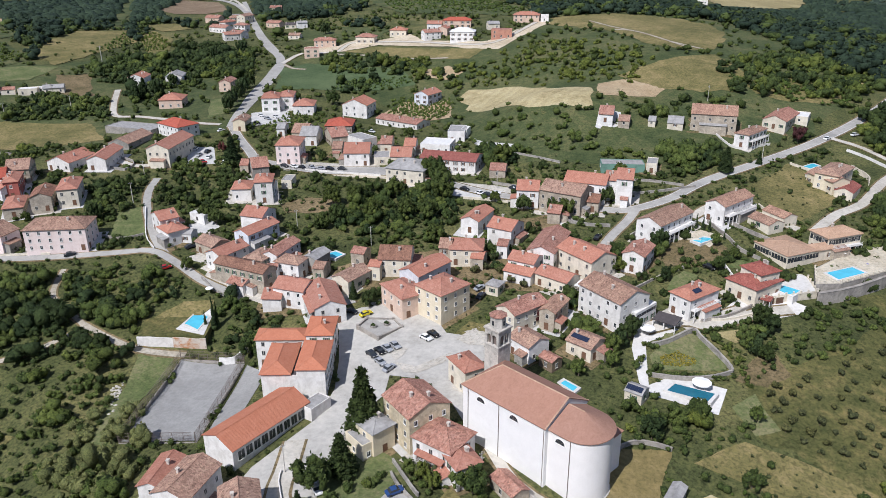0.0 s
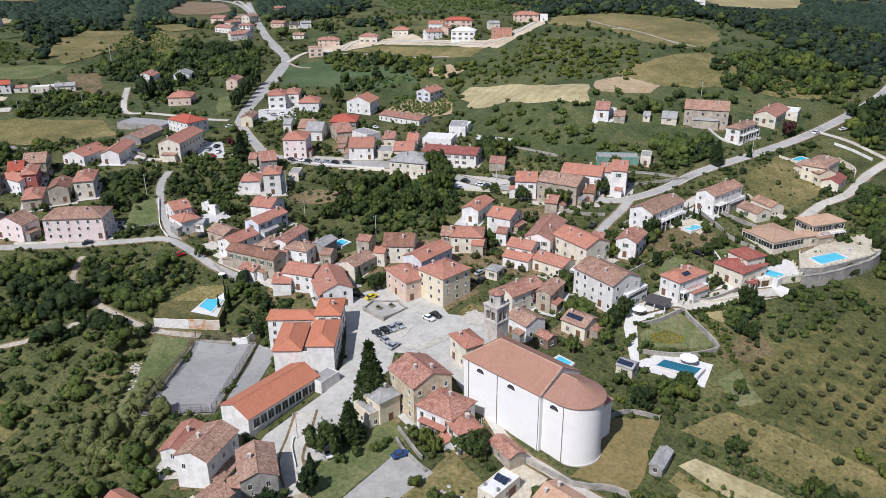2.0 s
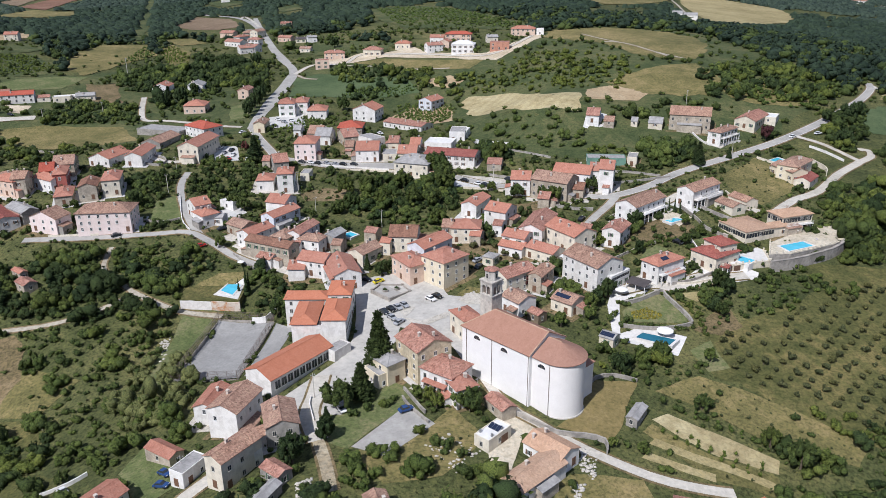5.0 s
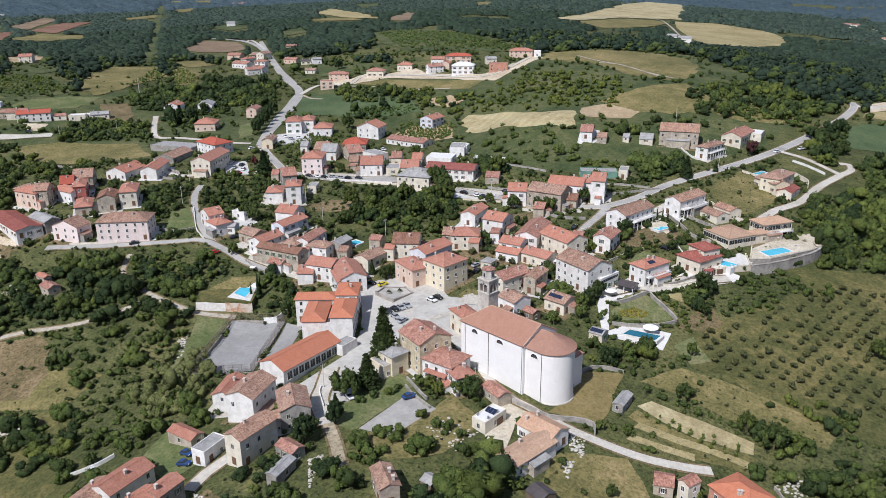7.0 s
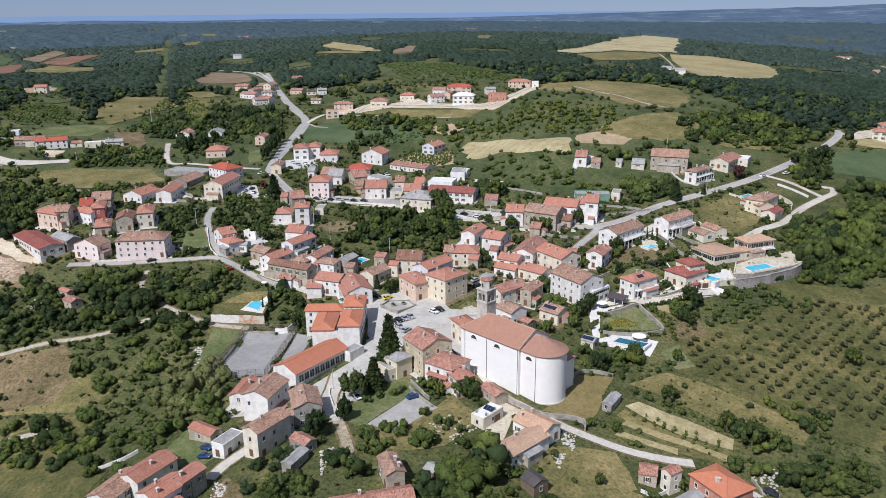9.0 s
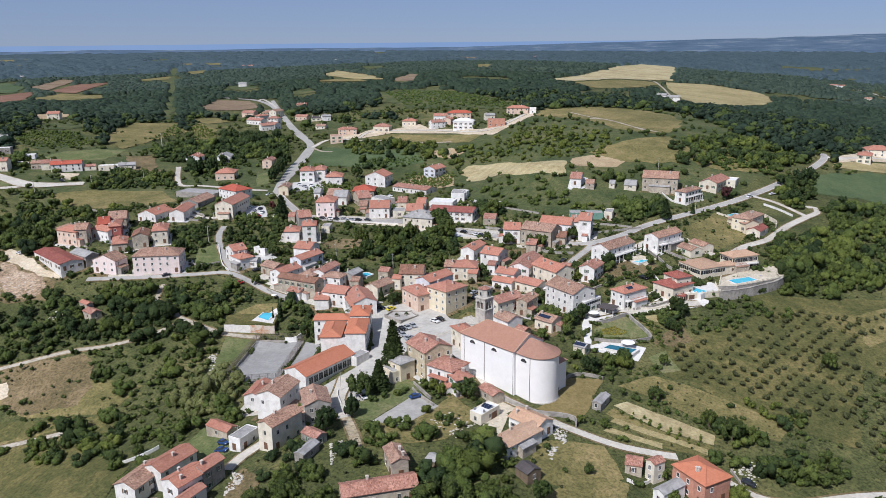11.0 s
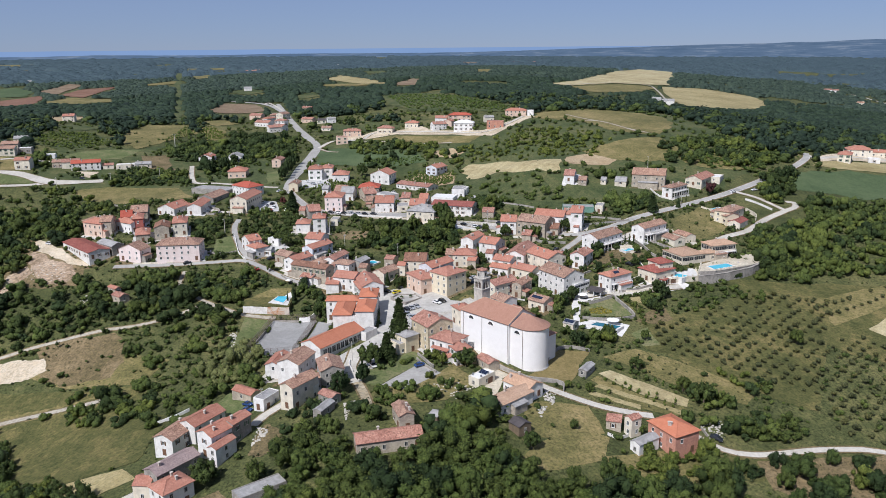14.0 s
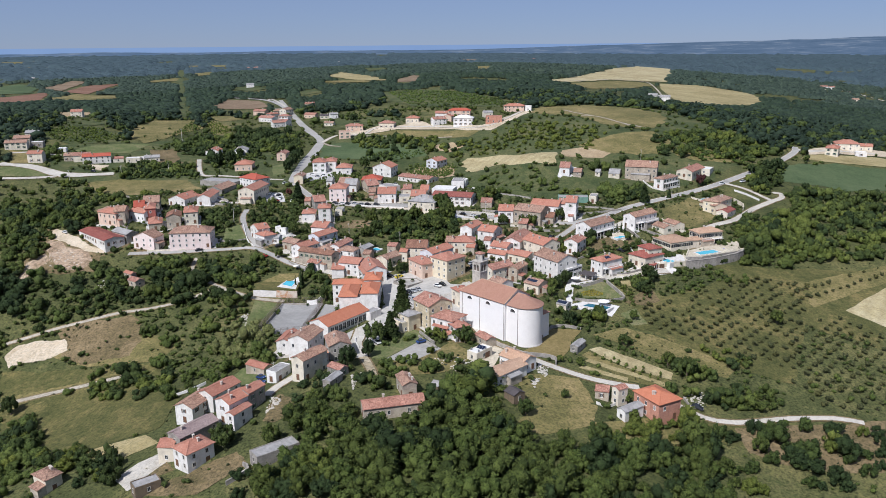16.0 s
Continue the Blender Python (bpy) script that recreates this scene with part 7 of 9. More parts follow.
pole(22.7, 302.0, 8)
pole(-246.7, 425.3, 10)
pole(-279.6, 411.4, 10)
pole(-217.1, 443.2, 9)
pole(135.3, 385.8, 8)
pole(-36.6, 141.4, 8)
pole(8.3, 137.3, 7)
pole(138.4, 318.3, 8)
pole(-64.1, 112.3, 7)
pole(-242.5, 553.0, 14)
court_fence((-84.2, 162.9), (-80.1, 201.1))
court_fence((-80.2, 201.6), (-59.6, 197.0))
court_fence((-62.4, 157.8), (-59.5, 196.3))
court_fence((-84.2, 162.4), (-62.6, 157.9))
garden_wall("white", 1.2, .3, [(181.9, 332.1), (187.1, 325.7), (191.8, 316.0)])
garden_wall("terrace_stone", 1.3, .4, [(96.5, 259.1), (100.1, 246.3), (101.4, 238.6), (105.9, 232.5)])
garden_wall("cream", 1.0, .3, [(77.5, 258.4), (81.2, 249.4), (90.0, 245.5)])
garden_wall("cream", 1.1, .3, [(120.3, 273.2), (122.7, 263.9), (129.8, 263.1)])
garden_wall("white", 1.2, .3, [(92.7, 229.7), (93.9, 216.6), (96.1, 205.5)])
garden_wall("terrace_stone", 1.2, .4, [(76.1, 198.8), (85.3, 201.5), (93.8, 206.3)])
garden_wall("terrace_stone", 1.0, .4, [(55.9, 213.8), (68.6, 222.6), (79.4, 228.6)])
garden_wall("cream", 1.0, .3, [(8.5, 294.5), (19.8, 290.3), (27.4, 286.7)])
garden_wall("terrace_stone", 1.2, .4, [(43.0, 268.6), (53.5, 262.0), (61.3, 259.8)])
garden_wall("terrace_stone", 1.0, .4, [(76.1, 299.6), (84.8, 297.3), (97.1, 291.6)])
garden_wall("terrace_stone", 1.0, .4, [(75.3, 285.7), (86.8, 287.0), (101.2, 290.3)])
garden_wall("terrace_stone", 1.1, .4, [(-11.9, 142.8), (-7.0, 133.1), (-5.7, 131.0)])
car(-20.6, 189.1, -53, "dark")
car(-18.4, 190.5, -53, "black")
car(-16.3, 191.5, -54, "grey")
car(-14.1, 192.8, -54, "grey")
car(-17.8, 184.7, -53, "grey")
car(-15.1, 181.4, 50, "grey")
car(-5.2, 196.0, -45, "white")
car(-3.0, 197.7, -46, "black")
car(-10.8, 132.1, 27, "blue")
pool("teal", [(58.2, 168.7), (61.3, 171.9), (70.3, 167.0), (67.2, 163.5)])
pool("blue", [(87.0, 245.3), (92.1, 248.6), (94.6, 246.5), (89.2, 242.8)])
pool("blue", [(112.4, 259.0), (117.9, 262.3), (120.7, 260.2), (114.5, 256.4)])
pool("blue", [(122.9, 221.7), (133.4, 226.0), (135.3, 221.5), (124.4, 216.5)], 11.5)
terrace("cream", "whitepave", 9.5, [(95.7, 231.5), (97.5, 207.5), (116.0, 211.8), (117.7, 223.0), (112.1, 238.0)], "cream terrace under the maroon-roofed villa with garage doors")
terrace("terrace_stone", "gravel", 11.3, [(116.1, 213.7), (124.2, 214.1), (134.9, 218.9), (144.8, 223.8), (154.1, 231.7), (154.4, 244.7), (140.8, 240.6), (121.1, 225.7)], "long stone terrace under the hotel pool with cream balustrade")

parasol(67.5, 169.9, 2.6, "canvas_white", "large white round parasol beside the pool")
parasol(134.6, 236.4, 2.0, "canvas_white", "white parasol on the hotel terrace")
parasol(101.1, 212.9, 1.8, "canvas_white", "white parasol on the villa terrace")
parasol(140.0, 228.8, 1.8, "canvas_blue", "blue parasol beside the long pool")
parasol(-78.5, 230.4, 1.3, "canvas_white", "small white parasol in a garden")
parasol(58.9, 193.5, 2.2, "canvas_white", "white parasol on the paved terrace")
solar_on(75.6, 205.6, 6.5, 7.4, 1.48, -1, -2.6, 1.0, 3)
solar_on(40.0, 186.2, 4, 7.8, 1.64, -1, -3.0, 1.0, 5)
solar_on(49.5, 165.8, 3, 4.5, 0.95, -1, -1.8, 1.0, 4)
veranda(79.0, 253.2, 0, 2.2, 6.5, 21.1, 9.6)
veranda(105.9, 265.2, 0, 2.2, 6.5, 19.6, 7.7)
veranda(134.7, 242.0, 0, 1.8, 6.5, 14.1, 8.3)
veranda(75.6, 205.6, 0, 1.6, 6.5, 13.3, 7.4)
veranda(139.6, 336.9, 0, 1.8, 6.0, 17.5, 6.7)

# ---- plants ----
def ico(sub):
    bm = bmesh.new()
    bmesh.ops.create_icosphere(bm, subdivisions=sub, radius=1.0)
    v = np.array([p.co[:] for p in bm.verts])
    f = np.array([[q.index for q in p.verts] for p in bm.faces])
    bm.free()
    return v, f


ICO = {s: ico(s) for s in (1, 2, 3)}
pr = np.random.RandomState(11)


def lump(sub, rough, rs):
    """One uneven ball of foliage."""
    v, f = ICO[sub]
    v = v.copy()
    ph = rs.uniform(0, 6.28, (6, 3))
    fr = rs.uniform(1.5, 4.5, (6, 3))
    n = sum(np.sin((v * fr[k]).sum(1) + ph[k, 0]) for k in range(6)) / 6
    v *= (1 + rough * n + rs.uniform(-rough, rough, len(v)) * 0.55)[:, None]
    return v, f


def crown(rs, lobes, width, height, base, leaf, leaves, sub=2, rough=0.3, cone=False):
    """A crown of lobes and loose leaf clumps, as arrays of points and triangles; its foot at z 0, 'base' the bare stem."""
    V, T, n = [], [], 0
    cen = []
    for k in range(lobes):
        t = (k + 0.5) / lobes
        if cone:
            z = base + height * t
            r = width / 2 * (1.05 - t) * 0.9
            a = k * 2.4
            o = (0.62 * r if lobes < 100 else r * (0.25 + 0.6 * rs.uniform() ** 0.6)) if lobes > 20 else 0.05 * width
            c = np.array([o * math.cos(a), o * math.sin(a), z])
            q = max(r * (0.55 if lobes > 20 else 1.0), 0.07 * width) if lobes < 100 else max(0.34 * r, 0.05 * width)
            size = np.array([q, q, height / min(lobes, 13) * (0.75 if lobes < 100 else 0.5)])
        else:
            a, q = rs.uniform(0, 6.28), math.sqrt(rs.uniform(0, 1)) * 0.37 * width
            c = np.array([q * math.cos(a), q * math.sin(a), base + height * (0.18 + 0.62 * rs.uniform(0, 1) * (1 - 1.3 * (q / width) ** 2 * 2))])
            s = rs.uniform(0.18, 0.30) * (6.0 / max(lobes, 4)) ** 0.5
            size = np.array([s * width, s * width, s * height * 1.1 + 0.05 * width])
        v, f = lump(sub, rough, rs)
        V.append(v * size + c)
        T.append(f + n)
        n += len(v)
        cen.append((c, size))
    if leaves:
        lv = []
        for k in range(leaves):
            c, size = cen[rs.randint(len(cen))]
            d = rs.normal(size=3)
            d /= np.linalg.norm(d)
            if d[2] < -0.5:
                d[2] *= -1
            p = c + d * size * rs.uniform(0.88, 1.22)
            a, b = rs.normal(size=3), rs.normal(size=3)
            s = leaf * rs.uniform(0.5, 1.2)
            a, b = a / np.linalg.norm(a) * s, b / np.linalg.norm(b) * s
            lv += [p - a * 0.5, p + a * 0.5 + b * 0.15, p + b]
        V.append(np.array(lv))
        T.append(np.arange(3 * leaves).reshape(-1, 3) + n)
    V, T = np.concatenate(V), np.concatenate(T)
    V[:, 2] = np.maximum(V[:, 2], 0.02)
    return V, T


def trunk_mesh(h, r, branches, rs):
    bm = bmesh.new()

    def limb(a, b, r0, r1):
        d = (b - a).normalized()
        s = d.orthogonal().normalized()
        t = d.cross(s)
        ra, rb = [], []
        for k in range(6):
            c = s * math.cos(k * 1.0472) + t * math.sin(k * 1.0472)
            ra.append(bm.verts.new(a + c * r0))
            rb.append(bm.verts.new(b + c * r1))
        for k in range(6):
            bm.faces.new((ra[k], ra[(k + 1) % 6], rb[(k + 1) % 6], rb[k]))

    top = Vector((0, 0, h))
    limb(Vector((0, 0, -0.4)), top, r, r * 0.6)
    for k in range(branches):
        a = k * 6.283 / max(branches, 1) + rs.uniform(0, 1)
        limb(top - Vector((0, 0, h * 0.2 * (k % 2))), top + Vector((math.cos(a), math.sin(a), rs.uniform(0.7, 1.3))) * h * 0.55, r * 0.5, r * 0.15)
    return bm_mesh("trunk", bm, "bark")


# kind: lobes, width, height of crown, bare stem, leaf size, leaf count, sub, rough, cone, leaf material, label, category
KINDS = {
    "broad": (40, 7.0, 6.0, 1.2, 0.6, 700, 1, 0.42, False, "leaf", "broad-crowned deciduous tree in full green leaf", "tree"),
    "round": (30, 5.0, 4.6, 0.9, 0.45, 500, 1, 0.42, False, "leaf_light", "small light green deciduous tree", "tree"),
    "dark": (40, 6.5, 6.5, 1.0, 0.55, 700, 1, 0.42, False, "leaf_dark", "dense dark green tree", "tree"),
    "conifer": (64, 5.6, 12.0, 0.8, 0.7, 800, 1, 0.4, True, "leaf_dark", "tall dark green conifer with drooping branches", "conifer"),
    "cedar": (130, 8.0, 12.0, 1.0, 0.8, 2600, 1, 0.5, True, "leaf_dark", "broad dark green conifer with ragged drooping branches", "conifer"),
    "cypress": (7, 1.9, 8.5, 0.3, 0.3, 260, 2, 0.22, True, "leaf_dark", "slender dark green cypress", "cypress"),
    "olive": (9, 3.0, 2.4, 0.35, 0.3, 170, 1, 0.36, False, "leaf_olive", "grey-green olive tree with a low rounded crown", "olive tree"),
    "bush": (9, 2.6, 1.9, 0.0, 0.3, 150, 1, 0.36, False, "leaf", "rounded green garden shrub", "shrub"),
    "purple": (26, 4.6, 5.0, 0.9, 0.4, 400, 1, 0.42, False, "leaf_purple", "dark purple-leaved plum tree", "tree"),
}
PROTO, FRESH = {}, set()
for kd, (lobes, wd, ht, bs, lf, cnt, sb, rg, cone, lm, lab, cat) in KINDS.items():
    for k in range(3):
        rs = np.random.RandomState(len(PROTO) * 37 + 5)
        v, t = crown(rs, lobes, wd, ht, bs, lf, cnt, sb, rg, cone)
        e = thing(cat.replace(" ", "_"), Matrix.Identity(4), lab, cat, cat + "s")
        part("trunk", trunk_mesh(max(bs + ht * 0.3, 0.5), max(0.08, wd * 0.035), 0 if cone else 3, rs), None, e)
        part("crown", fast_mesh("crown", v, t, lm), None, e)
        PROTO[kd, k] = e
        FRESH.add((kd, k))
plant_rng = random.Random(23)


def plant(kind, x, y, size=1.0, tall=1.0):
    """One tree or shrub, a thing of its own."""
    k = plant_rng.randrange(3)
    m = pose(x, y, gz(x, y) + 0.05, 0, 0, plant_rng.uniform(0, 360)) @ Matrix.Diagonal((size, size, size * tall, 1))
    if (kind, k) in FRESH:
        FRESH.discard((kind, k))
        PROTO[kind, k].matrix_basis = m
        return PROTO[kind, k]
    e = PROTO[kind, k]
    c = copy_thing(e, Matrix.Identity(4))
    c.matrix_basis = m
    return c


def inside(px, py, ring):
    px, py = np.asarray(px), np.asarray(py)
    r = np.zeros(px.shape, bool)
    n = len(ring)
    for i in range(n):
        (x0, y0), (x1, y1) = ring[i], ring[(i + 1) % n]
        if y0 == y1:
            continue
        c = ((y0 > py) != (y1 > py)) & (px < (x1 - x0) * (py - y0) / (y1 - y0) + x0)
        r ^= c
    return r


def free(px, py, margin=1.0, fields=True, skip=()):
    """Which of the places lie clear of houses, ways and, if asked, fields."""
    ok = np.ones(len(px), bool)
    for x, y, yaw, w, d in PLOTS:
        c, s = math.cos(radians(yaw)), math.sin(radians(yaw))
        u, v = (px - x) * c + (py - y) * s, -(px - x) * s + (py - y) * c
        ok &= ~((np.abs(u) < w / 2 + margin) & (np.abs(v) < d / 2 + margin))
    for h, line in LINES:
        L = np.array(line)
        a, b = L[:-1], L[1:]
        lo, hi = L.min(0) - h - margin, L.max(0) + h + margin
        near = np.where(ok & (px > lo[0]) & (px < hi[0]) & (py > lo[1]) & (py < hi[1]))[0]
        if not len(near):
            continue
        p = np.stack([px[near], py[near]], -1)[:, None, :]
        ab = b - a
        t = np.clip(((p - a) * ab).sum(-1) / np.maximum((ab ** 2).sum(-1), 1e-6), 0, 1)
        dist = np.linalg.norm(p - (a + t[..., None] * ab), axis=-1).min(1)
        ok[near[dist < h + margin]] = False
    if fields:
        for kind, ring in CLEAR:
            if kind not in skip:
                ok &= ~inside(px, py, ring)
    return ok


def clumps(name, material, label, category, variants, places):
    """Plants that nobody could count, as one thing. places: rows of x, y, width, height, turn."""
    V, T, n = [], [], 0
    for i, (x, y, w, h, a) in enumerate(places):
        v, t = variants[i % len(variants)]
        c, s = math.cos(a), math.sin(a)
        p = np.stack([(v[:, 0] * c - v[:, 1] * s) * w + x, (v[:, 0] * s + v[:, 1] * c) * w + y, v[:, 2] * h], -1)
        V.append(p)
        T.append(t + n)
        n += len(v)
    if not V:
        return
    lens = [len(v) for v in V]
    z = ground(np.array([p[0] for p in places]), np.array([p[1] for p in places]))
    V = np.concatenate(V)
    V[:, 2] += np.repeat(z, lens)
    tagged(new(name, fast_mesh(name, V, np.concatenate(T), material)), label, category, kind="stuff")


def unit_variants(count, seed, lobes, leaves, sub, leaf=0.07, rough=0.34):
    """Crowns one wide and one high."""
    return [crown(np.random.RandomState(seed + k), lobes, 1.05, 1.0, 0.0, leaf, leaves, sub, rough) for k in range(count)]


MID = unit_variants(8, 100, 8, 130, 1, 0.14, 0.45)
BIGGER = unit_variants(8, 200, 18, 620, 1, 0.085, 0.45)
SPECK = unit_variants(8, 700, 2, 16, 1, 0.26, 0.5)


def dome(rs):
    """A small jagged crown for woods far off."""
    v = [(0.12 * rs.normal(), 0.12 * rs.normal(), rs.uniform(0.85, 1.05))]
    for z, rad in ((rs.uniform(0.68, 0.85), 0.36), (0.2, 0.54)):
        for k in range(5):
            a, q = k * 1.2566 + rs.uniform(-0.4, 0.4), rad * rs.uniform(0.65, 1.3)
            v.append((q * math.cos(a), q * math.sin(a), z + rs.uniform(-0.12, 0.12)))
    f = []
    for k in range(5):
        n = (k + 1) % 5
        f += [(0, 1 + k, 1 + n), (1 + k, 6 + k, 6 + n), (1 + k, 6 + n, 1 + n)]
    return np.array(v), np.array(f)


DOME = [dome(np.random.RandomState(800 + k)) for k in range(12)]
LOW = unit_variants(8, 300, 2, 24, 1, 0.22, 0.4)


def jitter_net(x0, x1, y0, y1, step, seed):
    r = np.random.RandomState(seed)
    a, b = np.meshgrid(np.arange(x0, x1, step), np.arange(y0, y1, step))
    a = a + (np.arange(b.shape[0]) % 2)[:, None] * step / 2
    return (a + r.uniform(-0.42, 0.42, a.shape) * step).ravel(), (b + r.uniform(-0.42, 0.42, b.shape) * step).ravel(), r


WOODS = []


def wood(ring, step, size, material="leaf", full=1.0, tallness=0.8, name="woodland", label="dense green deciduous woodland and scrub", fine=False, fields=False):
    """A stand of trees and scrub inside a ring."""
    xs, ys = [p[0] for p in ring], [p[1] for p in ring]
    px, py, r = jitter_net(min(xs), max(xs), min(ys), max(ys), step, len(WOODS) * 3 + 1)
    ok = inside(px, py, ring) & (r.uniform(0, 1, len(px)) < full)
    px, py = px[ok], py[ok]
    ok = free(px, py, size * 0.3, fields=fields)
    for kind, ring_ in CLEAR:
        if kind in HARD or kind in ("gravel", "gravelroad", "sand", "quarry", "lawnbrown", "lawn"):
            ok &= ~inside(px, py, ring_)
    px, py = px[ok], py[ok]
    w = size * np.exp(r.normal(0, 0.32, len(px)))
    h = w * tallness * r.uniform(0.75, 1.25, len(px))
    rows, var = list(zip(px, py, w, h, r.uniform(0, 6.28, len(px)))), BIGGER if min(ys) < 70 else MID
    kin = r.uniform(0, 1, len(rows)) + 0.5 * np.array([noise.noise((a * 0.03, b * 0.03, 6.0)) for a, b in zip(px, py)])
    if material == "leaf":
        for mat, lo, hi in (("leaf", 0.22, 0.68), ("leaf_light", 0.68, 9), ("leaf_dark", -9, 0.22)):
            clumps(name, mat, label, "woodland", var, [q for q, k in zip(rows, kin) if lo <= k < hi])
    else:
        clumps(name, material, label, "woodland", var, rows)
    WOODS.append(ring)
# the little walled square with its low wall and two planters
def planted_square():
    ring = [(-26.1, 204.3), (-19.4, 197.2), (-12.6, 203.6), (-15.5, 208.5), (-23.6, 209.5)]
    cx, cy = -19.5, 204.0
    z = gz(cx, cy) + 0.15
    t = thing("walled_square", pose(cx, cy, z), "low stone-walled square with grey paving and round planters", "square")
    rel = [(x - cx, y - cy) for x, y in ring]
    bm = bmesh.new()
    prism(bm, rel, -1.5, 0.25)
    part("paving", bm, "asphalt", t)
    n = len(rel)
    for i in range(n):
        a, b = Vector(rel[i]), Vector(rel[(i + 1) % n])
        L = (b - a).length
        bm = bmesh.new()
        box(bm, 0, L, -0.2, 0.2, -0.5, 0.75)
        box(bm, -0.05, L + 0.05, -0.27, 0.27, 0.75, 0.87)
        part("low_wall", bm, "terrace_stone", t, at=pose(a.x, a.y, 0, 0, 0, math.degrees(math.atan2((b - a).y, (b - a).x))))
        bm = bmesh.new()
        box(bm, -0.35, 0.35, -0.35, 0.35, -0.5, 1.1)
        box(bm, -0.42, 0.42, -0.42, 0.42, 1.1, 1.22)
        part("corner_post", bm, "terrace_stone", t, at=pose(a.x, a.y, 0))
    for dx, dy in ((-1.8, 0.2), (2.2, 1.6)):
        bm = bmesh.new()
        bmesh.ops.create_cone(bm, cap_ends=True, segments=14, radius1=0.9, radius2=1.1, depth=0.7)
        pl = part("planter", bm, "terrace_stone", t, at=pose(dx, dy, 0.55))
        v, f = crown(np.random.RandomState(3), 3, 1.5, 1.0, 0.0, 0.2, 60, 1)
        part("plant", fast_mesh("plant", v, f, "leaf_dark"), None, pl, at=pose(0, 0, 0.3))


planted_square()

# ---- woods and scrub close by ----
wood([(-151, 241), (-123, 242), (-97, 239), (-83, 226), (-81, 211), (-94, 199), (-101, 193), (-113, 211), (-122, 223), (-130, 213), (-152, 203), (-169, 209), (-167, 225), (-160, 240)], 4.2, 5.0, "leaf", 0.66)
wood([(-147, 195), (-132, 199), (-111, 205), (-94, 199), (-97, 179), (-108, 163), (-132, 167)], 4.2, 4.0, "leaf", 0.17)
wood([(-190, 222), (-177, 227), (-161, 217), (-160, 204), (-178, 199)], 4.0, 5.0, "leaf", 0.41)
wood([(-64, 281), (-52, 277), (-27, 265), (-8, 253), (5, 274), (3, 309), (-7, 311), (-27, 317), (-32, 306), (-42, 287), (-56, 284)], 3.6, 4.4, "leaf", .55)
wood([(-124, 341), (-114, 350), (-100, 348), (-90, 327), (-86, 292), (-96, 278), (-111, 295)], 3.6, 4.0, "leaf", .5)
wood([(-73, 216), (-73, 232), (-56, 228), (-51, 205), (-57, 195), (-68, 203)], 3.8, 3.6, "leaf", .45)
wood([(-53, 103), (-38, 97), (-30, 103), (-19, 91), (-20, 85), (-54, 89)], 4.0, 4.6, "leaf", .35)
wood([(-9, 92), (4, 97), (11, 87), (-9, 85)], 4.0, 5.5, "leaf", .8)
wood([(-28, 112), (-17, 114), (-5, 112), (-2, 101), (-14, 103), (-23, 99)], 3.5, 4.5, "leaf_light", .6)
wood([(-1, 107), (12, 108), (21, 90), (8, 86), (-1, 92)], 3.5, 4.0, "leaf", .4)
wood([(-47.5, 90), (-42, 88), (-40, 82), (-33, 83), (-28, 78), (-14, 74), (1, 84), (15, 80), (27, 67), (54, 70), (84, 80), (90, 70), (84, 52), (40, 36), (-52, 36), (-51, 63)], 4.3, 6.0, "leaf", .9)
wood([(-47, 101), (-31, 106), (-18, 93), (-28, 89), (-40, 84)], 4.5, 4.8, "leaf", .35)
wood([(-7, 93), (11, 100), (20, 87), (12, 79), (-3, 80)], 4.5, 5.5, "leaf", .7)
wood([(43, 79), (67, 88), (88, 92), (83, 77), (44, 68)], 4.5, 5.0, "leaf_light", .6)
wood([(83, 125), (100, 131), (110, 115), (122, 114), (113, 101), (91, 102), (80, 106)], 4.5, 4.2, "leaf", .28)
wood([(87, 90), (119, 97), (153, 97), (134, 63), (85, 57), (93, 73)], 5.0, 5.5, "leaf", .5)
wood([(-313.1, 377.7), (-279.3, 358), (-233, 334), (-209, 304), (-216, 288), (-226, 280), (-226, 253), (-239, 241)], 4.5, 5.5, "leaf", .8)
wood([(-239, 241), (-223, 247), (-214, 211), (-224, 212)], 4.5, 6.0, "leaf_dark", .9)
wood([(-223, 247), (-185, 245), (-166, 227), (-165, 201), (-187, 194), (-211, 210)], 4.5, 4.6, "leaf", 0.30)
wood([(-170, 238), (-128, 237), (-107, 225), (-98, 209), (-126, 201), (-157, 203), (-169, 218)], 4.5, 5.0, "leaf_dark", 0.5)
wood([(-147, 197), (-103, 209), (-90, 188), (-94, 152), (-130, 158), (-143, 179)], 4.5, 3.6, "leaf_light", 0.14)
wood([(-99, 171), (-90, 188), (-73, 155), (-80, 136), (-96, 143)], 4.0, 4.5, "reed", .8)
wood([(-110, 149), (-90, 156), (-67, 130), (-74, 113), (-95, 105), (-112, 123)], 4.5, 4.3, "leaf_light", .42)
wood([(-167, 167), (-133, 159), (-116, 148), (-121, 128), (-161, 139)], 4.5, 4.0, "leaf_light", 0.16)
wood([(-186, 140), (-171, 139), (-135, 73), (-145, 70)], 5.0, 6.0, "leaf", 0.54)
wood([(-69, 52), (-59, 59), (-41, 64), (-31, 42), (-67, 46)], 5.0, 5.5, "leaf", .8)
wood([(164, 279), (202, 295), (267, 309), (226, 235), (202, 226), (156, 225), (157, 253)], 4.5, 5.5, "leaf", .6)
wood([(214, 330), (280, 334), (261, 299), (200, 290)], 4.5, 5.0, "leaf", .7)
wood([(160, 275), (183, 266), (202, 257), (183, 221), (164, 216), (139, 217), (153, 233)], 4.2, 5.0, "leaf", .6)
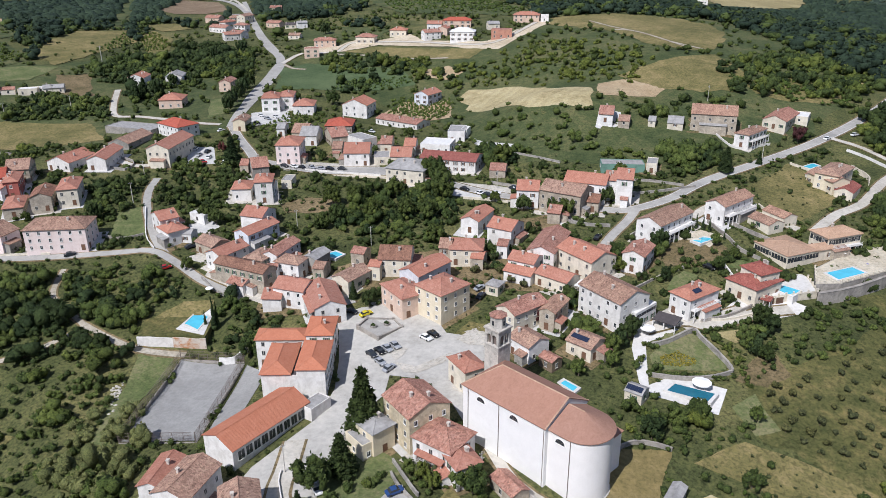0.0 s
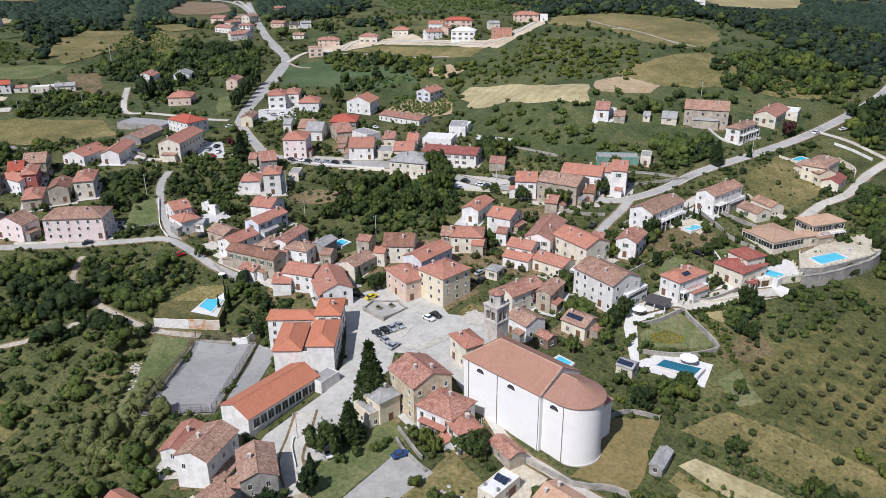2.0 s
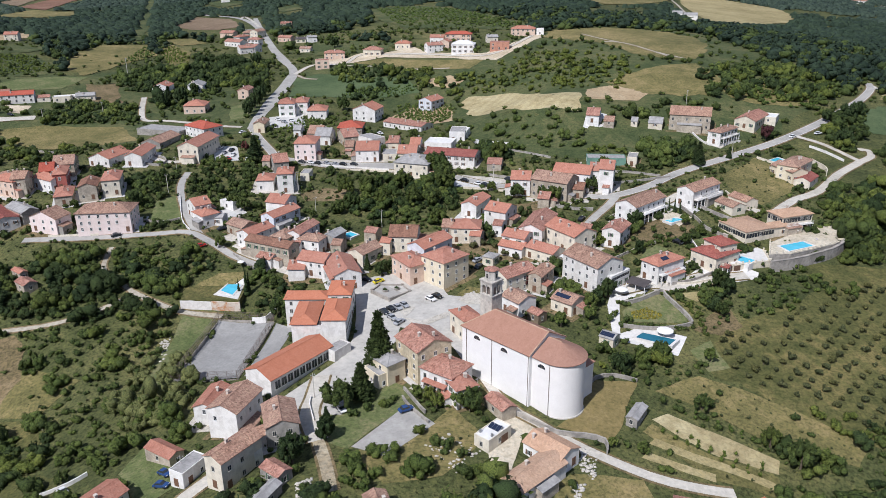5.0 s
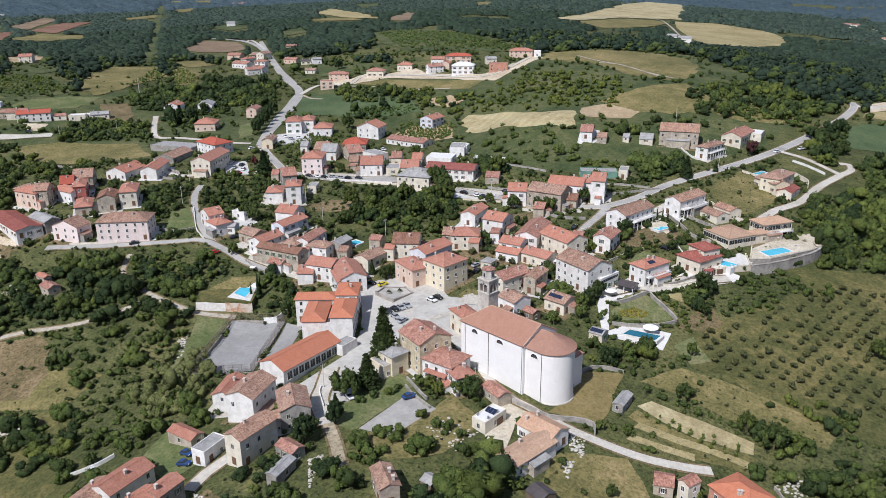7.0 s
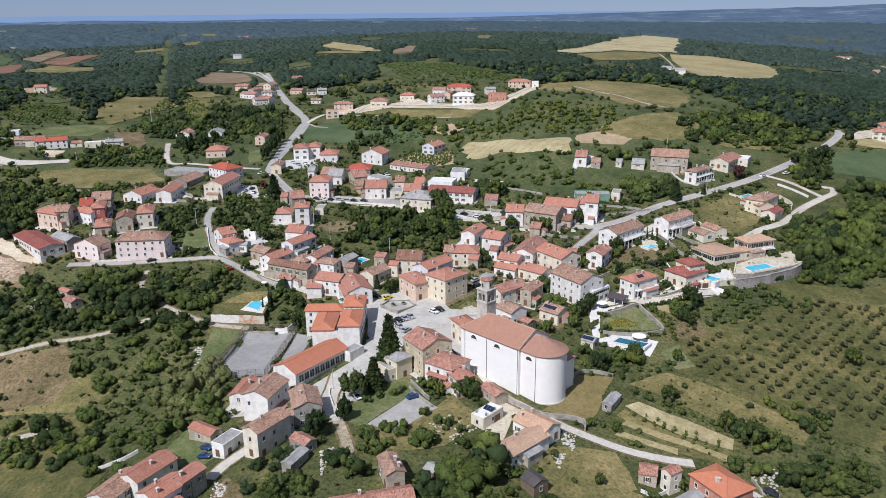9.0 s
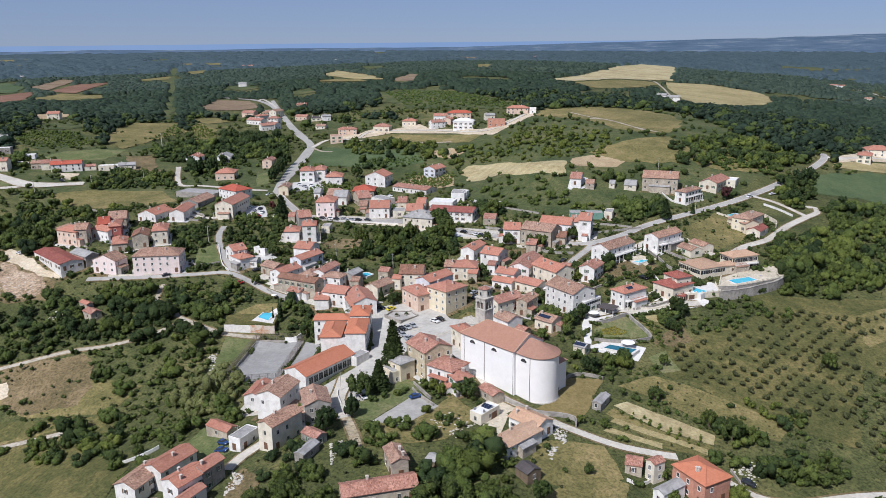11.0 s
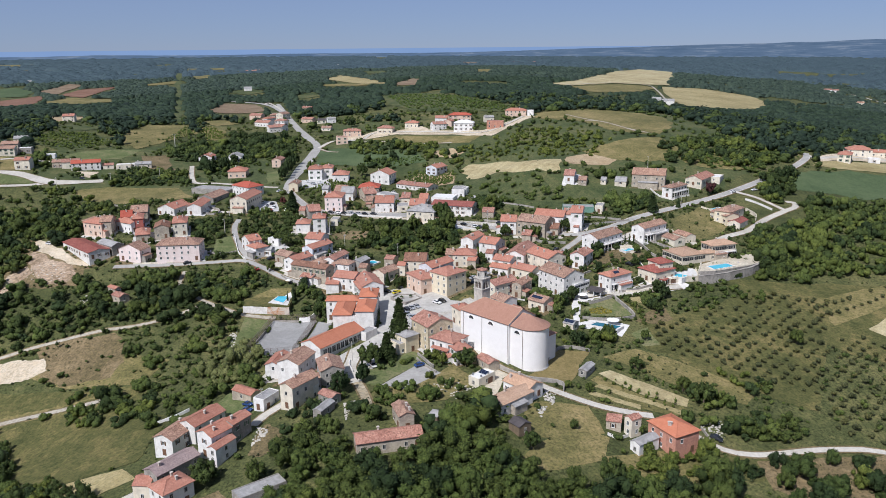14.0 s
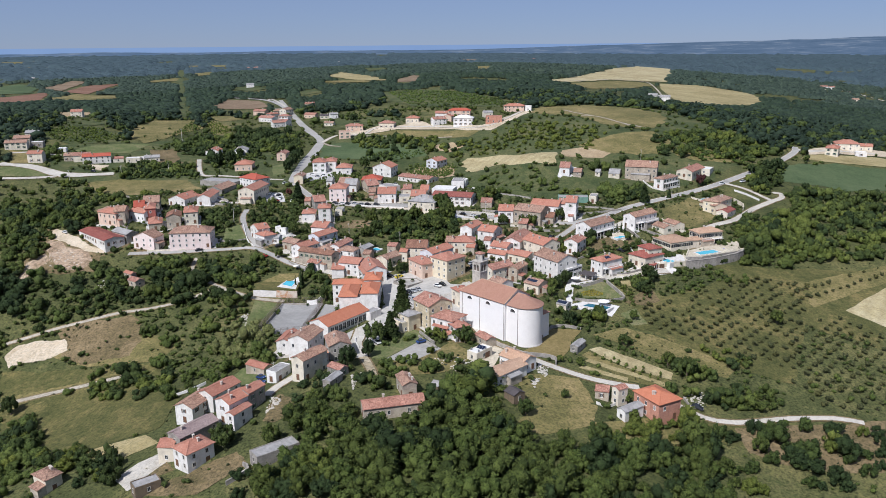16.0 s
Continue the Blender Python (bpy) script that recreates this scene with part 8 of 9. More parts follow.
wood([(98, 204), (139, 212), (142, 199), (106, 181), (96, 184)], 4.0, 2.6, "leaf_light", .3)
wood([(99, 138), (113, 140), (119, 133), (110, 124), (103, 128)], 3.6, 4.0, "leaf", .6)
wood([(85, 123), (95, 127), (103, 121), (99, 116), (87, 114)], 3.6, 4.0, "leaf", .6)
wood([(80, 109), (89, 110), (85, 101), (77, 100)], 3.6, 5.0, "leaf", .8)
wood([(98, 109), (115, 113), (117, 105), (96, 100)], 3.6, 5.0, "leaf", .75)
wood([(50.9, 536.7), (94, 524.7), (128.3, 464.5), (109.1, 410.6), (61.6, 439.1), (24.8, 467.8), (4.7, 472.6), (9.2, 499.4)], 4.2, 3.2, "leaf_light", .38)
wood([(-65.4, 511.4), (-38.4, 503.3), (-53.7, 475), (-71.5, 487.6)], 4.5, 5.0, "leaf", .6)
wood([(-89.8, 569.8), (-67.7, 579.1), (-12.7, 540.7), (18.3, 513.8), (4.6, 489.6), (-29.6, 507.1), (-76.2, 531.1)], 4.2, 4.2, "leaf", .5)
wood([(21, 383), (41, 379), (73, 360), (68, 332), (35, 338), (22, 338)], 4.2, 3.4, "leaf_light", .45)
wood([(17, 357), (29, 350), (34, 329), (27, 321), (19, 329)], 4.0, 5.0, "leaf", .7)
wood([(68, 332), (92, 328), (92, 319), (67, 324)], 3.6, 3.5, "leaf_light", .6)
wood([(88, 375), (111, 386), (129, 390), (120, 352), (107, 365), (90, 363)], 4.2, 4.0, "leaf", .4)
wood([(95, 328), (122, 335), (121, 309), (98, 301), (93, 315)], 4.0, 5.0, "leaf", .75)
wood([(154.9, 438.1), (210.4, 482.8), (243.9, 461), (266.6, 448.4), (216.6, 398.5), (178.2, 389.6), (152.1, 396.5)], 4.5, 5.0, "leaf", .6)
wood([(206, 372), (240, 394), (207, 330), (189, 324)], 4.0, 5.0, "leaf", .7)
wood([(38, 229), (51, 216), (43, 179), (32, 189), (34, 208)], 3.6, 4.0, "leaf", .6)
wood([(46, 163), (69, 161), (67, 153), (49, 148), (43, 156)], 3.6, 4.0, "leaf", .7)
wood([(92, 223), (103, 213), (102, 196), (86, 188), (82, 195)], 3.6, 4.0, "leaf", .7)
wood([(56, 237), (78, 246), (78, 223), (64, 225)], 3.6, 4.0, "leaf", .5)
wood([(13, 265), (28, 255), (22, 238), (12, 234)], 3.6, 3.5, "leaf", .5)
wood([(-294.5, 414.4), (-273.7, 417.4), (-224.9, 362.8), (-201, 371.9), (-175, 339), (-191, 347), (-206, 332), (-225, 326), (-248, 333)], 4.0, 4.0, "leaf", .42)
wood([(-148, 309), (-143, 319), (-127, 280), (-132, 268)], 4.0, 4.5, "leaf", .7)
wood([(-269.4, 440.6), (-239.8, 467.2), (-201.9, 462.9), (-187.9, 422.7), (-241.2, 422)], 4.0, 3.8, "leaf", .45)
wood([(-247.4, 544.5), (-233.4, 586.1), (-200.5, 510.9), (-222.7, 497.2)], 4.0, 5.0, "leaf", .6)
wood([(-233.3, 572), (-185.2, 607.8), (-145.9, 602.8), (-129.1, 529), (-165.2, 527.8), (-189.7, 503)], 4.0, 5.0, "leaf", .7)

wood([(-155.2, 147.4), (-127.4, 145), (-109.7, 149.5), (-103.8, 118.8), (-130.2, 123.2)], 4.5, 4.8, "leaf", .5)
wood([(-177.9, 126.4), (-140.2, 106.6), (-104.4, 64), (-122.9, 64.5), (-156.4, 89.8)], 4.5, 5.2, "leaf", .55)
wood([(-132.2, 90.6), (-112.6, 82.8), (-101.3, 62.9), (-108.7, 61.3)], 4.2, 4.2, "leaf", .5)
wood([(-199.2, 464.9), (-204, 502.5), (-180.4, 520.9), (-150.3, 516.3), (-159.8, 476.9), (-179.4, 450.4)], 4.2, 4.4, "leaf", .4)
wood([(-248.5, 422.4), (-256.8, 458.4), (-240.6, 474.2), (-209, 474.4), (-193.5, 433), (-222.5, 425.4)], 4.5, 4.6, "leaf", .45)
wood([(-327.8, 468.5), (-341, 503.9), (-303, 492.5), (-293.1, 480.8), (-309.4, 458.2)], 4.5, 5.0, "leaf", .5)
wood([(-194.2, 554.4), (-214.7, 635.2), (-181.4, 633), (-141.3, 584.8), (-130.9, 516.1), (-157, 558.9)], 4.5, 5.5, "leaf_dark", .75)

# ---- single trees ----
plant("cedar", -19.2, 152.2, 1.45, 1.0)
plant("cedar", -23.3, 139.0, 1.05, .8)
plant("dark", -121.9, 431.8, 1.25, 1.35)
plant("dark", -122.3, 443.2, 1.25, 1.35)
plant("dark", -122.9, 455.8, 1.25, 1.35)
plant("dark", -123.7, 469.8, 1.25, 1.35)
plant("dark", -124.7, 484.9, 1.25, 1.35)
plant("dark", -125.5, 500.0, 1.25, 1.35)
plant("broad", -28.9, 134.2, 1.5, 0.95)
plant("dark", -23.6, 217.2, .9, 1)
plant("conifer", -29.2, 222.4, .55, .9)
plant("dark", -21.4, 219.5, .8, 1)
plant("cedar", -96.9, 340.1, 1.2, .85)
plant("cypress", -72.7, 213.3, 1.2, 1.1)
plant("cypress", -72.1, 214.7, 1.0, 1.0)
plant("cypress", -75.7, 214.2, .8, .9)
plant("round", -55.0, 200.5, 1.5, 1.0)
plant("broad", -58.3, 199.8, 1.1, 1)
plant("cypress", 91.1, 255.0, .8, .8)
plant("cypress", 93.1, 253.7, .8, .8)
plant("cypress", 94.8, 251.9, .8, .8)
plant("cypress", 98.3, 246.2, .6, .6)
plant("purple", 162.0, 338.3, 1.6, 1)
plant("purple", 28.9, 201.2, 1.1, 1)
plant("purple", -106.6, 359.1, 1.0, 1)
plant("broad", -0.0, 293.2, 1.6, 1)
plant("broad", 6.1, 132.1, 1.1, 1)
plant("bush", 6.5, 133.8, 2.0, 1.4)
plant("dark", -37.1, 111.5, 1.2, 1.1)
plant("dark", -30.2, 120.0, .9, 1.2)
plant("conifer", -31.4, 129.0, .5, .7)
plant("round", -45.9, 123.6, .5, 1)
plant("broad", 69.3, 137.4, .8, .9)
plant("broad", 141.3, 164.4, 1.0, .9)
plant("broad", 88.9, 118.9, 1.3, 1)
plant("broad", 83.5, 125.4, .9, 1)
plant("dark", 95.6, 200.7, .7, 1)
plant("dark", 109.6, 202.7, .5, 1)
plant("round", 85.9, 185.6, .9, 1)
plant("round", 89.4, 182.0, .8, 1)
plant("round", 78.3, 158.7, .9, 1)
plant("bush", -24.7, 130.9, 1.3, 1)
plant("bush", -15.8, 135.2, 1.1, 1)
plant("olive", -4.9, 137.4, 1.3, 1.1)
plant("olive", -1.4, 137.3, 1.2, 1.1)
plant("bush", -6.9, 122.1, 1.4, 1.2)
plant("bush", -3.0, 117.6, 1.4, 1.2)
plant("bush", 0.3, 116.3, 1.4, 1.2)
plant("bush", 3.4, 113.6, 1.2, 1.2)
plant("round", 48.8, 118.8, .7, 1)
plant("round", 41.6, 120.4, .6, 1)
plant("cedar", 118.1, 304.9, .9, .9)
plant("conifer", 135.5, 313.9, .55, .8)
plant("dark", 199.2, 333.0, 1.6, 1)
plant("dark", 219.1, 370.9, 1.6, 1)
plant("dark", 205.9, 367.7, 1.0, 1)
plant("dark", 227.6, 378.2, 1.4, 1.1)
plant("dark", 227.2, 332.7, 1.0, 1.2)
plant("round", 64.8, 230.1, 1.0, 1)
plant("round", 58.5, 228.3, 1.1, 1)
plant("dark", 71.3, 221.3, .6, 1.4)
plant("olive", 10.8, 234.3, 1.1, 1)
plant("olive", 14.6, 236.6, 1.1, 1)
plant("olive", 19.3, 232.7, 1.1, 1)
plant("olive", 22.5, 226.3, 1.1, 1)
plant("olive", 17.3, 242.1, 1.0, 1)
plant("olive", 25.8, 222.9, 1.0, 1)
plant("dark", 38.9, 188.3, .8, 1)
plant("round", 36.2, 175.3, 1.0, 1)
plant("round", 46.0, 179.3, 1.0, 1)
plant("dark", 49.4, 187.7, .9, 1)
plant("broad", 43.9, 209.3, .9, 1)
plant("dark", 57.9, 205.3, .7, 1)
plant("round", 57.4, 155.2, 1.1, 1)
plant("dark", 50.0, 151.3, 1.0, 1)
plant("broad", 63.0, 159.0, .9, 1)
plant("bush", 73.0, 193.4, .7, 1)
plant("bush", 54.6, 181.2, .9, 1.3)
plant("bush", 55.5, 175.1, .9, 1.3)
plant("bush", 36.0, 219.4, .8, 1)
plant("dark", -176.4, 473.3, 1.5, 1.2)
plant("cedar", -184.6, 472.7, 1.0, .9)
plant("dark", -185.8, 463.4, 1.4, 1.2)
plant("dark", -177.0, 504.9, 1.2, 1)
plant("dark", -169.8, 583.8, 1.5, 1.1)
plant("dark", -155.8, 607.1, 1.5, 1.1)
plant("dark", -98.2, 666.4, 1.6, 1)
plant("dark", 120.5, 313.4, .9, 1.1)
plant("broad", 21.1, 288.7, .7, 1)
plant("broad", 31.5, 278.7, 1.0, 1)
plant("broad", 47.9, 278.5, 1.0, 1)
plant("broad", 63.0, 278.8, 1.1, 1)
plant("broad", 57.7, 280.0, .9, 1)
plant("broad", -65.3, 454.3, 1.5, 1)
plant("broad", -54.4, 443.9, .9, 1)
plant("round", -33.6, 422.7, .9, 1)
plant("broad", -17.2, 383.4, .9, 1)
plant("round", 8.7, 370.9, .8, 1)
plant("broad", -70.2, 388.6, .7, 1)
plant("broad", -56.6, 348.5, .7, 1)
plant("round", -23.6, 337.1, .7, 1)
plant("broad", -6.0, 315.5, 1.4, 1.1)
plant("broad", 0.0, 309.8, 1.3, 1)
plant("dark", -135.6, 279.9, 1.2, 1)
plant("broad", -132.5, 306.1, 1.1, 1)
plant("broad", -165.6, 345.2, 1.0, 1)
plant("broad", -163.3, 279.8, .6, 1)
plant("broad", -218.0, 299.5, 1.4, 1)
plant("broad", -228.7, 305.7, 1.6, 1)
plant("bush", -125.6, 281.5, 1.0, 1)
plant("bush", -126.7, 259.0, 1.2, 1.2)
plant("broad", -112.0, 295.2, .6, 1)
plant("broad", -88.2, 277.8, 1.0, 1)
plant("broad", -93.1, 281.2, 1.0, 1)
plant("broad", -89.9, 244.7, .8, 1)
plant("broad", -46.4, 273.4, 1.0, 1)
plant("broad", -56.9, 270.6, .6, 1)
plant("bush", -142.5, 318.9, 1.4, 1)
plant("dark", -181.1, 140.6, 1.2, 1.1)
plant("cypress", -104.4, 66.8, 1.1, 1)
plant("broad", -71.6, 70.7, 1.3, .9)
plant("broad", -99.0, 120.8, .6, 1)
plant("broad", -55.6, 68.0, 1.0, 1)
plant("bush", -72.0, 75.4, 1.5, 1)
plant("round", 61.7, 97.3, .7, 1)
plant("round", 61.4, 87.8, .9, 1)
plant("bush", 73.0, 86.0, .7, 1)
plant("bush", 68.6, 83.5, .6, 1)
plant("broad", 101.8, 80.2, 1.0, .8)
plant("broad", 46.9, 71.4, 1.3, 1)
plant("broad", 24.8, 82.8, .9, 1)
plant("broad", 39.7, 95.7, .5, 1)
plant("bush", 141.5, 385.1, .9, 1)
plant("bush", -17.1, 134.6, 1.2, 1)
plant("bush", -14.2, 137.7, 1.0, 1)
plant("bush", -21.3, 133.4, 1.3, 1)
plant("round", -7.8, 138.0, .8, 1)
plant("round", -5.2, 136.4, .9, 1)
plant("round", -2.7, 133.6, .9, 1)
plant("bush", -8.6, 140.7, 1.2, 1.2)
plant("olive", 6.5, 132.4, 1.3, 1)
plant("round", 3.5, 132.7, 1.2, 1)
plant("dark", 93.4, 198.1, 1.0, 1)
plant("dark", 95.3, 194.3, .9, 1)
plant("dark", 86.8, 184.2, .7, 1)
plant("dark", 89.1, 181.9, .8, 1)
plant("bush", 82.0, 181.7, 1.0, 1)
plant("bush", 80.4, 186.4, 1.2, 1)
plant("bush", 77.9, 191.3, 1.3, 1)
plant("dark", 55.1, 194.4, .9, 1)
plant("round", 47.5, 185.3, 1.3, 1)
plant("dark", 52.9, 191.8, .9, 1)
plant("bush", 52.4, 178.9, .9, 1.4)
plant("bush", 57.0, 188.4, .8, 1)
plant("bush", 63.0, 207.0, 1.0, 1)
plant("bush", 70.1, 204.6, 1.2, 1)
plant("bush", 68.5, 208.2, 1.0, 1)
plant("broad", 90.0, 227.1, .8, .9)
plant("broad", 97.6, 233.2, .7, 1)
plant("round", 62.5, 232.0, 1.2, 1)
plant("broad", 58.3, 234.4, 1.1, 1)
plant("broad", 55.4, 229.2, 1.0, 1)
plant("round", 94.0, 242.6, .9, 1)
plant("dark", 74.4, 242.0, 1.1, 1)
plant("round", 108.9, 240.6, .8, 1)
plant("round", 113.8, 240.7, .7, 1)
plant("broad", 72.8, 300.2, 1.2, 1)
plant("broad", 46.4, 270.4, 1.2, 1)
plant("broad", 42.9, 275.9, 1.1, 1)
plant("dark", 32.7, 283.0, 1.0, 1)
plant("broad", 68.9, 286.7, .9, 1)
plant("broad", 27.2, 329.4, 1.4, 1)
plant("broad", 21.8, 323.8, 1.0, 1)
plant("broad", -3.2, 315.6, 1.5, 1.1)
plant("broad", -0.8, 300.0, 1.3, 1.1)
plant("broad", -5.2, 277.1, 1.3, 1)
plant("broad", -19.6, 299.8, 1.3, 1)
plant("broad", -14.1, 280.7, 1.3, 1)
plant("broad", -27.4, 279.7, 1.4, 1)
plant("broad", -35.6, 295.8, 1.3, 1)
plant("broad", -44.7, 293.7, 1.3, 1)
plant("broad", -40.6, 278.2, 1.2, 1)
plant("broad", -2.9, 258.5, 1.2, 1)


# ---- vineyards ----
def vine_rows(angle, gap, ring):
    """Rows of trained vines as uneven strips of leaf, one thing a plot."""
    c, s = math.cos(radians(angle)), math.sin(radians(angle))
    P = np.array(ring, float)
    u, v = P[:, 0] * c + P[:, 1] * s, -P[:, 0] * s + P[:, 1] * c
    r = np.random.RandomState(int(abs(P[0, 0])) + 3)
    big = max(1.0, gap / 3.0)
    step = 1.3 * big
    places = []
    for vv in np.arange(v.min(), v.max(), gap):
        uu = np.arange(u.min(), u.max(), step)
        x, y = uu * c - vv * s, uu * s + vv * c
        ok = inside(x, y, ring) & (r.uniform(0, 1, len(x)) > 0.07)
        for a, b in zip(x[ok], y[ok]):
            places.append((a, b, 1.5 * big * r.uniform(0.75, 1.15), min(1.7 * big, 2.4) * r.uniform(0.7, 1.1), r.uniform(0, 6.28)))
    clumps("vineyard", "vine", "rows of green grapevines on bare soil", "vineyard", TUFT, places)


TUFT = unit_variants(8, 500, 1, 14, 1, 0.32)
TINY = unit_variants(8, 600, 1, 10, 1, 0.35, 0.4)
vine_rows(60, 4.2, [(-34.5, 440.3), (-24, 462.9), (4.8, 458), (4, 426.6), (-10, 421.5), (-22.7, 434.3)])
vine_rows(78, 6.0, [(-104, 406), (-85, 416), (-67, 420), (-66, 394), (-80, 383), (-94, 382)])
vine_rows(35, 5.0, [(201, 407.8), (228.7, 443.8), (244.9, 454.3), (244.7, 444.2), (217, 411.5)])
vine_rows(30, 9.0, [(173.8, 409.5), (198.5, 416), (216.6, 398.5), (203.2, 380.4), (174.1, 387.4)])
vine_rows(65, 3.0, [(54, 127), (56, 129), (81, 117), (79, 112)])
vine_rows(65, 3.0, [(63, 135), (65, 137), (86, 126), (84, 123)])
vine_rows(66, 5.5, [(-366.8, 547.4), (-373.2, 576.2), (-368.8, 601.6), (-343.5, 605.2), (-300.4, 559.7), (-306.3, 541.5), (-334.1, 528.9)])
vine_rows(60, 6, [(-263.6, 593.5), (-275.9, 680.3), (-269.1, 693.1), (-251.6, 641), (-255.9, 602.6)])
vine_rows(40, 5.5, [(-252.8, 657.8), (-255.6, 696.5), (-228.3, 655.6), (-217.6, 616.9), (-227.3, 601.2)])
vine_rows(42, 4.5, [(-70, 487.7), (-62.2, 504), (-19.6, 506.9), (-18.3, 492.3), (-42, 483.8)])
vine_rows(62, 4.2, [(-31.9, 445.8), (-31.1, 466.6), (-19.6, 472.3), (7.2, 459.1), (7, 445.5), (0.1, 422.7)])
vine_rows(35, 9, [(-84.5, 939.3), (-55, 944.2), (7.2, 881.2), (43.2, 783.4), (74.2, 683.6), (58.2, 668.1), (5.9, 718.9), (-45.8, 756.4)])
vine_rows(50, 4.5, [(206.1, 480.3), (226, 495.6), (228.7, 465.1), (207.7, 448.9)])
vine_rows(50, 5, [(215, 405.5), (247.3, 450.5), (252.6, 449.6), (225.9, 412.7)])
vine_rows(-20, 7, [(163.3, 400.2), (170.9, 412.6), (194.4, 422.2), (221.9, 415), (209.3, 395.7), (184, 390.8)])
vine_rows(60, 3.4, [(-92.1, 409.1), (-87.5, 433.3), (-74.6, 448.9), (-64.1, 431.9), (-77.1, 402.8)])

# ---- olive grove ----
def grove(ring, angle, gap, sizes, seed, leave=0.1, kind="olive"):
    """Trees in rows, each a thing of its own."""
    c, s = math.cos(radians(angle)), math.sin(radians(angle))
    P = np.array(ring, float)
    u, v = P[:, 0] * c + P[:, 1] * s, -P[:, 0] * s + P[:, 1] * c
    r = np.random.RandomState(seed)
    for vv in np.arange(v.min(), v.max(), gap[1]):
        for uu in np.arange(u.min(), u.max(), gap[0]):
            a, b = uu + r.uniform(-0.4, 0.4), vv + r.uniform(-0.4, 0.4)
            x, y = a * c - b * s, a * s + b * c
            if r.uniform() < leave or not inside(np.array([x]), np.array([y]), ring)[0] or not free(np.array([x]), np.array([y]), 1.5, False)[0]:
                continue
            plant(kind, x, y, r.uniform(*sizes), r.uniform(0.75, 1.05))


grove([(81, 171), (104, 178), (146, 207), (171, 199), (136, 132), (114, 133), (102, 144), (83, 150)], 43, (4.6, 4.4), (0.55, 1.0), 41)
grove([(143, 158), (172, 175), (186, 159), (157, 104), (142, 103), (128, 118)], 43, (4.6, 4.4), (0.55, 1.0), 42)
grove([(160, 200), (221, 225), (213, 210), (165, 181)], 30, (5.5, 6.0), (0.6, 0.9), 43)


# ---- garden shrubs, hedges and rough growth ----
def growth(name, mat, label, box_, step, size, keep, seed, variants, skip=(), patch=0.0, fields=True, margin=0.4):
    """Low growth over a stretch of land, thick and thin in patches, clear of houses and ways."""
    px, py, r = jitter_net(*box_, step, seed)
    k = np.array([noise.noise((x * 0.035, y * 0.035, seed)) for x, y in zip(px, py)])
    ok = (r.uniform(0, 1, len(px)) < keep) & (k > patch)
    px, py = px[ok], py[ok]
    ok = free(px, py, margin, fields, skip)
    px, py = px[ok], py[ok]
    w = size * r.uniform(0.4, 1.3, len(px))
    clumps(name, mat, label, "shrubs", variants, list(zip(px, py, w, w * r.uniform(0.5, 0.95, len(px)), r.uniform(0, 6.28, len(px)))))


growth("garden_shrubs", "leaf", "garden shrubs and small trees between the houses", (-215, 175, 120, 370), 3.4, 2.7, 0.55, 3, TUFT + LOW, ("earth",), patch=-0.25)
growth("garden_trees", "leaf_dark", "small dark green garden trees", (-215, 175, 200, 380), 7.5, 4.2, 0.5, 4, MID, patch=-0.2, margin=1.2)
growth("light_shrubs", "leaf_light", "light green shrubs and fruit trees", (-215, 175, 60, 400), 6.0, 3.0, 0.45, 8, LOW, patch=-0.1, margin=1.0)
growth("rough_growth", "leaf_olive", "low scrub and tall weeds in the dry grass", (-260, 230, 20, 330), 3.6, 1.2, 0.42, 5, TINY, ("meadow", "drygrass", "earth"), patch=-0.2)
growth("slope_bushes", "leaf", "dark bushes scattered over the rough slope", (-215, -96, 84, 215), 5.0, 3.4, 0.5, 15, LOW, ("drygrass",), patch=-0.12)
growth("meadow_scrub", "leaf", "scattered bushes on the rough slopes", (-330, 330, -20, 640), 7.5, 2.8, 0.5, 6, LOW, ("drygrass", "earth"), patch=0.0)
growth("hill_scrub", "leaf", "bushes and young trees on the far meadows", (-460, 420, 360, 760), 8.0, 4.6, 0.85, 9, LOW, ("meadow",), patch=-0.08)


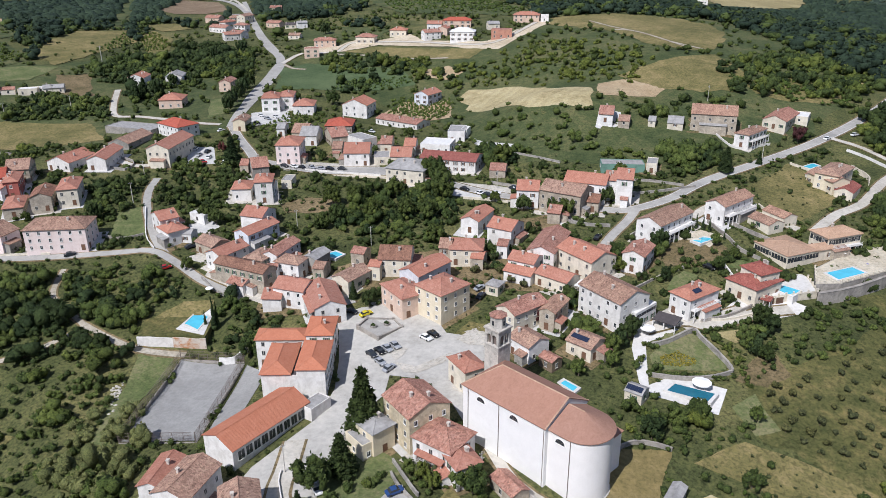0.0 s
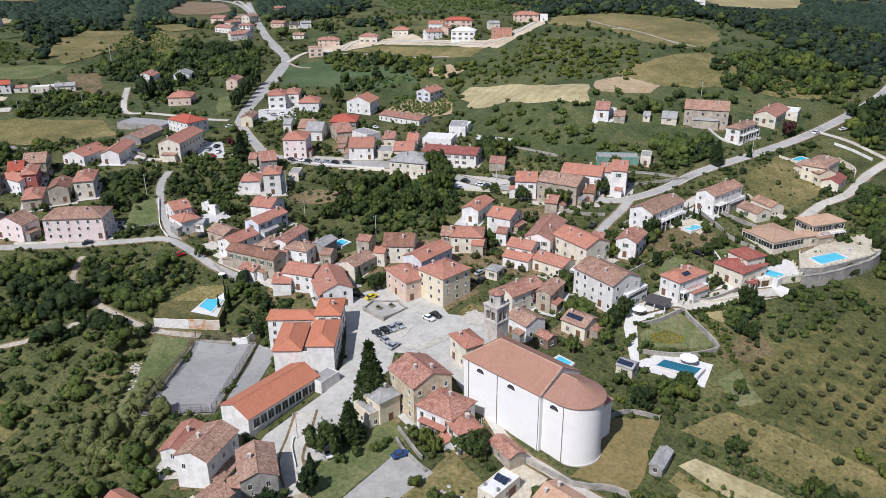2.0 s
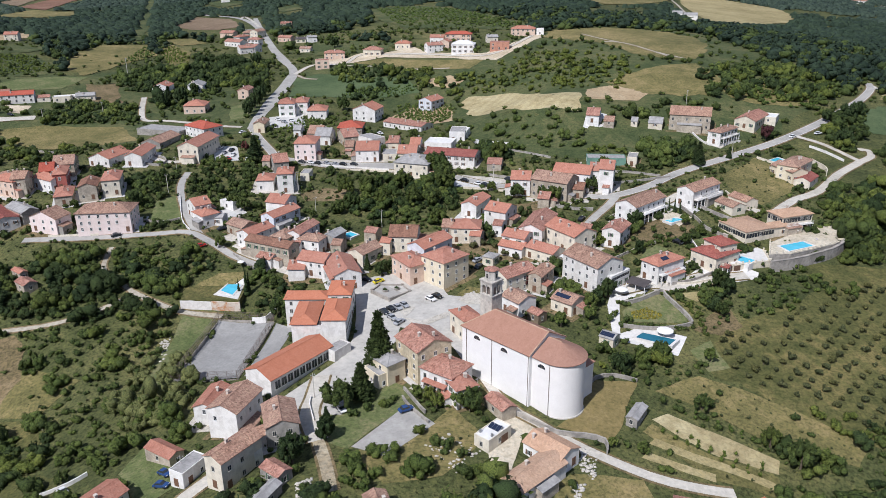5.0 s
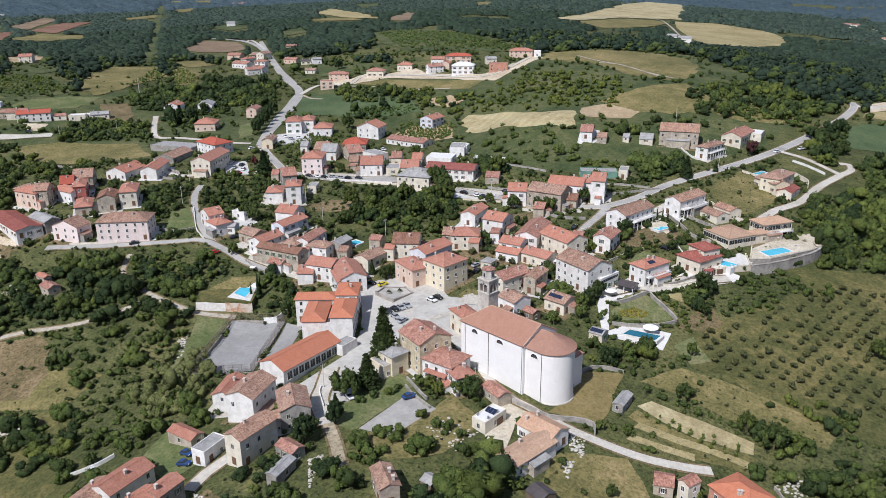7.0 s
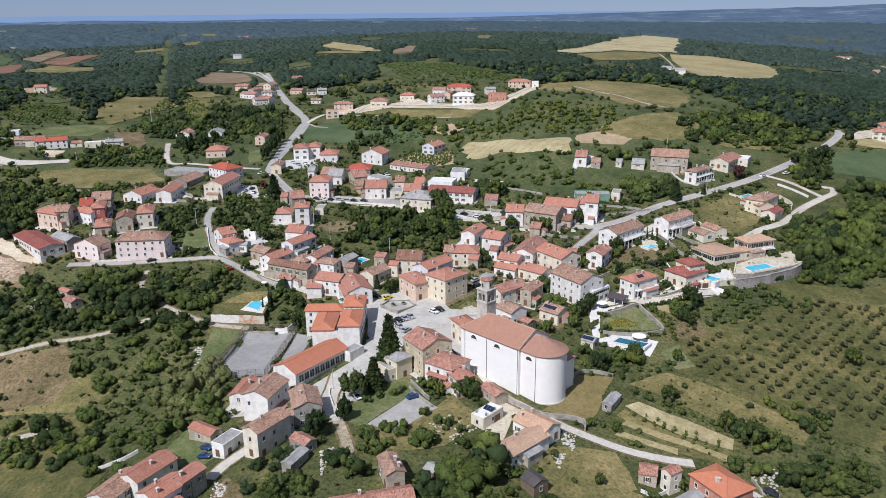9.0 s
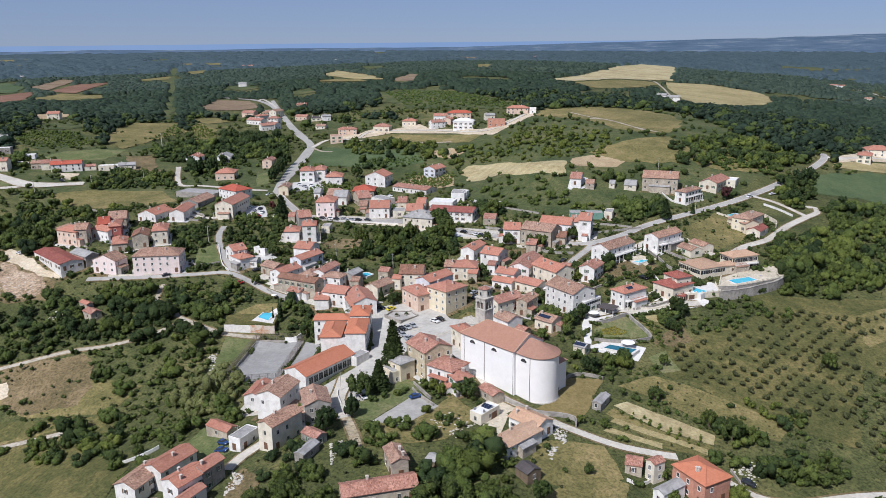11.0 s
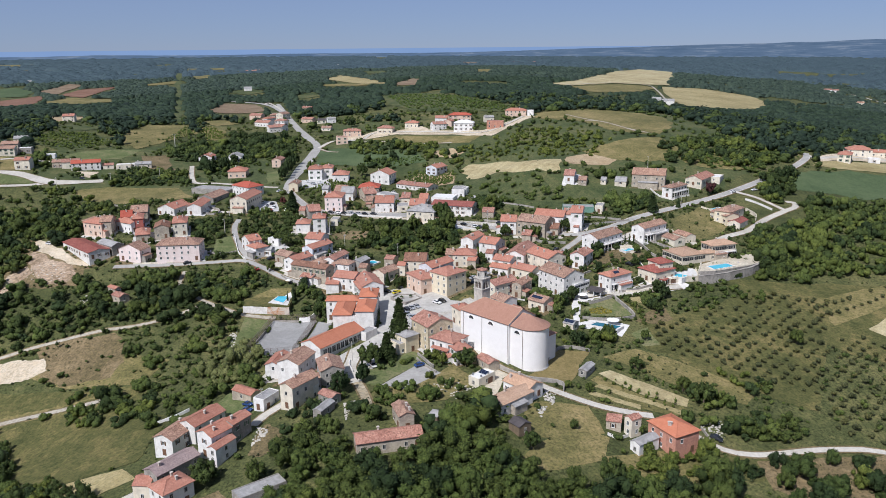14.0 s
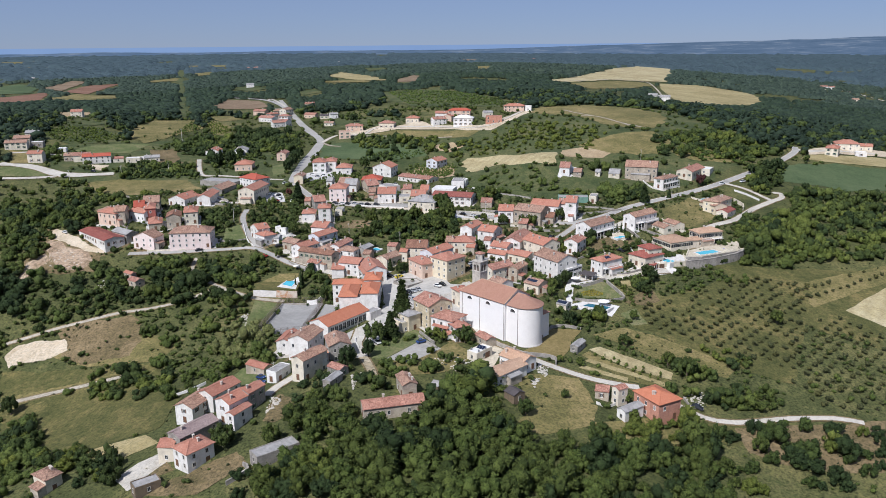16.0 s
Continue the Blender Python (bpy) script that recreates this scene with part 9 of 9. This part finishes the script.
# ---- far woods ----
def far_woods():
    """Woods on the hills: single crowns out to two kilometres, then closed canopies with clearings."""
    r = np.random.RandomState(5)
    pts = []
    d = 560
    while d < 2150:
        s = 5.0 + d / 330
        n = int(1.26 * d / s)
        a = radians(90 - 36) + (np.arange(n) + r.uniform(-0.45, 0.45, n)) * s / d
        q = d + r.uniform(-0.5, 0.5, n) * s
        pts.append(np.stack([q * np.cos(a), q * np.sin(a) - 80, np.full(n, s)], -1))
        d += s * (0.9 + d / 2400)
    p = np.concatenate(pts)
    dist = np.hypot(p[:, 0], p[:, 1] + 80)
    gap = np.array([noise.noise((x * 0.0075, y * 0.0075, 1.7)) + 0.4 * noise.noise((x * 0.03, y * 0.03, 4.1)) for x, y in p[:, :2]])
    side = p[:, 0] / (p[:, 1] + 80)
    open_land = ((dist < 690) & (side < 0.42)) | ((dist < 740) & (np.abs(side + 0.08) < 0.2))
    p, dist = p[(gap > np.where(open_land, 0.1, -0.38))], dist[(gap > np.where(open_land, 0.1, -0.38))]
    w = p[:, 2] * np.exp(r.normal(0.22, 0.28, len(p)))
    h = np.clip(w * r.uniform(0.5, 0.85, len(p)), 3.0, 7.5)
    ok = free(p[:, 0], p[:, 1], 4.0)
    for f in (0.35, 0.7, 1.0):          # open strips before the fields and hamlets, about as wide as the trees' shadows at evening
        ok[ok] &= free(p[ok, 0] * (1 + f * 16 * h[ok] / dist[ok]), p[ok, 1] * (1 + f * 16 * h[ok] / dist[ok]), 3.0)
    p, dist, w, h = p[ok], dist[ok], w[ok], h[ok]
    rows = list(zip(p[:, 0], p[:, 1], w, h, r.uniform(0, 6.28, len(p))))
    kin = r.uniform(0, 1, len(rows))
    # leaf colour by distance, more painted haze farther out
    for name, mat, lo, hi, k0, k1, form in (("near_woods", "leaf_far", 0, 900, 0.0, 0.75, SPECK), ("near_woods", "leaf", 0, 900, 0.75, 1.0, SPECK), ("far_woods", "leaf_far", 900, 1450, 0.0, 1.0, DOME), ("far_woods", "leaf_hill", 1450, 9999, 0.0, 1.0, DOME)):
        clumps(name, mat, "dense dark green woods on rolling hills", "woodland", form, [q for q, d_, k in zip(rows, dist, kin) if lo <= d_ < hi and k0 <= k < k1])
    cell, r0, r1 = 13.0, 2080, 4330
    ds = [r0]
    while ds[-1] < r1:
        ds.append(ds[-1] + cell * (0.7 + 0.6 * ds[-1] / r1) * 1.25)
    ds = np.array(ds)
    an = np.linspace(radians(90 - 36), radians(90 + 36), int(1.26 * (r0 + r1) / 2 / cell))
    D, A = np.meshgrid(ds, an, indexing="ij")
    D = D + r.uniform(-0.35, 0.35, D.shape) * cell
    A = A + r.uniform(-0.35, 0.35, A.shape) * (an[1] - an[0])
    X, Y = D * np.cos(A), D * np.sin(A) - 80
    flat = np.stack([X.ravel(), Y.ravel()], -1)
    gap = np.array([noise.noise((x * 0.0042, y * 0.0042, 1.7)) + 0.4 * noise.noise((x * 0.016, y * 0.016, 4.1)) for x, y in flat])
    grown = (gap > -0.3) & free(flat[:, 0], flat[:, 1], 4.0)
    rim = np.zeros(X.shape, bool)
    rim[0], rim[-1], rim[:, 0], rim[:, -1] = True, True, True, True
    grown &= ~rim.ravel()
    h = 7.0 + 4.0 * np.array([noise.noise((x * 0.03, y * 0.03, 8.0)) for x, y in flat]) + r.uniform(-6, 6, len(flat))
    Z = ground(flat[:, 0], flat[:, 1]) + np.where(grown, h, -9.0)
    n, k = len(ds), len(an)
    c = (np.arange(n - 1)[:, None] * k + np.arange(k - 1)[None, :]).ravel()
    T = np.concatenate([np.stack([c, c + k, c + k + 1], -1), np.stack([c, c + k + 1, c + 1], -1)])
    T = T[grown[T].any(1)]
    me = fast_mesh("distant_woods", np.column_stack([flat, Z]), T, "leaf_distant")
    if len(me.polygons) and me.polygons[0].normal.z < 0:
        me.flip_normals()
    tagged(new("distant_woods", me), "closed woods with clearings on far rolling hills, coloured with blue haze", "woodland", kind="stuff")


far_woods()


# ---- rubble ----
def rubble(count, ring):
    """A heap of broken pale stone."""
    P = np.array(ring, float)
    r = np.random.RandomState(int(abs(P[0, 1])) + count)
    V, T, n = [], [], 0
    tries = 0
    while len(V) < count * 9 and tries < 4000:
        tries += 1
        x, y = r.uniform(P[:, 0].min(), P[:, 0].max()), r.uniform(P[:, 1].min(), P[:, 1].max())
        if not inside(np.array([x]), np.array([y]), ring)[0]:
            continue
        v, f = ICO[1]
        s = r.uniform(0.15, 0.6)
        v = v * (1 + r.uniform(-0.3, 0.3, (len(v), 1))) * s * np.array([1, r.uniform(0.6, 1), 0.6]) + np.array([x, y, gz(x, y) + 0.1 * s])
        V.append(v)
        T.append(f + n)
        n += len(v)
    if V:
        tagged(new("rubble", fast_mesh("rubble", np.concatenate(V), np.concatenate(T), "rock")), "heap of pale broken stones and rubble", "rubble", kind="stuff")


rubble(12, [(35.0, 120.3), (36.7, 115.8), (34.7, 108.0), (31.8, 110.0), (32.2, 117.8)])
rubble(8, [(28.3, 107.1), (32.1, 106.4), (29.7, 100.2)])
rubble(10, [(-35.2, 104.1), (-31.3, 105.6), (-32.9, 93.4)])
rubble(10, [(-6.3, 119.0), (1.1, 122.3), (9.1, 115.5), (1.0, 106.6)])
rubble(9, [(84.4, 107.2), (92.6, 110.5), (93.1, 102.4), (84.6, 97.5)])
rubble(8, [(-62.4, 98.7), (-57.1, 92.6), (-61.3, 85.1)])
rubble(6, [(-171.8, 231.4), (-172.3, 224.3), (-180.7, 223.9), (-178.9, 230.6)])
rubble(7, [(-156.8, 237.3), (-152.4, 238.9), (-146.5, 230.2)])
rubble(8, [(-96.0, 187.3), (-94.0, 191.4), (-91.3, 178.8), (-92.1, 174.5)])
rubble(6, [(6.3, 199.2), (10.8, 201.1), (9.4, 193.7)])
rubble(9, [(7.4, 195.2), (12.5, 197.7), (10.6, 191.9)])
rubble(12, [(-222.4, 252.1), (-220.6, 268.5), (-199.9, 258.1), (-195.9, 241.4)])

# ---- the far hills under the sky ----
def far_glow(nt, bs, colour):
    """Puts a far backdrop's daylight and haze into an even glow of its own."""
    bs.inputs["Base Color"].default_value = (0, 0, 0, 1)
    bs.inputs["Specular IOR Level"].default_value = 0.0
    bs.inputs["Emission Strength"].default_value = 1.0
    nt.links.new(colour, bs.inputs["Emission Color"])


def backdrop():
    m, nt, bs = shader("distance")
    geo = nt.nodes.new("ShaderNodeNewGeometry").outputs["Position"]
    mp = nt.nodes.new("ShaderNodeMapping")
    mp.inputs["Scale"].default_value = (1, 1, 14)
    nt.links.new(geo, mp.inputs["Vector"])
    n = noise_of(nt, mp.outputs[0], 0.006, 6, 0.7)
    # the blue of the haze over the hills is part of the emitted colour
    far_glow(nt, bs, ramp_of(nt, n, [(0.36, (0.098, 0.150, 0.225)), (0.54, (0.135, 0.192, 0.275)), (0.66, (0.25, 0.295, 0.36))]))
    MATS["distance"] = m
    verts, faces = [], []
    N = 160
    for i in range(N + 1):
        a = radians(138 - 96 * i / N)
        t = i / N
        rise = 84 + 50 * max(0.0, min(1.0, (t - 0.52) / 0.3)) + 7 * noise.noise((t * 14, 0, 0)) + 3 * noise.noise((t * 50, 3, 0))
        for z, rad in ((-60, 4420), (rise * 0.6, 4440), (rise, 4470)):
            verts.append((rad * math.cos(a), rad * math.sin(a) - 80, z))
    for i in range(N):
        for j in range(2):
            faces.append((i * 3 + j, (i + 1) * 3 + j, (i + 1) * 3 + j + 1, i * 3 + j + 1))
    tagged(new("backdrop", mesh_of("backdrop", verts, faces, "distance", smooth=True)), "far hills along the horizon, blue haze in their glow", "backdrop", kind="structure")

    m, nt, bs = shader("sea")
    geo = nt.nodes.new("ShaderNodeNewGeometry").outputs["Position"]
    # the sea emits its daylight and haze tone, no light falls on it
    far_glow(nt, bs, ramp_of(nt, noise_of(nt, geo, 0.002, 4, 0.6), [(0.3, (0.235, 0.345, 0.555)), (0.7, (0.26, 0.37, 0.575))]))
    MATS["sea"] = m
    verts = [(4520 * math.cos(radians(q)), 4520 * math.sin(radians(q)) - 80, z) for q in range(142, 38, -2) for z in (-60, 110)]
    tagged(new("sea", mesh_of("sea", verts, [(2 * i, 2 * i + 2, 2 * i + 3, 2 * i + 1) for i in range(len(verts) // 2 - 1)], "sea")), "pale blue sea along the horizon, bright by its own glow", "backdrop", kind="structure")


backdrop()

# ---- hedges, flower bed, canopies, balconies ----
leaf_mat("flowers", (0.08, 0.11, 0.025), (0.34, 0.28, 0.045))


def hedge(width, height, pts):
    """A clipped but uneven hedge along a line."""
    r = np.random.RandomState(int(abs(pts[0][0] * 7)) + 1)
    places = []
    for p in curve_through(pts, 0.8) if len(pts) > 2 else [Vector(pts[0]).lerp(Vector(pts[1]), k / 12) for k in range(13)]:
        places.append((p.x + r.uniform(-0.2, 0.2), p.y + r.uniform(-0.2, 0.2), width * r.uniform(0.8, 1.3), height * r.uniform(0.75, 1.25), r.uniform(0, 6.28)))
    clumps("hedge", "leaf", "uneven green garden hedge along a plot", "hedge", LOW, places)


def flower_bed(ring):
    P = np.array(ring)
    px, py, r = jitter_net(P[:, 0].min(), P[:, 0].max(), P[:, 1].min(), P[:, 1].max(), 0.55, 77)
    ok = inside(px, py, ring)
    px, py = px[ok], py[ok]
    clumps("flower_bed", "flowers", "bed of yellow flowers and low green leaves in the lawn", "flower bed", TINY, list(zip(px, py, r.uniform(0.5, 1.1, len(px)), r.uniform(0.3, 0.7, len(px)), r.uniform(0, 6.28, len(px)))))


hedge(1.6, 1.3, [(55.5, 176.0), (65.9, 174.7), (75.6, 174.1)])
hedge(1.6, 1.5, [(73.7, 193.4), (83.7, 196.6), (90.5, 199.3)])
hedge(1.4, 1.3, [(62.5, 219.7), (70.8, 224.1), (79.6, 229.6)])
hedge(1.8, 1.8, [(117.0, 243.9), (125.1, 249.2), (130.9, 255.8)])
hedge(1.6, 1.8, [(86.3, 230.0), (77.1, 227.0), (69.2, 221.5)])
hedge(1.4, 1.3, [(97.3, 237.9), (102.3, 230.4), (103.7, 226.3)])
hedge(1.6, 1.6, [(113.0, 254.7), (124.4, 257.4), (130.5, 259.6)])
hedge(1.3, 1.2, [(70.3, 202.3), (76.6, 200.7), (86.0, 203.4)])
hedge(1.4, 1.2, [(76.7, 195.3), (80.4, 181.6), (81.2, 170.5)])
hedge(1.3, 1.2, [(102.5, 256.7), (106.2, 252.4), (108.0, 246.3)])
hedge(1.4, 1.4, [(88.4, 276.3), (94.0, 273.3), (100.9, 274.5)])
hedge(1.3, 1.0, [(45.2, 194.4), (48.8, 192.0), (49.9, 189.2)])
hedge(1.2, 1.0, [(79.7, 305.2), (87.7, 299.3), (98.0, 303.1)])
hedge(1.2, 1.0, [(78.7, 290.7), (88.2, 292.4)])
hedge(1.4, 1.3, [(-6.1, 143.1), (-2.1, 138.5), (0.4, 133.6)])
hedge(1.6, 1.2, [(83.6, 215.2), (85.2, 206.2)])
hedge(1.6, 1.2, [(88.1, 218.2), (90.3, 206.2)])
hedge(1.3, 1.2, [(50.4, 160.7), (57.0, 158.5), (63.8, 157.7)])
flower_bed([(59.7, 183.3), (65.8, 185.7), (70.1, 181.4), (67.9, 179.0), (60.2, 179.3)])


def canopy(x, y, yaw, w, d, h, mat, label):
    """An open roof on posts."""
    t = thing("canopy", pose(x, y, gz(x, y), 0, 0, yaw), label, "canopy")
    bm = bmesh.new()
    vs = box(bm, -w / 2, w / 2, -d / 2, d / 2, h, h + 0.16)
    for v in vs:
        v.co.z += 0.12 * v.co.y
    part("roof", bm, mat, t)
    for sx in (-1, 0, 1):
        for sy in (-1, 1):
            bm = bmesh.new()
            box(bm, -0.12, 0.12, -0.12, 0.12, -0.8, h - 0.02 + 0.12 * sy * (d / 2 - 0.3))
            part("post", bm, "frame_white", t, at=pose(sx * (w / 2 - 0.3), sy * (d / 2 - 0.3), 0))
    for sy in (-1, 1):
        bm = bmesh.new()
        box(bm, -w / 2, w / 2, -0.08, 0.08, h - 0.22, h - 0.02)
        part("beam", bm, "shutter_brown", t, at=pose(0, sy * (d / 2 - 0.3), 0.12 * sy * (d / 2 - 0.3)))


canopy(65.5, 197.2, -38, 7.2, 5.0, 2.7, "dark_roof", "dark slanting canopy on white posts over a terrace")
canopy(45.5, 217.0, -40, 7.0, 4.5, 2.6, "white_roof", "pale glazed garden canopy on white posts")
canopy(98.0, 207.6, -37, 4.2, 3.2, 2.5, "maroon", "maroon tiled porch roof on the villa terrace")


def balcony_strip(x, y, ax, w, d, level, depth, roof):
    """A long balcony with posts and its own tiled lean-to roof on one side of the house nearest to x, y."""
    hs = house_at(x, y)
    turn = pose(0, 0, 0, 0, 0, ax)
    off, span = (d if ax % 180 == 0 else w) / 2, (w if ax % 180 == 0 else d) - 0.6
    bm = bmesh.new()
    box(bm, -span / 2, span / 2, -off - depth, -off, level, level + 0.18)
    part("balcony_slab", bm, "concrete", hs, at=turn)
    bm = bmesh.new()
    vs = box(bm, -span / 2 - 0.2, span / 2 + 0.2, -off - depth - 0.3, -off, level + 2.5, level + 2.64)
    for v in vs:
        v.co.z += 0.36 * (v.co.y + off)
    part("lean_to_roof", bm, roof, hs, at=turn)
    n = max(2, int(span / 2.4))
    for k in range(n + 1):
        bm = bmesh.new()
        px = -span / 2 + 0.1 + (span - 0.2) * k / n
        box(bm, px - 0.08, px + 0.08, -off - depth + 0.05, -off - depth + 0.21, -0.8, level + 2.5 - 0.36 * depth)
        part("post", bm, "frame_white", hs, at=turn)
    for z in (level + 0.6, level + 1.05):
        bm = bmesh.new()
        box(bm, -span / 2, span / 2, -off - depth + 0.08, -off - depth + 0.14, z, z + 0.06)
        part("railing", bm, "gutter", hs, at=turn)
    for k in range(int(span / 2.2)):
        bm = bmesh.new()
        px = -span / 2 + 1.2 + k * 2.2
        box(bm, px - 0.45, px + 0.45, -off - 0.04, -off + 0.02, level + 0.2, level + 2.2)
        part("balcony_door", bm, "pane_dark", hs, at=turn)


balcony_strip(-0.1, 143.3, 0, 8.0, 9.5, 1.7, 1.3, "orange")
balcony_strip(-37.5, 216.4, 0, 17.9, 9.6, 2.7, 1.5, "orange")


def glazed_band(x, y, w, d, z0, z1):
    """A row of panes with posts round the front and one end of a flat-roofed room."""
    hs = house_at(x, y)
    for ax, span, off in ((0, w, d / 2), (90, d, w / 2), (270, d, w / 2)):
        n = max(2, int(span / 1.3))
        for k in range(n):
            bm = bmesh.new()
            px = -span / 2 + 0.3 + (span - 0.6) * k / n
            box(bm, px + 0.06, px + (span - 0.6) / n - 0.06, -off - 0.02, -off + 0.02, z0, z1)
            part("pane", bm, "pane_dark", hs, at=pose(0, 0, 0, 0, 0, ax))


glazed_band(57.3, 200.9, 6.6, 10.7, 3.5, 4.5)
glazed_band(134.7, 242.0, 14.1, 8.3, 3.9, 5.6)
glazed_band(116.2, 237.0, 14.6, 14.2, 0.7, 2.4)


def garage_doors(x, y, yaw, n):
    """Slatted brown garage doors in a terrace's front wall, one frame for each."""
    for k in range(n):
        t = thing("garage_door", pose(x, y, gz(x, y), 0, 0, yaw) @ pose(k * 3.2, 0, 0), "brown slatted garage door in a cream terrace wall", "garage door", "garage doors")
        bm = bmesh.new()
        box(bm, -1.45, 1.45, -0.1, 0.1, -0.3, 2.4)
        part("frame", bm, "cream", t)
        for j in range(7):
            bm = bmesh.new()
            box(bm, -1.25, 1.25, -0.16, -0.08, 0.05 + j * 0.31, 0.33 + j * 0.31)
            part("slat", bm, "shutter_brown", t)


garage_doors(99.9, 207.85, 13.1, 2)


def roof_clutter(x, y, w, d, h):
    """Tanks, vents and tilted collectors on a flat roof, and a brown door in front."""
    hs = house_at(x, y)
    for k in range(3):
        bm = bmesh.new()
        box(bm, -0.5, 0.5, -0.9, 0.9, 0, 0.06)
        part("solar_panel", bm, "solar", hs, at=pose(-w * 0.25 + k * 1.1, d * 0.1, h + 0.55, 25))
    for k, (a, b) in enumerate(((0.3, 0.2), (0.32, -0.25), (-0.38, -0.3))):
        bm = bmesh.new()
        bmesh.ops.create_cone(bm, cap_ends=True, segments=10, radius1=0.35, radius2=0.3, depth=0.8)
        part("vent", bm, "steel", hs, at=pose(a * w, b * d, h + 0.5))
    bm = bmesh.new()
    for j in range(6):
        box(bm, -1.3, 1.3, -w / 2 - 0.06 - 0.01 * (j % 2), -w / 2 + 0.02, 0.05 + j * 0.37, 0.4 + j * 0.37)
    part("garage_door", bm, "door_wood", hs, at=pose(0, 0, 0, 0, 0, 90) @ pose(d * 0.2, 0, 0))


roof_clutter(11.3, 119.9, 4.6, 9.0, 3.2)
